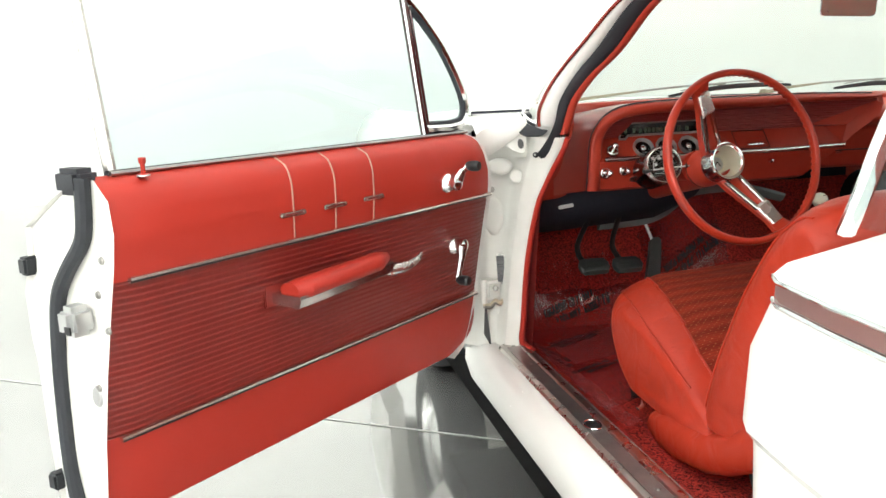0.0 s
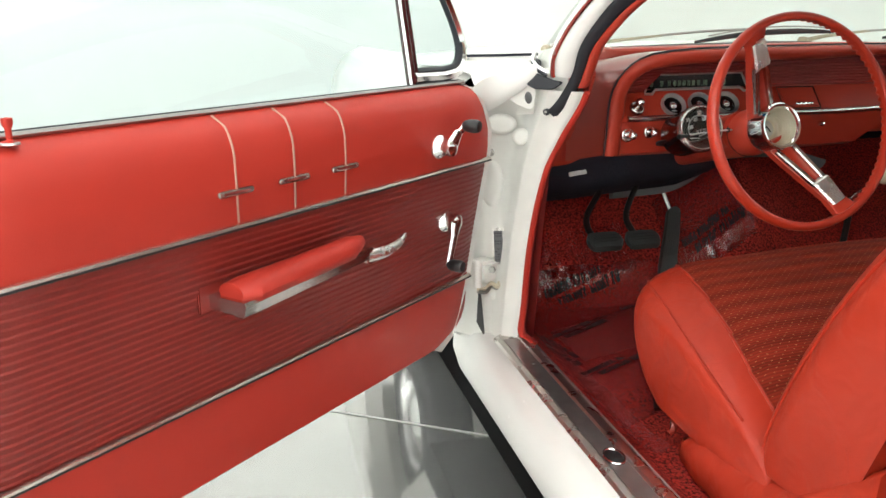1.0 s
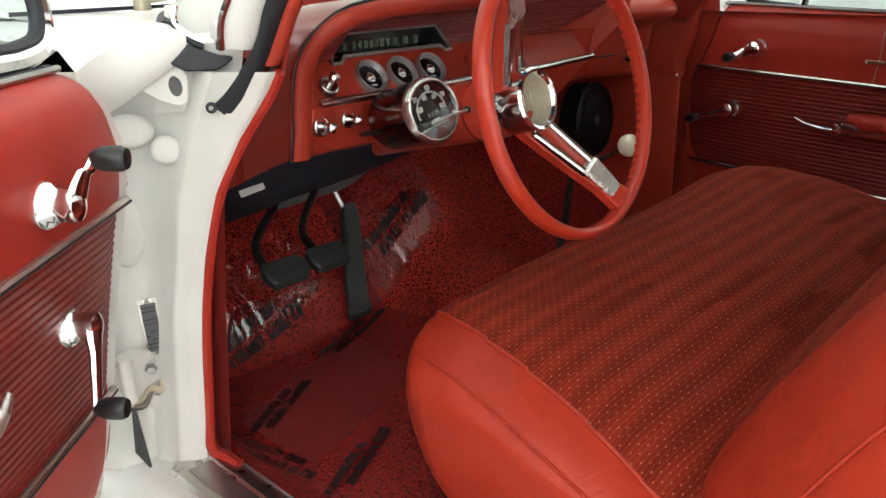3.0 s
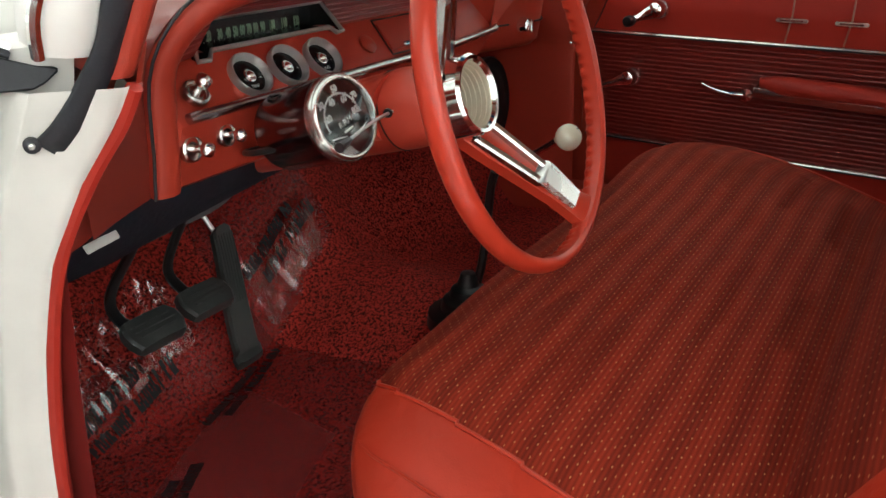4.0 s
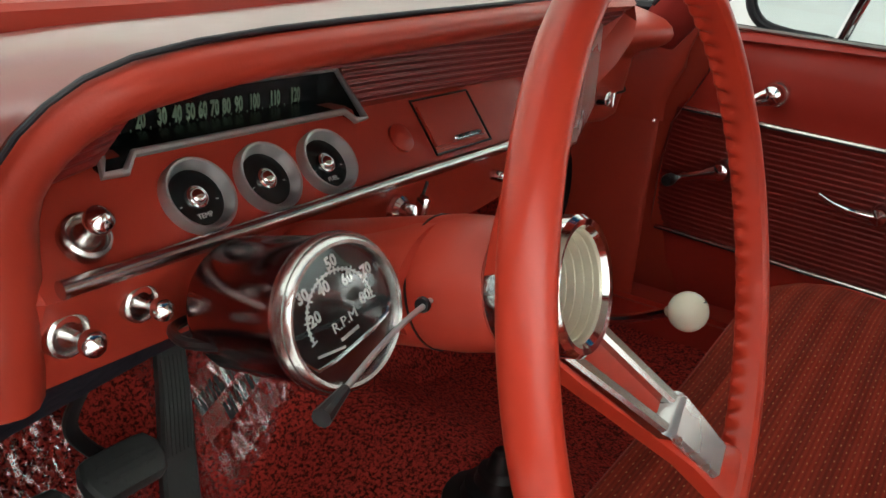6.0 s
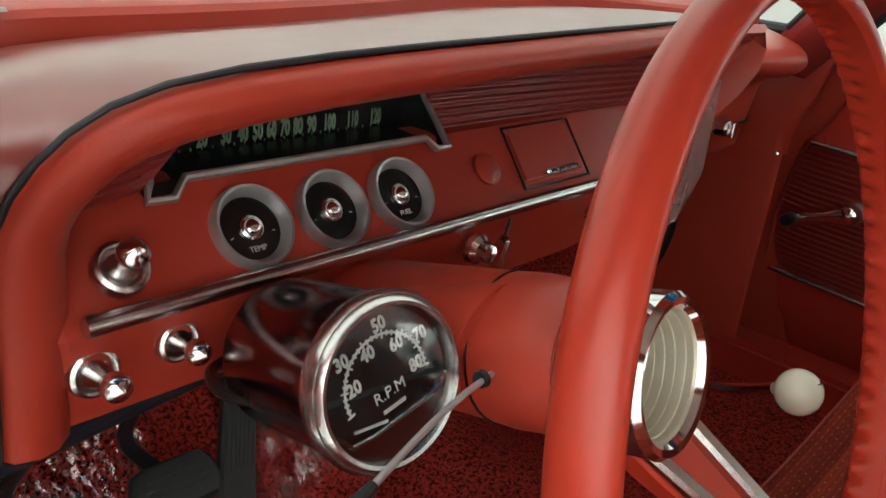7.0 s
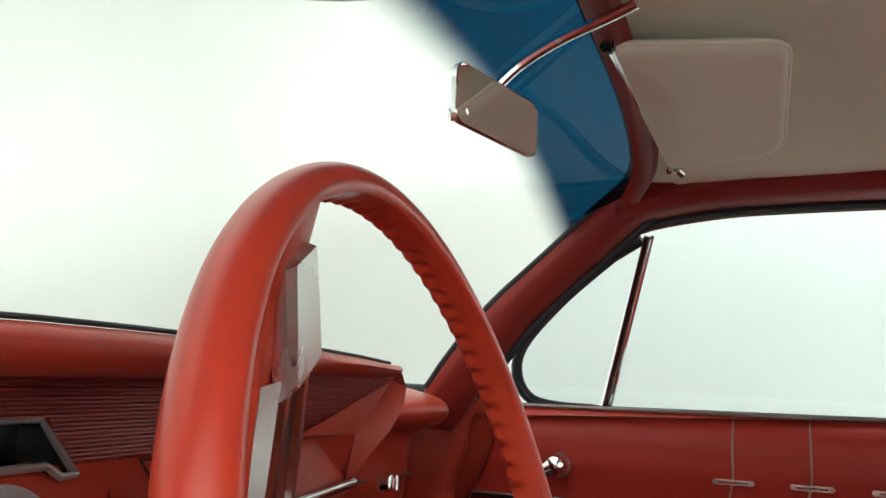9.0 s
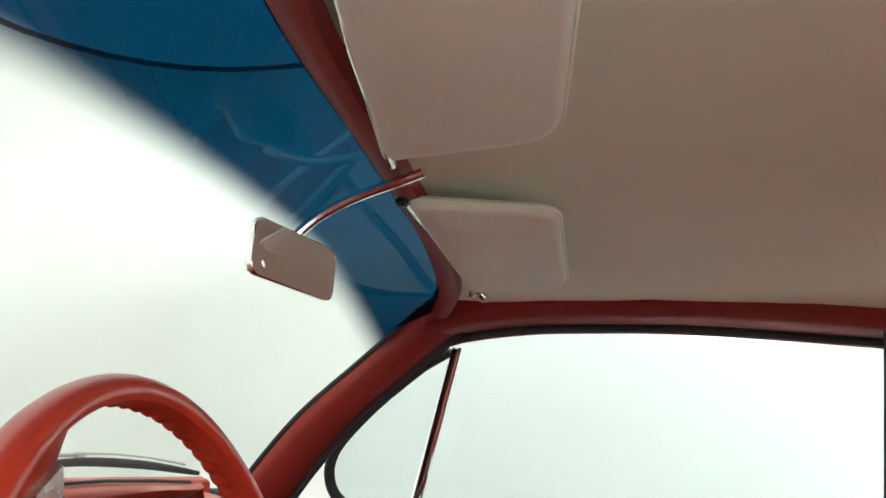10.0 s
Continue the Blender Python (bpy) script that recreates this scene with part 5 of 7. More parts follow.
    # passenger side of the dash: rounded ledge and glove box
    bm = bmesh.new()
    rows = []
    for x in np.linspace(0.17, 0.75, 30):
        e = max(0, (x - 0.60) / 0.14)
        y = -0.36 - 0.055 * math.exp(-((x - 0.60) / 0.12) ** 2) + 0.04 * e
        rows.append([Vector(p) for p in ((x, -0.20, 0.962), (x, y + 0.08, 0.946), (x, y + 0.04, 0.936), (x, y + 0.017, 0.928), (x, y + 0.005, 0.919), (x, y, 0.908), (x, y + 0.003, 0.899), (x, y + 0.012, 0.890), (x, y + 0.026, 0.883), (x, y + 0.044, 0.878), (x, y + 0.058, 0.870), (x, y + 0.066, 0.86), (x, y + 0.076, 0.80), (x, y + 0.084, 0.762), (x, y + 0.10, 0.748), (x, y + 0.16, 0.744))])
    loft(bm, rows)
    glove = part("glove_panel", bm, PAINT_RED, DASH, "red glove box panel with a rounded ledge", sharp=60)
    bm = bmesh.new()
    lathe(bm, [(0.017, -0.006), (0.017, 0.006), (0.014, 0.012), (0.0135, 0.02), (0.012, 0.023), (0, 0.024)], aim((0.540, -0.325, 0.799), (-0.35, -1, 0.0)), 24)
    box(bm, 0.530, -0.352, 0.799, 0.006, 0.012, 0.026, 0.002, pose(0, 0, 0, 0, 0, -20).to_3x3())
    part("glove_latch", bm, CHROME, glove, "chrome glove box latch")
    for a, b in ((0.30, 0.50), (0.575, 0.68)):
        bm = bmesh.new()
        tube(bm, [(x, -0.36 - 0.055 * math.exp(-((x - 0.60) / 0.12) ** 2) + 0.04 * max(0, (x - 0.60) / 0.14) + 0.0725, 0.803) for x in np.linspace(a, b, 8)], 0.0022, 6)
        part("glove_gap", bm, BLACK, glove)
    bm = bmesh.new()
    box(bm, 0.262, -0.372, 0.806, 0.03, 0.01, 0.006, 0.002, pose(0, 0, 0, 0, 0, 30).to_3x3())
    part("strip_tail", bm, CHROME, glove)
    # chrome strip
    bm = bmesh.new()
    tube(bm, [(-0.522, -0.468, 0.8335), (-0.2, -0.467, 0.834)] + [(x, -0.467 + bow(x), 0.8335) for x in np.linspace(0.0, 0.232, 8)], 0.0062, 12)
    part("chrome_strip", bm, WORN_CHROME, DASH, "long chrome strip across the dash")
    # thin black line drawn as the shadow under the chrome strip
    bm = bmesh.new()
    tube(bm, [(-0.52, -0.4660, 0.8278), (-0.2, -0.465, 0.828)] + [(x, -0.465 + bow(x), 0.8278) for x in np.linspace(0.0, 0.228, 8)], 0.0012, 6)
    part("strip_shade_line", bm, BLACK, DASH)


panels()


def cluster():
    c = [(-0.440, 1.0), (-0.1994, 1.0), (-0.2005, -0.03), (-0.2140, -0.03), (-0.221, 0.17), (-0.434, 0.17), (-0.446, -0.06), (-0.463, -0.05), (-0.458, 0.17)]
    b0, b1 = Vector((0, -0.4260, 0.8840)), Vector((0, -0.3880, 0.9220))
    nrm = Vector((0, -(b1.z - b0.z), b1.y - b0.y)).normalized()

    def front(x, t, o=0.0):
        return Vector((x, lerp(b0.y, b1.y, t), lerp(b0.z, b1.z, t))) + nrm * o

    def at(x, t, o=0.0):
        return Vector((x, -0.3725 - o, lerp(0.8922, 0.926, t)))
    bm = bmesh.new()
    outer = [bm.verts.new(front(x, t)) for x, t in c]
    inner = [bm.verts.new(at(x, max(0, (t - 0.17) / 0.83))) for x, t in ((-0.446, 1.0), (-0.204, 1.0), (-0.204, 0.17), (-0.215, 0.17), (-0.221, 0.17), (-0.434, 0.17), (-0.446, 0.17), (-0.456, 0.17), (-0.456, 0.19))]
    for k in range(9):
        j = (k + 1) % 9
        bm.faces.new((outer[k], outer[j], inner[j], inner[k]))
    bm.faces.new((inner[0], inner[1], inner[2], inner[7], inner[8]))
    # the feet of the bezel are filled flush
    bm.faces.new((outer[5], outer[6], outer[7], outer[8]))
    bm.faces.new((outer[2], outer[3], outer[4]))
    bmesh.ops.recalc_face_normals(bm, faces=bm.faces)
    cl = part("speedometer", bm, LENS, DASH, "wide dark strip speedometer with pale green figures", sharp=20)
    bm = bmesh.new()
    tube(bm, [front(x, t, 0.001) for x, t in c], 0.0032, 8, True)
    part("bezel", bm, SATIN, cl, "satin silver bezel")
    rot = Matrix((Vector((1, 0, 0)), Vector((0, 0, 1)), Vector((0, -1, 0)))).transposed().to_4x4()
    xs = [-0.420, -0.394, -0.375, -0.361, -0.3485, -0.3365, -0.3245, -0.3125, -0.2995, -0.282, -0.2585, -0.234]
    for k, x in enumerate(xs):
        num = str((k + 1) * 10)
        words("figure", num, 0.0172, Matrix.Translation(at(x, 0.22, 0.0012)) @ rot, FIGURE, cl, 0.0003, squeeze=0.46 if k > 8 else 0.50, bold=0.0007)
    bm = bmesh.new()
    for k in range(23):
        p = at(lerp(-0.42, -0.23, k / 22), 0.025, 0.0012)
        box(bm, *p, 0.0007, 0.0015 if k % 2 else 0.0022, 0.0004, 0, rot.to_3x3())
    part("scale_mark", bm, FIGURE, cl, kind="stuff")


cluster()
FACE_ROT = Matrix((Vector((1, 0, 0)), (F1 - F0).normalized(), FACE_N)).transposed().to_4x4()


def gauge(x, word):
    t = 0.345
    m = Matrix.Translation(face(x, t)) @ FACE_ROT
    bm = bmesh.new()
    lathe(bm, [(0.0290, -0.002), (0.0290, 0.008), (0.0276, 0.0105), (0.0258, 0.010), (0.0225, 0.003), (0.0215, 0.0)], m, 40)
    g = part("gauge", bm, SATIN, DASH, "round dark gauge in a satin silver ring")
    bm = bmesh.new()
    lathe(bm, [(0, 0.001), (0.022, 0.001)], m, 32)
    part("dial", bm, LENS, g)
    bm = bmesh.new()
    lathe(bm, [(0.0085, 0.001), (0.0085, 0.003), (0.0074, 0.0036), (0.0066, 0.0034), (0.0062, 0.0050), (0.0048, 0.0064), (0.0025, 0.0072), (0, 0.0074)], m, 24)
    part("centre_cap", bm, CHROME, g, "chrome centre cap")
    if word:
        words("dial_word", word, 0.0055, m @ Matrix.Translation((0, -0.0145, 0.0014)), PRINT, g, 0.0002)
    for a in (196, -16):
        bm = bmesh.new()
        box(bm, 0.0165, 0, 0.0014, 0.0022, 0.0007, 0.0004)
        bm.transform(m @ pose(0, 0, 0, 0, 0, a))
        part("dial_mark", bm, PRINT, g)


for gx, word in ((-0.3982, "TEMP"), (-0.3312, ""), (-0.2642, "FUEL")):
    gauge(gx, word)


def pull_knob(p, axis, size=1.0, stem=0.016, label="chrome pull knob in a round bezel"):
    m = aim(p, axis)
    bm = bmesh.new()
    s = size
    lathe(bm, [(0.0168 * s, -0.002), (0.0168 * s, 0.003), (0.0160 * s, 0.0055), (0.0138 * s, 0.007), (0.0128 * s, 0.0062), (0.0118 * s, 0.0035), (0.0095 * s, 0.003), (0.0085 * s, 0.005), (0.0, 0.005)], m, 28)
    k = part("pull_knob", bm, WORN_CHROME, DASH, label)
    bm = bmesh.new()
    lathe(bm, [(0.0046 * s, 0.003), (0.0046 * s, stem - 0.007), (0.0062 * s, stem - 0.003), (0.0086 * s, stem), (0.0091 * s, stem + 0.002), (0.0091 * s, stem + 0.007), (0.0086 * s, stem + 0.0082), (0.0045 * s, stem + 0.0112), (0.0008 * s, stem + 0.0135), (0.0, stem + 0.0136)], m, 28)
    part("knob_cap", bm, CHROME, k)


pull_knob((-0.492, -0.4485, 0.853), (0.02, -0.72, 0.69), 1.0, 0.019)
pull_knob((-0.514, -0.452, 0.797), (0.08, -1, 0.05), 0.95, 0.023)
pull_knob((-0.462, -0.453, 0.801), (0.08, -1, 0.05), 0.86, 0.020)
# blank round plug, ashtray and ignition lock
bm = bmesh.new()
lathe(bm, [(0.0145, 0.0), (0.0145, 0.003), (0.012, 0.0045), (0, 0.0045)], Matrix.Translation(face(-0.158, 0.42)) @ FACE_ROT, 28)
part("round_plug", bm, PAINT_RED, DASH, "round red blanking plug")
bm = bmesh.new()
box(bm, *face(-0.072, 0.48, 0.0), 0.094, 0.05, 0.008, 0.003, FACE_ROT.to_3x3())
tray = part("ashtray", bm, PAINT_RED, DASH, "red ashtray door with a chrome pull")
bm = bmesh.new()
tube(bm, [face(x, t, 0.003) for x, t in ((-0.1215, 0.02), (-0.1215, 0.93), (-0.0225, 0.93), (-0.0225, 0.02))], 0.0014, 6, True)
part("ashtray_gap", bm, BLACK, tray)
bm = bmesh.new()
box(bm, *face(-0.066, 0.17, 0.007), 0.048, 0.006, 0.007, 0.002, FACE_ROT.to_3x3())
part("ashtray_pull", bm, CHROME, tray)
bm = bmesh.new()
for x in (-0.082, -0.070, -0.058, -0.048):
    box(bm, *face(x, 0.17, 0.0108), 0.008, 0.003, 0.0004, 0, FACE_ROT.to_3x3())
part("pull_print_bar", bm, LENS, tray)
m = Matrix.Translation((-0.197, -0.464, 0.806)) @ pose(0, 0, 0, 90, 0, 0)
bm = bmesh.new()
lathe(bm, [(0.014, 0), (0.013, 0.006), (0.009, 0.010), (0.008, 0.018), (0, 0.019)], m, 24)
lock = part("ignition_lock", bm, CHROME, DASH, "chrome ignition lock")
bm = bmesh.new()
box(bm, -0.192, -0.488, 0.808, 0.008, 0.014, 0.030, 0.003, pose(0, 0, 0, 0, 20, 0).to_3x3())
part("lock_ear", bm, CHROME, lock)
# lower section beside the column and the small knob near the ashtray
bm = bmesh.new()
lathe(bm, [(0.006, 0), (0.006, 0.012), (0.004, 0.016), (0, 0.017)], Matrix.Translation((-0.03, -0.464, 0.805)) @ pose(0, 0, 0, 90, 0, 0), 14)
part("small_knob", bm, CHROME, DASH)
bm = bmesh.new()
tube(bm, [(-0.155, -0.4675, 0.824), (-0.185, -0.4665, 0.755)], 0.0018, 6)
part("panel_seam", bm, BLACK, DASH)

# the dash sits as one on its brackets
DASH.matrix_basis = pose(-0.003, -0.354, 0.752)

# corner trim between dash and door opening
bm = bmesh.new()
rows = []
for z, yi, xe, ye in ((0.744, -0.40, -0.716, -0.486), (0.80, -0.41, -0.700, -0.510), (0.86, -0.42, -0.682, -0.552), (0.91, -0.425, -0.672, -0.588), (0.945, -0.43, -0.668, -0.600), (0.968, -0.40, -0.668, -0.59)):
    rows.append([Vector(p) for p in smooth([(-0.552, yi + 0.03, z), (-0.60, yi + 0.005, z), (-0.65, lerp(yi, ye, 0.55), z), (xe + 0.012, ye + 0.01, z), (xe, ye, z - 0.002)], 4)])
rows.append([Vector((p.x, p.y + 0.12, 0.978)) for p in rows[-1]])
loft(bm, rows)
tagged(part("corner_trim", bm, PAINT_RED), "red corner trim joining dash and windscreen pillar", "trim", kind="structure")
bm = bmesh.new()
loft(bm, [[(-0.735, -0.47, 0.33), (-0.728, -0.25, 0.33), (-0.725, 0.08, 0.33)], [(-0.722, -0.485, 0.60), (-0.72, -0.25, 0.60), (-0.715, 0.08, 0.60)], [(-0.712, -0.495, 0.745), (-0.71, -0.25, 0.745), (-0.70, 0.08, 0.745)]])
tagged(part("kick_panel", bm, TRIM_RED), "dark red kick panel beside the pedals", "trim", kind="structure")
bm = bmesh.new()
loft(bm, [smooth([(0.764, -0.358, z), (0.757, -0.335, z), (0.745, -0.20, z), (0.72, -0.02, z), (0.66, 0.09, z)], 5) for z in (0.30, 0.5, 0.735, 0.742)])
tagged(part("kick_panel", bm, PAINT_RED), "red kick panel on the passenger's side", "trim", kind="structure")
bm = bmesh.new()
rows = []
for z in (0.735, 0.77, 0.80, 0.84, 0.88, 0.91, 0.928, 0.938):
    k = max(0, 1 - (z - 0.735) / 0.14) ** 1.5      # runs out into the kick panel
    rows.append(smooth([(0.775, -0.362 - 0.028 * max(0, min(1, (z - 0.78) / 0.06)), z), (lerp(0.752, 0.762, k), -0.350 - 0.025 * max(0, min(1, (z - 0.78) / 0.06)) - 0.05 * max(0, (z - 0.78) / 0.16) ** 2, z), (lerp(0.735, 0.7535, k), -0.33, z), (lerp(0.70, 0.747, k), -0.25, z), (lerp(0.66, 0.743, k), -0.2, z)], 5))
rows.append([p + Vector((-0.02, 0.03, 0.006)) for p in rows[-1]])
rows.append([p + Vector((-0.05, 0.14, 0.012)) for p in rows[-2]])
loft(bm, rows)
tagged(part("corner_trim", bm, PAINT_RED), "red corner trim joining dash and passenger's pillar", "trim", kind="structure")
bm = bmesh.new()
lathe(bm, [(0, 0.003), (0.003, 0.0025), (0.0045, 0)], aim((0.752, -0.352, 0.738), (-1, -0.3, 0.2)), 10)
tagged(part("trim_screw", bm, CHROME), "small chrome trim screw", "screw")


# ---- heater drum under the dash ----
h = thing("heater_blower", "round black heater blower beside the glove box", "heater", pose(0.48, -0.26, 0.56))
DM = aim((0.467, -0.30, 0.652), (0.12, -1, 0.06))
bm = bmesh.new()
lathe(bm, [(0, -0.002), (0.060, -0.002), (0.066, -0.006), (0.078, -0.006), (0.088, -0.002), (0.092, -0.008), (0.092, -0.06), (0, -0.06)], DM, 44)
part("drum", bm, material("glossy_black_paint", (0.004, 0.004, 0.005), 0.5, spec=0.15), h)

bm = bmesh.new()
lathe(bm, [(0.090, -0.006), (0.0935, -0.010), (0.0935, -0.018), (0.090, -0.022)], DM, 44)
part("clamp_band", bm, BLACK, h)
bm = bmesh.new()
lathe(bm, [(0, 0.003), (0.008, 0.003), (0.012, -0.002)], DM, 20)
part("centre_nut", bm, BLACK, h)

# ---- steering ----
WC, WT, WY = Vector((-0.3033, -0.7641, 0.8587)), 0.252, 0.0643
WN = Vector((math.sin(WY) * math.cos(WT), -math.cos(WY) * math.cos(WT), math.sin(WT))).normalized()
WM = aim(WC, WN)      # x to the right as the driver sees it, y up along the wheel, z towards the driver


def steering():
    col = thing("steering_column", "red steering column with a smooth jacket", "steering column", pose(-0.32, -0.45, 0.80))
    a = WC - WN * 0.112
    end = Vector((-0.325, -0.30, 0.740))
    bm = bmesh.new()
    d = (end - a)
    pts = [a + d * t for t in (0, 0.03, 0.10, 0.14, 0.6, 1.0)]
    tube(bm, pts, [0.043, 0.047, 0.049, 0.0485, 0.045, 0.044], 32)
    part("jacket", bm, PAINT_RED, col)
    bm = bmesh.new()
    tube(bm, [a + d * 0.150, a + d * 0.1535], 0.0495, 32)
    part("seam_ring", bm, BLACK, col)
    bm = bmesh.new()
    lathe(bm, [(0.0055, 0.0), (0.005, 0.003), (0, 0.003)], aim((-0.374, -0.627, 0.829), (-1, -0.15, 0.05)), 14)
    part("lever_socket", bm, BLACK, col)
    lv = smooth([(-0.366, -0.627, 0.829), (-0.400, -0.633, 0.829), (-0.440, -0.643, 0.828), (-0.480, -0.655, 0.8265)], 5)
    bm = bmesh.new()
    tube(bm, lv, 0.0019, 10)
    part("turn_signal_lever", bm, SATIN, col, "thin metal turn signal lever with a black tip")
    bm = bmesh.new()
    tube(bm, [lv[-1], lv[-1] + (lv[-1] - lv[-3]).normalized() * 0.028], [0.003, 0.0055], 10)
    part("lever_tip", bm, BLACK, col)
    # cover between column and dash
    bm = bmesh.new()
    rows = []
    for t, w, hgt in ((0.0, 0.072, 0.016), (0.3, 0.065, 0.024), (0.6, 0.058, 0.033), (0.9, 0.052, 0.042), (1.0, 0.049, 0.043)):
        c = Vector((-0.325, -0.44, 0.791)).lerp(Vector((-0.322, -0.60, 0.822)), t)
        rows.append([c + Vector((w * math.cos(u), 0, hgt * math.sin(u))) for u in [k / 24 * math.tau for k in range(24)]])
    loft(bm, rows, True, True)
    part("column_cover", bm, PAINT_RED, col)

    w = thing("steering_wheel", "red two-spoke steering wheel with chrome trim", "steering wheel", Matrix.Translation(WC - WN * 0.11))
    R, r = 0.2001, 0.0097
    # rim with finger scallops along its back
    bm = bmesh.new()
    seg, n = 24, 420
    rows = []
    for i in range(n):
        a = i / n * math.tau
        row = []
        scal = 0.0040 * (0.5 + 0.5 * math.cos(a * 84)) ** 0.8
        for k in range(seg):
            u = k / seg * math.tau
            # flat inner face, its rear corner notched for the fingers
            c = max(-0.72, math.cos(u))
            notch = scal * math.exp(-((u - 4.0) / 0.55) ** 2)
            row.append(WM @ Vector(((R + r * c + notch) * math.cos(a), (R + r * c + notch) * math.sin(a), r * 1.38 * math.sin(u) + notch * 0.6)))
        rows.append(row)
    vr = [[bm.verts.new(q) for q in row] for row in rows]
    vr.append(vr[0])
    for p, q in zip(vr, vr[1:]):
        for i in range(seg):
            j = (i + 1) % seg
            bm.faces.new((p[i], p[j], q[j], q[i]))
    rim = part("rim", bm, WHEEL_RED, w, "glossy red rim with finger scallops")
    # two red spokes with twin chrome bars and end caps: up, and down to the right
    for ang in (118, -64):
        q = WM @ pose(0, 0, 0, 0, 0, ang)
        bm = bmesh.new()
        rows = []
        for d, hw, z0, z1 in ((0.025, 0.028, -0.115, -0.094), (0.07, 0.025, -0.092, -0.071), (0.12, 0.0195, -0.063, -0.042), (0.165, 0.0165, -0.034, -0.015), (0.194, 0.024, -0.012, 0.006)):
            rows.append([q @ Vector((d, yy, zz)) for yy, zz in ((-hw, z0), (-hw, z1 - 0.003), (-hw + 0.004, z1), (hw - 0.004, z1), (hw, z1 - 0.003), (hw, z0))])
        loft(bm, rows, True, True)
        sp = part("spoke", bm, WHEEL_RED, w, "broad red spoke")
        for s in (-1, 1):
            bm = bmesh.new()
            rows = []
            for d, y0, z1 in ((0.045, 0.019, -0.077), (0.09, 0.0155, -0.050), (0.132, 0.0125, -0.025)):
                rows.append([q @ Vector((d, s * y0 + dy, z1 + dz)) for dy, dz in ((-0.0055, -0.012), (-0.0055, -0.002), (-0.003, 0.001), (0.003, 0.001), (0.0055, -0.002), (0.0055, -0.012))])
            loft(bm, rows, True, True)
            part("spoke_bar", bm, SPOKE, sp, "finely grooved chrome spoke bar")
        bm = bmesh.new()
        rows = []
        for d, hw, z1 in ((0.124, 0.0196, -0.027), (0.126, 0.0200, -0.0225), (0.150, 0.0184, -0.0125), (0.175, 0.0165, -0.0025), (0.179, 0.0158, -0.007)):
            rows.append([q @ Vector((d, yy, zz)) for yy, zz in ((-hw * 0.72, z1 - 0.013), (-hw, z1 - 0.004), (-hw + 0.0035, z1), (hw - 0.0035, z1), (hw, z1 - 0.004), (hw * 0.72, z1 - 0.013))])
        loft(bm, rows, True, True)
        part("spoke_cap", bm, CAP_METAL, sp, "faceted chrome spoke cap")
    # hub: chrome bell, deep ring and brushed cup
    bm = bmesh.new()
    lathe(bm, [(0.040, -0.058), (0.046, -0.050), (0.0475, -0.035), (0.047, -0.015), (0.047, -0.004), (0.044, 0.000), (0.040, -0.001), (0.0375, -0.005)], WM @ pose(0, 0, -0.058), 48)
    part("hub", bm, CHROME, w, "deep chrome hub")
    bm = bmesh.new()
    prof = [(0.0375, 0.006)]
    for k in range(7):
        r0, z0 = 0.0365 - 0.0013 * k, 0.004 - 0.006 * k
        prof += [(r0, z0), (r0 - 0.0003, z0 - 0.0042), (r0 - 0.0011, z0 - 0.0046)]
    lathe(bm, prof + [(0.024, -0.0415), (0.0, -0.042)], WM @ pose(0, 0, -0.069), 48)
    part("horn_cup", bm, HORN, w, "brushed gold horn cup", sharp=20)
    bm = bmesh.new()
    lathe(bm, [(0.0185, -0.0415), (0.0175, -0.038), (0.012, -0.036), (0.0, -0.0355)], WM @ pose(0, 0, -0.069), 32)
    em = part("emblem", bm, SATIN, w, "round silver emblem")
    bm = bmesh.new()
    for s in (-1, 1):
        box(bm, *(WM @ Vector((s * 0.004, 0, -0.1042))), 0.0025, 0.014, 0.0008, 0, (WM @ pose(0, 0, 0, 0, 0, s * 35)).to_3x3())
    part("emblem_bar", bm, LENS, em)
    bm = bmesh.new()
    lathe(bm, [(0, 0.006), (0.004, 0.006), (0.006, 0)], WM @ Matrix.Translation((-0.047, 0.006, -0.09)) @ pose(0, 0, 0, 0, -90, 0), 12)
    part("hub_screw", bm, STEEL, w)


steering()


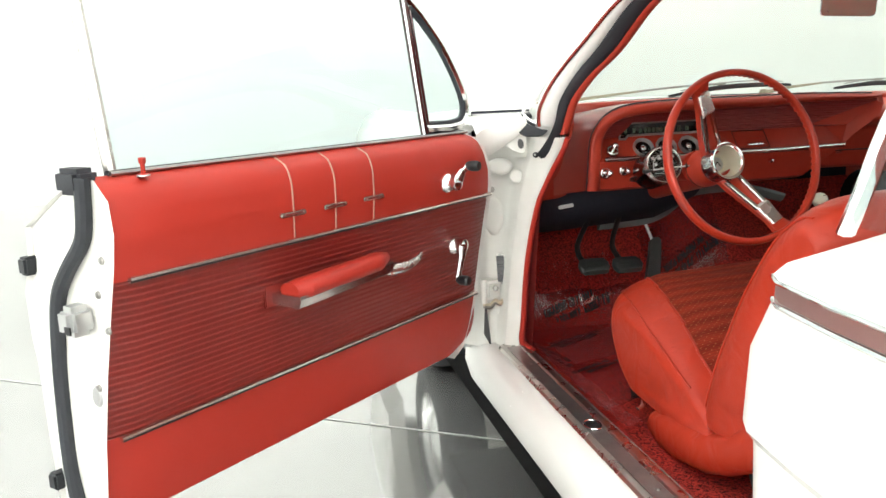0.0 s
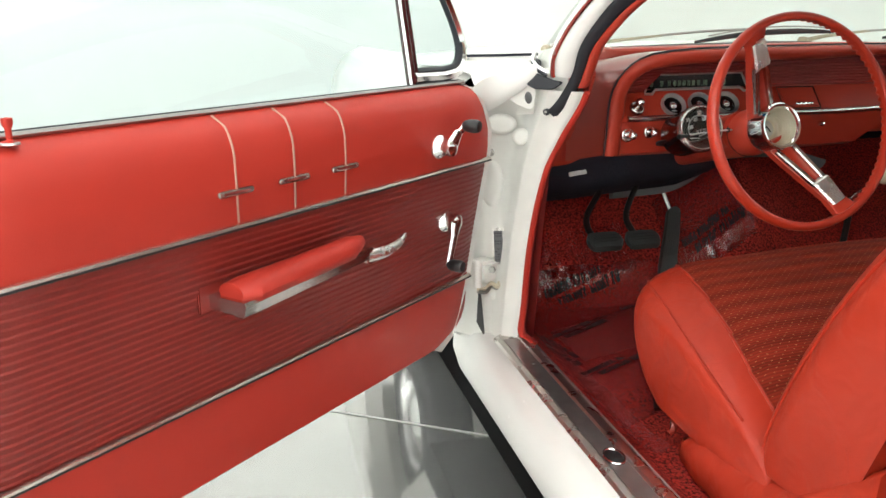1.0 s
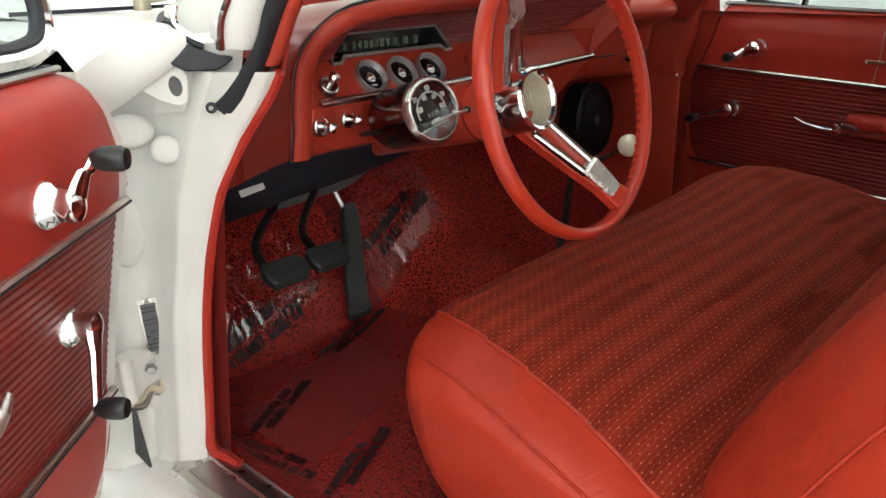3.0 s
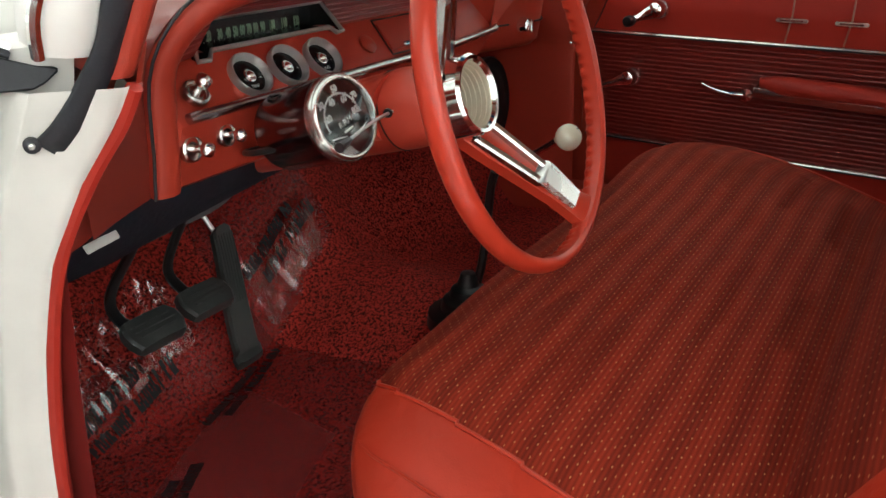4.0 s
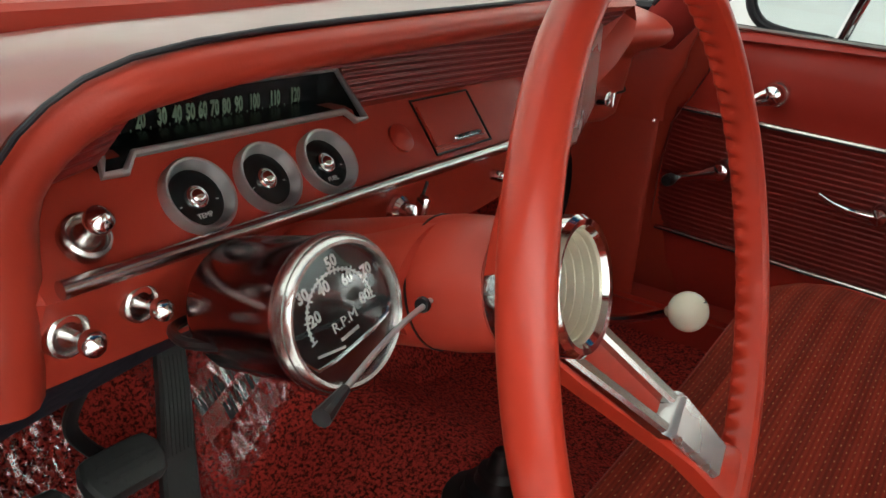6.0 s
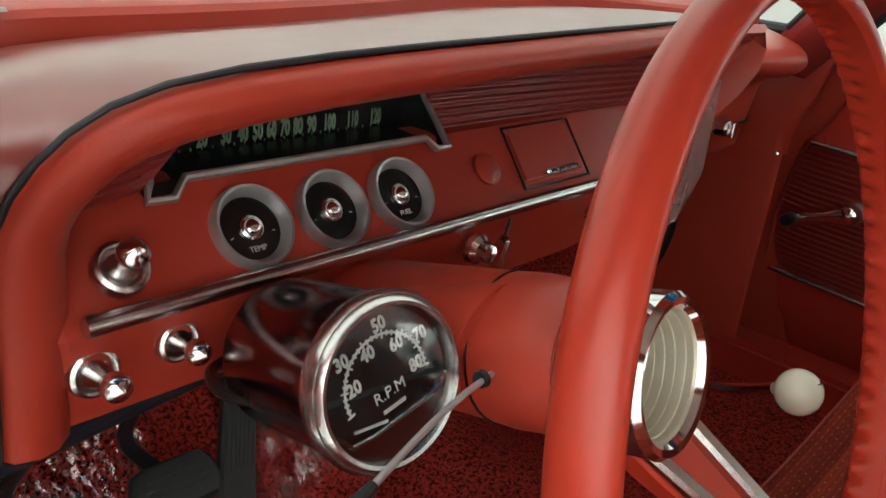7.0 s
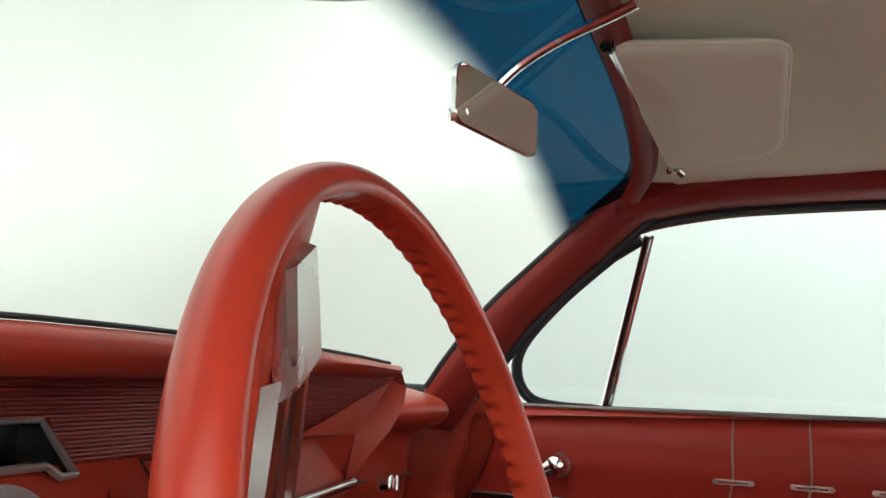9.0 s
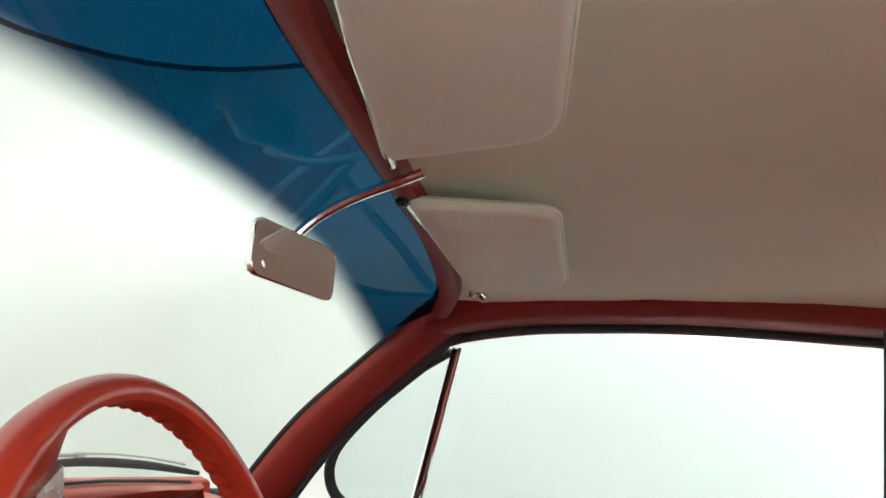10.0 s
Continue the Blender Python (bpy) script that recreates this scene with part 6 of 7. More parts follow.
# ---- added tachometer on the column ----
def tacho():
    t = thing("tachometer", "round chrome add-on tachometer strapped to the column", "tachometer", pose(-0.42, -0.56, 0.76))
    fc = Vector((-0.4225, -0.604, 0.8325))
    nn = Vector((-0.08, -0.95, 0.27)).normalized()
    m = aim(fc, nn) @ pose(0, 0, 0, 0, 0, 15)
    R = 0.0500
    bm = bmesh.new()
    lathe(bm, [(0, -0.105), (0.044, -0.105), (0.0465, -0.098), (0.0475, -0.01), (0.047, 0.0)], m, 48)
    # chrome whose dark red tone stands for the dash reflected in it
    part("case", bm, material("chrome_case_with_reflection", (0.20, 0.13, 0.13), 0.16, 1.0, vary=0.05), t, "smooth chrome case, toned dark red for what it reflects")
    bm = bmesh.new()
    lathe(bm, [(0.047, -0.014), (R, -0.010), (R + 0.0005, -0.004), (R - 0.0015, 0.0), (R - 0.0022, -0.0008), (R - 0.0030, 0.0022), (R - 0.0050, 0.0042), (R - 0.0072, 0.0036), (R - 0.0082, 0.0), (R - 0.0082, -0.006)], m, 56)
    part("bezel", bm, WORN_CHROME, t, "stepped chrome bezel")
    bm = bmesh.new()
    lathe(bm, [(0, -0.005), (R - 0.0078, -0.005)], m, 40)
    # the dark maroon is a reflection put into the dial's colour
    face_ob = part("dial", bm, material("dial_with_red_reflection", (0.045, 0.007, 0.007), 0.25), t, "dial whose lower part is a plain dark segment")
    # black upper field with a bright outline
    r = R - 0.0095
    pts = [(r * math.cos(radians(a)), r * math.sin(radians(a))) for a in range(-22, 203, 9)]
    low = [(-r * 0.80, -r * 0.50), (-r * 0.45, -r * 0.56), (r * 0.45, -r * 0.56), (r * 0.80, -r * 0.50)]
    poly = pts + low
    bm = bmesh.new()
    prism(bm, poly, 0.0012, m @ Matrix.Translation((0, 0, -0.0048)))
    part("field", bm, LENS, face_ob, "black dial field")
    bm = bmesh.new()
    tube(bm, [m @ Vector((x, y, -0.0032)) for x, y in [pts[-1]] + low + [pts[0]]], 0.0016, 8)
    part("field_edge", bm, CHROME, face_ob)
    n = 9
    for k in range(2, 9):
        a = radians(lerp(196, -16, (k - 0.6) / 7.9))
        rr = r * (0.80 if k % 2 else 0.52)
        words("figure", str(k * 10), 0.0105, m @ Matrix.Translation((rr * math.cos(a), rr * math.sin(a), -0.0033)), PRINT, face_ob, 0.0002, squeeze=0.85, bold=0.0004)
    bm = bmesh.new()
    for k in range(29):
        a = radians(lerp(190, -10, k / 28))
        box(bm, *(m @ Vector((r * 0.665 * math.cos(a), r * 0.665 * math.sin(a), -0.0033))), 0.0052 if k % 4 == 0 else 0.003, 0.0011, 0.0004, 0, (m @ pose(0, 0, 0, 0, 0, math.degrees(a))).to_3x3())
    for k in range(28):
        a = radians(lerp(190, -10, (k + 0.5) / 28))
        box(bm, *(m @ Vector((r * 0.665 * math.cos(a), r * 0.665 * math.sin(a), -0.0034))), 0.0014, 0.0046, 0.0003, 0, (m @ pose(0, 0, 0, 0, 0, math.degrees(a))).to_3x3())
    part("scale_mark", bm, PRINT, face_ob)
    words("dial_word", "R.P.M", 0.0095, m @ Matrix.Translation((0, -r * 0.14, -0.0033)), PRINT, face_ob, 0.0002)
    bm = bmesh.new()
    box(bm, *(m @ Vector((0, -r * 0.36, -0.0033))), 0.016, 0.0022, 0.0004, 0, m.to_3x3())
    part("print_bar", bm, PRINT, face_ob)
    bm = bmesh.new()
    box(bm, *(m @ Vector((-r * 0.45, -r * 0.40, -0.0025))), 0.022, 0.0016, 0.0006, 0, (m @ pose(0, 0, 0, 0, 0, -16)).to_3x3())
    part("needle", bm, PRINT, face_ob, "white needle")
    bm = bmesh.new()
    lathe(bm, [(0, 0.001), (R - 0.0080, 0.0)], m, 40)
    part("glass", bm, glass_material("tachometer_glass", (0.9, 0.93, 0.92), gloss=1.9), t).visible_shadow = False
    bm = bmesh.new()
    box(bm, -0.405, -0.56, 0.795, 0.07, 0.02, 0.02, 0.005)
    tube(bm, smooth([(-0.455, -0.54, 0.80), (-0.46, -0.50, 0.79), (-0.44, -0.46, 0.78), (-0.40, -0.45, 0.775)], 4), 0.004, 8)
    part("bracket", bm, BLACK, t, "black strap and wire")


tacho()

# ---- front bench ----
def bench():
    s = thing("bench_seat", "red vinyl front bench with dark red patterned cloth inserts", "bench seat", pose(0, -1.1, 0.31))
    END = 0.648
    CUSHION_END = [(-0.93, 0.37), (-0.865, 0.40), (-0.822, 0.45), (-0.812, 0.485), (-0.83, 0.505), (-0.88, 0.512), (-0.95, 0.502), (-1.04, 0.472), (-1.11, 0.450), (-1.17, 0.43), (-1.22, 0.40), (-1.21, 0.36)]
    BACK_END = [(-1.24, 0.42), (-1.25, 0.48), (-1.285, 0.56), (-1.345, 0.68), (-1.405, 0.765), (-1.44, 0.80), (-1.46, 0.81), (-1.48, 0.80), (-1.485, 0.77), (-1.45, 0.66), (-1.39, 0.50), (-1.355, 0.42)]

    def blend(x, mid, end, soft):
        """Rolls a section over into its end form towards the seat's side."""
        e = max(0.0, min(1.0, (abs(x) - soft) / (END - soft)))
        w = 1 - math.sqrt(max(0.0, 1 - e ** 2.2))
        return [Vector((x, lerp(a, c, w), lerp(b, d, w))) for (a, b), (c, d) in zip(mid, end)]

    def cushion(x):
        """The cushion's section at x, from the front bottom over the top to the rear."""
        c = 1 - (x / 0.68) ** 4
        top = 0.572 + 0.024 * c + 0.020 * math.exp(-((x - 0.34) / 0.17) ** 2) - 0.010 * math.exp(-((x + 0.45) / 0.2) ** 2)
        far = max(0.35, min(1, (x - 0.05) / 0.35))
        f = -0.668 - 0.030 * (1 - c) ** 2
        mid = [(f - 0.07, 0.36), (f - 0.025, 0.42), (f - 0.004, 0.485), (f - 0.004, top - 0.035), (f - 0.025, top - 0.010), (f - 0.085, top + 0.002), (f - 0.18, top - 0.010 * far), (f - 0.28, top - 0.012 - 0.026 * far), (f - 0.36, top - 0.032 - 0.034 * far), (f - 0.44, top - 0.075 - 0.03 * far), (f - 0.53, 0.43), (f - 0.53, 0.37)]
        return blend(x, mid, CUSHION_END, 0.47 if x < 0 else 0.38)
    ends = [0.53, 0.56, 0.585, 0.605, 0.62, 0.632, 0.641, 0.646, END]
    xs = [-e for e in ends[::-1]] + list(np.linspace(-0.5, 0.5, 13)) + ends
    bm = bmesh.new()
    loft(bm, [smooth(cushion(x), 4) for x in xs], True, True)
    cu = part("cushion", bm, SEAT_VINYL, s, "plump red vinyl seat cushion", sharp=60)

    def half(v):
        """Half the cloth's width, from the nose to the back."""
        return lerp(0.492, 0.588, min(1, v * 1.25) ** 0.8)
    rows = []
    for i in range(41):
        u = lerp(-1, 1, i / 40)
        row = []
        for k in range(33):
            v = k / 32
            sec = smooth(cushion(u * half(v)), 4)
            p = sec[13 + round(v * 25)].copy()
            if 0 < i < 40 and k:
                p += Vector((0, 0.001, 0.0032 + 0.0008 * math.cos(p.y * math.tau / 0.045)))
            row.append(p)
        rows.append(row)
    bm = bmesh.new()
    loft(bm, rows)
    bmesh.ops.remove_doubles(bm, verts=bm.verts, dist=1e-5)
    part("cloth_insert", bm, CLOTH, cu, "dark red cloth with rows of gold stitches", sharp=80)
    for row in (rows[0], rows[-1], [r[0] for r in rows]):
        bm = bmesh.new()
        line = [p for i, p in enumerate(row) if i == 0 or (p - row[i - 1]).length > 1e-4]
        tube(bm, [p + Vector((0, 0.0, 0.0012)) for p in line], 0.0026, 6)
        part("piping", bm, SEAT_VINYL, cu)
    # the seam that runs round the cushion's end, lying on its surface
    for sx in (-1, 1):
        line = []
        for x, k in ((0.585, 15), (0.60, 17), (0.613, 20), (0.624, 23), (0.632, 26), (0.636, 29), (0.638, 32), (0.637, 35)):
            line.append(smooth(cushion(sx * x), 4)[k] + Vector((sx * 0.0012, 0, 0.0012)))
        bm = bmesh.new()
        tube(bm, smooth(line, 4), 0.0022, 6)
        part("side_piping", bm, SEAT_VINYL, cu)

    def back(x):
        c = 1 - (x / 0.68) ** 4
        f = 0.075 * c
        mid = [(-1.12 + f, 0.38), (-1.145 + f, 0.46), (-1.185 + f, 0.56), (-1.255 + f, 0.68), (-1.335 + f, 0.79), (-1.40 + f * 0.5, 0.850), (-1.445, 0.868), (-1.49, 0.858), (-1.515, 0.80), (-1.455, 0.66), (-1.385, 0.50), (-1.345, 0.38)]
        return blend(x, mid, BACK_END, 0.48)
    bm = bmesh.new()
    loft(bm, [smooth(back(x), 4) for x in xs], True, True)
    bk = part("backrest", bm, SEAT_VINYL, s, "red vinyl backrest", sharp=60)
    rows = []
    for x in np.linspace(-0.50, 0.50, 21):
        sec = smooth(back(x), 4)
        rows.append([p + Vector((0, 0.003, 0.002)) if 0 < abs(x) < 0.5 else p for p in sec[3:21]])
    bm = bmesh.new()
    loft(bm, rows)
    part("back_insert", bm, CLOTH, bk, "dark red cloth with rows of gold stitches")
    for sx in (-1, 1):
        bm = bmesh.new()
        tube(bm, [smooth(back(sx * 0.630), 4)[k] + Vector((sx * 0.001, 0.001, 0)) for k in range(2, 26)], 0.0024, 6)
        part("side_piping", bm, SEAT_VINYL, bk)
    # lower side shield with a folded top edge
    for sx in (-1, 1):
        bm = bmesh.new()
        rows = []
        for y, z0, z1, o in ((-0.985, 0.335, 0.352, 0.0), (-1.0, 0.308, 0.362, 0.012), (-1.06, 0.298, 0.378, 0.018), (-1.13, 0.302, 0.384, 0.02), (-1.21, 0.318, 0.398, 0.02), (-1.29, 0.35, 0.43, 0.018), (-1.36, 0.39, 0.49, 0.012), (-1.42, 0.43, 0.54, 0.004)):
            rows.append([Vector((sx * a, y, b)) for a, b in ((0.60, z0 + 0.012), (0.635 + o * 0.4, z0), (0.645 + o, z0 + 0.014), (0.647 + o, lerp(z0, z1, 0.5)), (0.643 + o, z1 - 0.012), (0.632 + o * 0.5, z1), (0.60, z1 + 0.004))])
        loft(bm, rows, True, True)
        part("side_shield", bm, SEAT_VINYL, s, "red vinyl side shield", sharp=70)
    bm = bmesh.new()
    loft(bm, [[(x, y, z) for x in (-0.60, 0.60)] for y, z in ((-0.80, 0.305), (-0.78, 0.40), (-1.25, 0.40), (-1.3, 0.305))], False)
    part("seat_base", bm, BLACK, s, "black seat base")
    bm = bmesh.new()
    tube(bm, smooth([(-0.625, -0.93, 0.372), (-0.640, -0.945, 0.366), (-0.655, -0.968, 0.358), (-0.668, -0.975, 0.357)], 5), 0.006, 8, squash=0.5)
    part("adjuster_lever", bm, CHROME, s, "chrome seat adjuster lever")


bench()


# ---- floor, film, pedals, gear lever ----
def ground_z(x, y):
    """The carpeted floor: flat, with a toe board ahead and the tunnel in the middle."""
    z = 0.302
    if y > -0.20:
        t = min(1.5, (y + 0.20) / 0.19)
        z += 0.25 * (t if t > 0.25 else 2 * t * t + 0.5 * t)
    hump = math.exp(-((x - 0.04) / 0.16) ** 2)
    z += hump * (0.045 + 0.10 * max(0, min(1, (y + 0.85) / 0.9)))
    if x < -0.69:
        z += 0.035 * min(1, (-0.69 - x) / 0.05)
    return z


def carpet():
    bm = bmesh.new()
    xs, ys = np.linspace(-0.742, 0.76, 110), np.linspace(0.085, -1.75, 130)
    rows = []
    for y in ys:
        rows.append([(x, y, ground_z(x, y) + 0.004 * noise.noise(Vector((x * 9, y * 9, 0))) + 0.0025 * noise.noise(Vector((x * 60, y * 60, 3)))) for x in xs])
    loft(bm, rows)
    return tagged(part("carpet", bm, CARPET), "red and black loop-pile carpet over floor and tunnel", "carpet", kind="structure")


carpet()


def film_piece(poly, lift, waves, seed, label, mat=None):
    """A sheet of clear film lying on the carpet. poly: four corners on the plan."""
    fine = mat is CRUMPLE
    n = 120 if fine else 46
    a, b, c, d = [Vector((*p, 0)) for p in poly]
    rows = []
    for i in range(n):
        row = []
        for j in range(n):
            u, v = i / (n - 1), j / (n - 1)
            p = a.lerp(b, u).lerp(d.lerp(c, u), v)
            p = p + Vector((noise.noise(Vector((u * 6, v * 6, seed))), noise.noise(Vector((u * 6, v * 6, seed + 5))), 0)) * 0.006
            w = abs(noise.noise(Vector((p.x * 22, p.y * 9, seed)))) + 0.5 * abs(noise.noise(Vector((p.x * 50, p.y * 22, seed + 2))))
            if fine:
                w = 0.2 * w + 0.65 * abs(noise.noise(Vector((p.x * 52 + p.y * 16, p.y * 13, seed + 4)))) + 0.16 * abs(noise.noise(Vector((p.x * 120 + p.y * 30, p.y * 34, seed + 6))))
            row.append((p.x, p.y, ground_z(p.x, p.y) + 0.008 + lift + waves * w))
        rows.append(row)
    bm = bmesh.new()
    loft(bm, rows)
    f = tagged(part("floor_film", bm, mat or FILM, sharp=28 if fine else 180), label, "protective film", group="films on the floor")
    f.visible_shadow = False
    return f


def bars(film, p, q, wide=0.0150, bold=0.24):
    """Unreadable print from p to q on the plan: two lines of small broken bars, the last stretch bolder."""
    a, b = Vector((*p, 0)), Vector((*q, 0))
    d = (b - a).normalized()
    s = Vector((-d.y, d.x, 0))
    L = (b - a).length
    rnd = random.Random(int((p[0] + 2) * 1000))
    bm = bmesh.new()

    def blot(t, w, o, h):
        pts = []
        for pt, oo in ((t, 0), (t + w, 0), (t + w, 1), (t, 1)):
            r = a + d * pt + s * (o + oo * h)
            pts.append(bm.verts.new((r.x, r.y, ground_z(r.x, r.y) + 0.0175)))
        bm.faces.new(pts)
    for k in range(2):
        t = 0.0 if k else 0.03
        word = rnd.randint(5, 9)
        while t < L * (1 - bold * k):
            w = rnd.uniform(0.006, 0.0115)
            o = k * wide * 1.45
            thick = 1.25 if (t > L * (1 - bold)) else 1.0
            # each letter is an upright or two with a bar across
            blot(t, w * 0.48, o, wide * thick)
            blot(t + w * 0.38, w * 0.4, o + wide * rnd.choice((0.0, 0.38, 0.7)), wide * 0.45 * thick)
            if rnd.random() < 0.75:
                blot(t + w * 0.68, w * 0.42, o, wide * thick * rnd.choice((1.0, 1.0, 0.6)))
            t += w + 0.0018
            word -= 1
            if word < 0:
                t += 0.008
                word = rnd.randint(5, 9)
    part("print_bar", bm, INK, film, "black unreadable print")


f1 = film_piece([(-0.70, -0.13), (-0.19, -0.13), (-0.14, -0.60), (-0.69, -0.86)], 0.0, 0.005, 1.0, "clear printed protective film over the driver's footwell")
bars(f1, (-0.590, -0.205), (-0.370, -0.165))
bars(f1, (-0.655, -0.44), (-0.485, -0.342))
bars(f1, (-0.410, -0.30), (-0.20, -0.227))
bars(f1, (-0.665, -0.655), (-0.505, -0.572))
bars(f1, (-0.715, -0.41), (-0.675, -0.58))
f2 = film_piece([(-0.69, -0.075), (-0.31, -0.065), (-0.315, -0.150), (-0.68, -0.185)], 0.004, 0.030, 7.0, "crumpled clear film on the toe board", CRUMPLE)
f3 = film_piece([(-0.17, -0.10), (0.0, -0.115), (0.0, -0.170), (-0.17, -0.185)], 0.006, 0.020, 12.0, "crumpled clear film beside the accelerator", CRUMPLE)
f5 = film_piece([(-0.22, -0.03), (0.03, -0.01), (0.04, -0.17), (-0.21, -0.20)], 0.002, 0.004, 31.0, "clear printed film beside the accelerator")
bars(f5, (-0.165, -0.155), (0.01, -0.145))
f6 = film_piece([(-0.653, -0.365), (-0.30, -0.215), (-0.335, -0.46), (-0.64, -0.552)], 0.003, 0.002, 41.0, "scuffed dull protective sheet lying flat on the carpet", DULL_FILM)
f4 = film_piece([(-0.74, -0.42), (-0.67, -0.42), (-0.655, -0.98), (-0.735, -0.96)], 0.006, 0.016, 21.0, "loose film edge turned up along the sill")


def pedals():
    # under-dash insulation with a small label and felt edge
    bm = bmesh.new()
    sheet(bm, [[(-0.70, -0.25, 0.614), (-0.55, -0.235, 0.616), (-0.40, -0.20, 0.618), (-0.24, -0.18, 0.622)], [(-0.70, -0.33, 0.652), (-0.55, -0.325, 0.654), (-0.40, -0.30, 0.66), (-0.22, -0.28, 0.668)], [(-0.70, -0.38, 0.70), (-0.55, -0.378, 0.70), (-0.40, -0.37, 0.705), (-0.20, -0.36, 0.71)], [(-0.70, -0.405, 0.752), (-0.55, -0.405, 0.752), (-0.40, -0.40, 0.752), (-0.18, -0.39, 0.752)]], 0.008, (0, 0.9, 0.4))
    pad = tagged(part("insulation_panel", bm, DARK_PAD), "black insulation panel under the dash with a small label", "panel")
    bm = bmesh.new()
    box(bm, -0.603, -0.389, 0.711, 0.044, 0.003, 0.011, 0.001, pose(0, 0, 0, -25, -7, 0).to_3x3())
    part("paper_label", bm, PRINT, pad, "small white paper label")
    bm = bmesh.new()
    tube(bm, smooth([(-0.42, -0.185, 0.612), (-0.33, -0.175, 0.612), (-0.25, -0.175, 0.618), (-0.19, -0.17, 0.638), (-0.15, -0.18, 0.67), (-0.10, -0.2, 0.70), (0.05, -0.2, 0.70), (0.2, -0.2, 0.66)], 5), 0.018, 8, squash=0.5, up=(0, 1, 0.5))
    part("felt_edge", bm, GREY_EDGE, pad, "grey felt edge")
    for name, label, c, arm in (("clutch_pedal", "black rubber clutch pedal on a curved arm", (-0.463, -0.250, 0.500), [(-0.492, -0.345, 0.75), (-0.498, -0.30, 0.66), (-0.508, -0.235, 0.57), (-0.494, -0.222, 0.522), (-0.468, -0.235, 0.498)]),
                                ("brake_pedal", "black rubber brake pedal on a curved arm", (-0.342, -0.222, 0.490), [(-0.392, -0.33, 0.75), (-0.388, -0.27, 0.66), (-0.382, -0.20, 0.56), (-0.358, -0.188, 0.51), (-0.335, -0.20, 0.486)])):
        p = thing(name, label, "pedal", pose(*c))
        rot = pose(0, 0, 0, 38, 0, 0).to_3x3()
        bm = bmesh.new()
        rows = []
        mm = Matrix.Translation(c) @ pose(0, 0, 0, 34, 0, 0) @ Matrix.Diagonal((0.92, 0.84, 1, 1))
        for y, w, h in ((-0.033, 0.036, 0.004), (-0.029, 0.043, 0.010), (-0.012, 0.050, 0.013), (0.0, 0.051, 0.0125), (0.012, 0.050, 0.013), (0.029, 0.043, 0.010), (0.033, 0.036, 0.004)):
            rows.append([mm @ Vector((x, y, z)) for x, z in ((-w, -0.006), (-w, h - 0.004), (-w + 0.005, h), (0, h + 0.002), (w - 0.005, h), (w, h - 0.004), (w, -0.006))])
        loft(bm, rows, True, True)
        pad_ob = part("pad", bm, PEDAL, p, "worn grey-black rubber pad")
        bm = bmesh.new()
        for k in (-1, 0, 1):
            box(bm, *(mm @ Vector((0, k * 0.011, 0.0148))), 0.078 - 0.012 * abs(k), 0.0035, 0.003, 0.001, mm.to_3x3())
        part("pad_rib", bm, PEDAL, pad_ob)
        bm = bmesh.new()
        tube(bm, smooth(arm, 6), 0.0085, 10, squash=0.7, up=(0, 1, 0))
        part("arm", bm, BLACK, p, "black steel pedal arm")
    g = thing("accelerator_pedal", "long black rubber accelerator pedal hinged at the floor", "pedal", pose(-0.21, -0.24, 0.315))
    path = smooth([(-0.190, -0.098, 0.535), (-0.204, -0.122, 0.475), (-0.230, -0.158, 0.40), (-0.248, -0.188, 0.345), (-0.256, -0.208, 0.325)], 6)
    bm = bmesh.new()
    rows = []
    n = len(path)
    for i, q in enumerate(path):
        t = i / (n - 1)
        w = 0.019 + 0.007 * math.sin(t * 2.6) + (0.006 if t > 0.75 else 0) - (0.008 if i in (0, n - 1) else 0)
        up = Vector((0, -0.75, 0.66)) if t < 0.8 else Vector((0, -0.4, 0.9))
        rows.append([q + Vector((-w, 0, 0)), q + Vector((-w, 0, 0)) + up * 0.012, q + Vector((-w + 0.004, 0, 0)) + up * 0.017, q + Vector((w - 0.004, 0, 0)) + up * 0.017, q + Vector((w, 0, 0)) + up * 0.012, q + Vector((w, 0, 0))])
    loft(bm, rows, True, True)
    part("pad", bm, PEDAL, g, "long ribbed rubber pad")
    bm = bmesh.new()
    for k in range(-3, 4):
        tube(bm, [path[i] + Vector((k * 0.006, 0, 0)) + Vector((0, -0.75, 0.66)) * 0.0172 for i in range(2, 12)], 0.0012, 5)
    part("pad_rib", bm, PEDAL, g)
    bm = bmesh.new()
    tube(bm, [(-0.192, -0.09, 0.53), (-0.205, -0.068, 0.58), (-0.216, -0.055, 0.622)], 0.0048, 8)
    box(bm, -0.219, -0.057, 0.632, 0.026, 0.016, 0.016, 0.004)
    part("rod", bm, SATIN, g, "bare steel accelerator rod")
    d = thing("dimmer_switch", "round black foot dimmer switch on the floor", "switch", pose(-0.66, -0.16, 0.36))
    bm = bmesh.new()
    lathe(bm, [(0.026, 0), (0.026, 0.012), (0.02, 0.03), (0.018, 0.042), (0, 0.045)], aim((-0.665, -0.14, ground_z(-0.665, -0.14)), (0, -0.6, 0.8)), 18)
    part("button", bm, BLACK, d)


pedals()


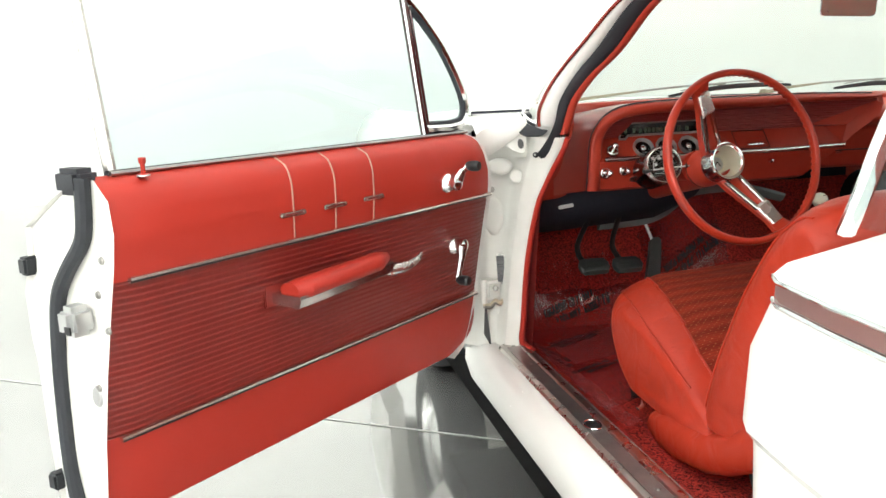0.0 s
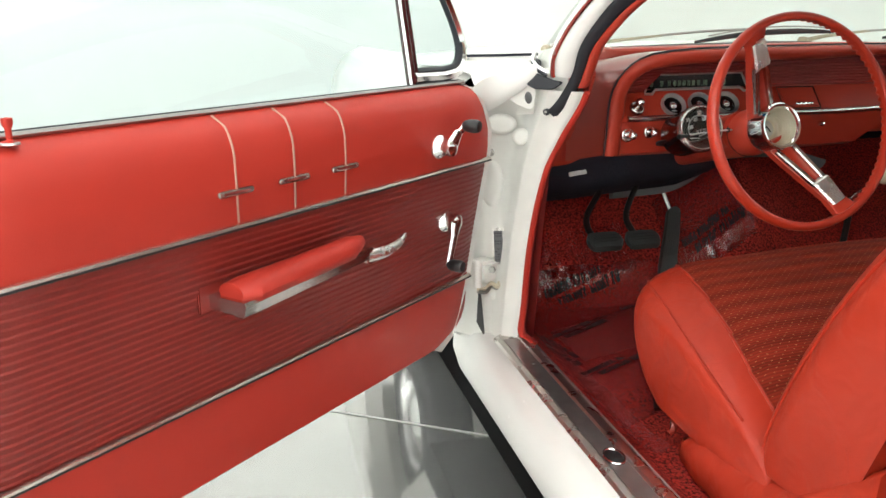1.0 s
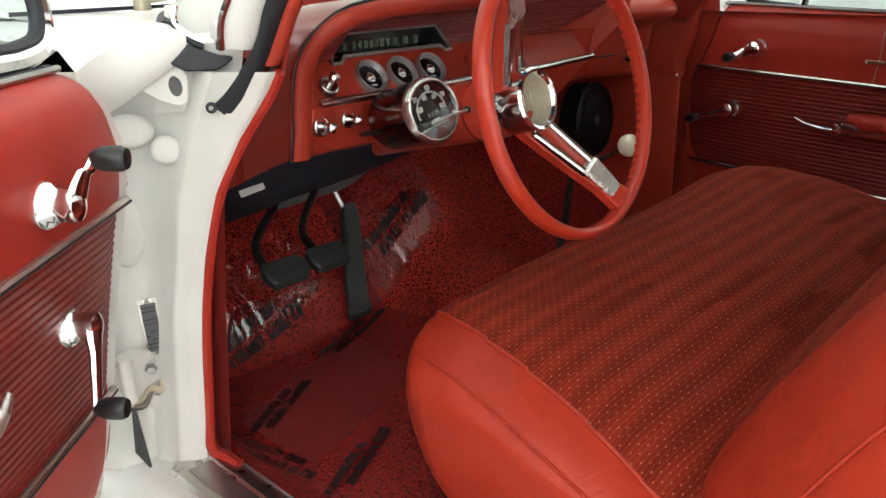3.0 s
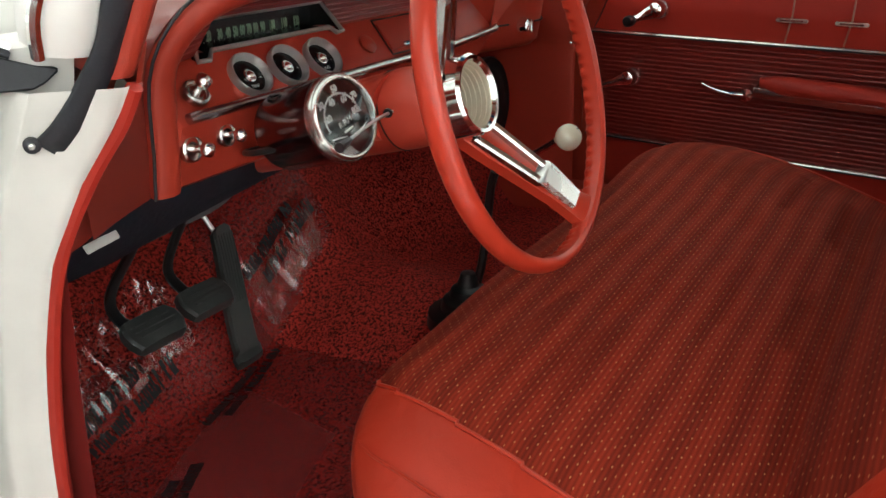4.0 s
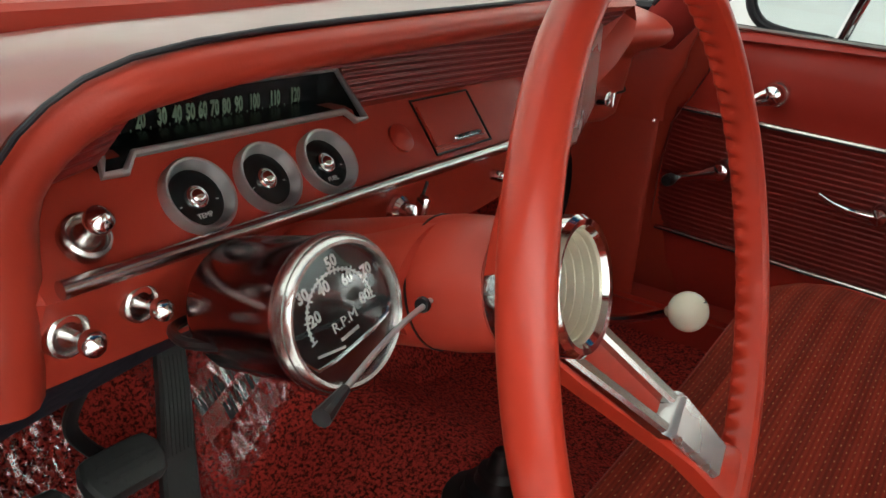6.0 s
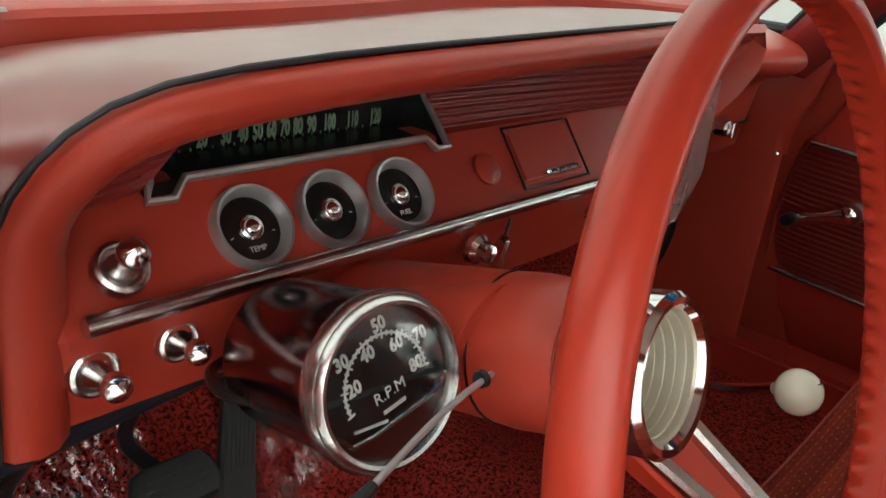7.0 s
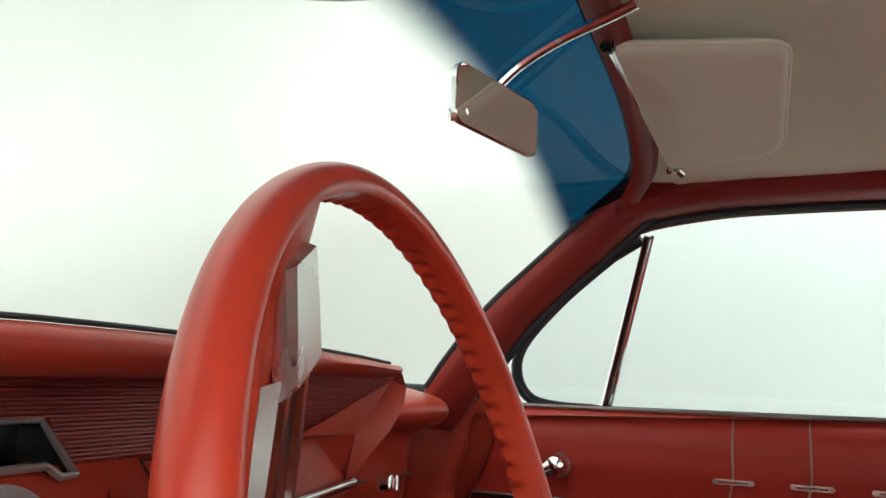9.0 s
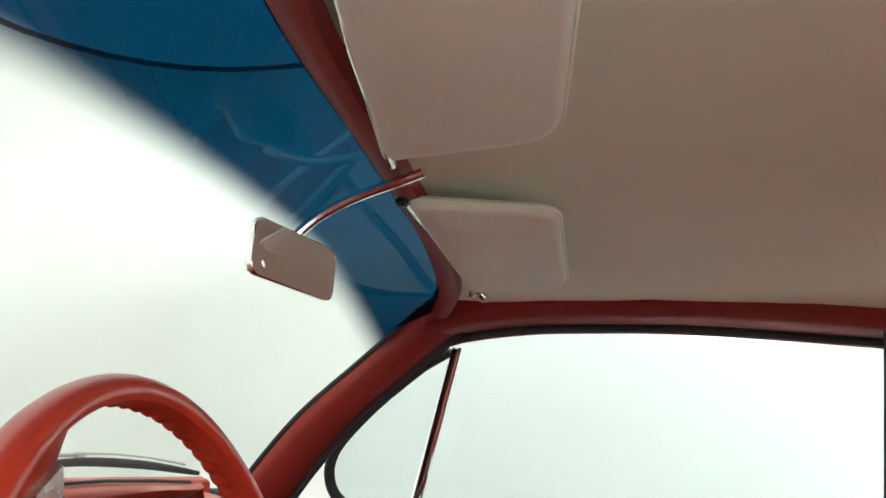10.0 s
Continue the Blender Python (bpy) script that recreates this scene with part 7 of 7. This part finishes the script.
def gear_lever():
    g = thing("gear_lever", "floor gear lever with an ivory ball knob and black boot", "gear lever", pose(-0.01, -0.505, 0.36))
    c = Vector((-0.044, -0.702, 0.730))
    bm = bmesh.new()
    bmesh.ops.create_uvsphere(bm, u_segments=28, v_segments=18, radius=0.0195)
    bmesh.ops.translate(bm, verts=bm.verts, vec=c)
    k = part("knob", bm, KNOB_WHITE, g, "ivory ball knob with a small black mark")
    bm = bmesh.new()
    tube(bm, [c + Vector(p).normalized() * 0.0196 for p in ((-0.1, -0.7, 0.75), (0.12, -0.75, 0.7), (0.2, -0.7, 0.8), (0.3, -0.75, 0.75))], 0.0007, 5)
    part("shift_mark", bm, INK, k)
    bm = bmesh.new()
    tube(bm, smooth([c + Vector((0.004, 0.02, -0.008)), (-0.025, -0.64, 0.695), (0.0, -0.58, 0.665), (0.012, -0.55, 0.645)], 5), 0.0055, 10)
    part("upper_rod", bm, CHROME, g, "chrome upper rod")
    bm = bmesh.new()
    tube(bm, smooth([(0.012, -0.55, 0.645), (0.022, -0.535, 0.61), (0.024, -0.525, 0.54), (0.015, -0.518, 0.47), (0.0, -0.51, 0.42)], 5), 0.0075, 10)
    part("lower_rod", bm, BLACK, g, "black lower rod")
    bm = bmesh.new()
    z0 = ground_z(-0.01, -0.505)
    lathe(bm, [(0.075, -0.01), (0.072, 0.012), (0.05, 0.02), (0.045, 0.036), (0.034, 0.042), (0.03, 0.056), (0.02, 0.062), (0.012, 0.085), (0, 0.087)], pose(-0.01, -0.505, z0), 32)
    part("boot", bm, BLACK, g, "glossy black rubber boot")


gear_lever()

# ---- mirror, visors, wipers ----
def mirror():
    mi = thing("rear_view_mirror", "rear view mirror on a curved chrome arm", "mirror", pose(0.01, -0.68, 1.18))
    c = Vector((0.020, -0.685, 1.207))
    nn = Vector((-0.30, -0.95, -0.02)).normalized()
    m = aim(c, nn) @ pose(0, 0, 0, 0, 0, -3)
    w, h, r = 0.066, 0.0285, 0.012
    out = []
    for sx, sy, a0 in ((1, 1, 0), (-1, 1, 90), (-1, -1, 180), (1, -1, 270)):
        for k in range(5):
            a = radians(a0 + k * 22.5)
            out.append((sx * (w - r) + r * math.cos(a), sy * (h - r) + r * math.sin(a)))
    bm = bmesh.new()
    rows = [[m @ Vector((x * s, y * s, z)) for x, y in out] for s, z in ((0.001, -0.014), (0.8, -0.013), (1.0, -0.004), (1.0, 0.0012), (0.985, 0.002), (0.965, 0.001))]
    loft(bm, rows, True)
    part("mirror_case", bm, CHROME, mi, "thin bright mirror case")
    bm = bmesh.new()
    bm.faces.new([bm.verts.new(m @ Vector((x * 0.97, y * 0.97, 0.0012))) for x, y in out])
    part("mirror_glass", bm, MIRROR, mi)
    bm = bmesh.new()
    tube(bm, smooth([(0.03, -0.668, 1.225), (0.035, -0.70, 1.255), (0.035, -0.74, 1.275), (0.028, -0.79, 1.288), (0.022, -0.815, 1.294)], 5), 0.0055, 10)
    part("arm", bm, CHROME, mi, "curved chrome mirror arm")
    bm = bmesh.new()
    tube(bm, [(-0.022, -0.668, 1.196), (-0.03, -0.655, 1.192)], [0.008, 0.006], 10)
    part("tilt_knob", bm, CHROME, mi)


mirror()


def visor(label, corners, m):
    """A padded visor: four corners with rounded ends."""
    v = thing("sun_visor", label, "sun visor", m)
    pts = []
    n = len(corners)
    for i, (x, y, r) in enumerate(corners):
        p, a, b = Vector((x, y, 0)), Vector((*corners[i - 1][:2], 0)), Vector((*corners[(i + 1) % n][:2], 0))
        da, db = (a - p).normalized() * r, (b - p).normalized() * r
        pts += [(p + da).lerp(p, t).lerp(p.lerp(p + db, t), t) for t in (0, 0.25, 0.5, 0.75, 1)]
    cx, cy = sum(p.x for p in pts) / len(pts), sum(p.y for p in pts) / len(pts)
    rows = []
    for s, z in ((0.0, 0.008), (0.90, 0.008), (0.975, 0.006), (1.0, 0.0), (0.975, -0.006), (0.90, -0.008), (0.0, -0.008)):
        rows.append([Vector((lerp(cx, p.x, max(s, 0.001)), lerp(cy, p.y, max(s, 0.001)), z)) for p in pts])
    return v, pts, rows


def finish_visor(v, rows, m, rod, bracket):
    bm = bmesh.new()
    loft(bm, [[m @ p for p in r] for r in rows], True)
    bmesh.ops.remove_doubles(bm, verts=bm.verts, dist=2e-4)
    pad = part("visor_pad", bm, VISOR, v, "padded cream vinyl visor", sharp=60)
    bm = bmesh.new()
    tube(bm, [m @ (p + Vector((0, 0, -0.0005))) for p in rows[3]], 0.0024, 6, True)
    part("visor_piping", bm, VISOR, pad)
    bm = bmesh.new()
    tube(bm, rod, 0.0045, 8)
    part("hinge_rod", bm, CHROME, v, "chrome hinge rod")
    bm = bmesh.new()
    box(bm, *bracket, 0.022, 0.014, 0.012, 0.003)
    lathe(bm, [(0.006, 0), (0.0065, 0.01), (0, 0.012)], aim(Vector(bracket) + Vector((0.012, -0.006, -0.004)), (0.3, -0.6, -0.6)), 12)
    lathe(bm, [(0.005, 0), (0.005, 0.01), (0, 0.012)], aim(Vector(bracket) + Vector((-0.012, 0.003, -0.004)), (-0.3, 0.2, -0.8)), 12)
    part("hinge_bracket", bm, CHROME, v, "small chrome hinge bracket")


VP = Matrix.Translation((0.3, -0.80, 1.283)) @ pose(0, 0, 0, 4, 3, 0) @ Matrix.Translation((-0.3, 0.80, 0))
v, pts, rows = visor("cream passenger's sun visor folded up against the headliner", [(0.104, -0.776, 0.012), (0.515, -0.792, 0.015), (0.46, -0.945, 0.05), (0.128, -0.945, 0.025)], pose(0.3, -0.85, 1.275))
finish_visor(v, rows, VP, [(0.09, -0.777, 1.290), (0.30, -0.785, 1.286), (0.52, -0.795, 1.274)], (0.515, -0.799, 1.272))
bm = bmesh.new()
box(bm, 0.096, -0.776, 1.288, 0.016, 0.014, 0.012, 0.003)
part("visor_clip", bm, BLACK, v, "black visor clip")
VD = Matrix.Translation((-0.3, -0.83, 1.281)) @ pose(0, 0, 0, 6, -2, 0) @ Matrix.Translation((0.3, 0.83, 0))
v, pts, rows = visor("cream driver's sun visor folded up against the headliner", [(-0.020, -0.785, 0.012), (-0.06, -0.865, 0.03), (-0.10, -0.955, 0.05), (-0.48, -0.985, 0.03), (-0.50, -0.86, 0.02)], pose(-0.3, -0.88, 1.275))
finish_visor(v, rows, VD, [(-0.01, -0.79, 1.291), (-0.25, -0.82, 1.287), (-0.50, -0.87, 1.262)], (-0.51, -0.878, 1.262))


def wiper(base, arm, blade, label):
    """A broad arm root on the cowl, a thin arm and a long blade. Each is a run of points."""
    w = thing("wiper", label, "wiper", pose(*base[0]))
    b = smooth(base, 4)
    bm = bmesh.new()
    tube(bm, b, [lerp(0.013, 0.006, i / (len(b) - 1)) for i in range(len(b))], 10, squash=0.45, up=(0, -0.3, 1))
    lathe(bm, [(0.016, -0.03), (0.016, 0.004), (0.011, 0.012), (0, 0.014)], Matrix.Translation(base[0]), 16)
    part("arm_root", bm, material("dull_tan_metal", (0.33, 0.29, 0.21), 0.4, 0.8, vary=0.15), w, "broad dull metal arm root")
    bm = bmesh.new()
    tube(bm, smooth(arm, 5), 0.0036, 8)
    box(bm, *arm[-1], 0.03, 0.012, 0.010, 0.003)
    part("arm", bm, STEEL, w, "thin grey steel arm")
    q = smooth(blade, 6)
    n = len(q) - 1
    bm = bmesh.new()
    tube(bm, q, [0.0055 - 0.003 * abs(2 * i / n - 1) ** 2 for i in range(n + 1)], 8, squash=1.5)
    bl = part("blade", bm, RUBBER, w, "black rubber wiper blade")
    bm = bmesh.new()
    tube(bm, [p + Vector((0, 0, 0.009 + 0.006 * math.sin(math.pi * i / n))) for i, p in enumerate(q)][2:-2], 0.0022, 6)
    part("blade_spine", bm, STEEL, bl)


wiper([(-0.52, 0.055, 0.975), (-0.36, 0.058, 0.992), (-0.173, 0.055, 1.008)], [(-0.18, 0.055, 1.008), (-0.03, 0.055, 1.018), (0.126, 0.053, 1.022)], [(-0.07, 0.05, 0.988), (0.10, 0.052, 1.008), (0.26, 0.05, 1.014), (0.384, 0.042, 1.010)], "grey wiper at rest on the windscreen's foot")
wiper([(0.29, 0.055, 0.985), (0.37, 0.05, 1.0), (0.50, 0.035, 1.012)], [(0.49, 0.037, 1.012), (0.58, 0.0, 1.016), (0.655, -0.05, 1.017)], [(0.52, 0.0, 0.992), (0.63, -0.06, 1.005), (0.70, -0.15, 1.0), (0.727, -0.25, 0.985)], "grey wiper at rest beside the other")
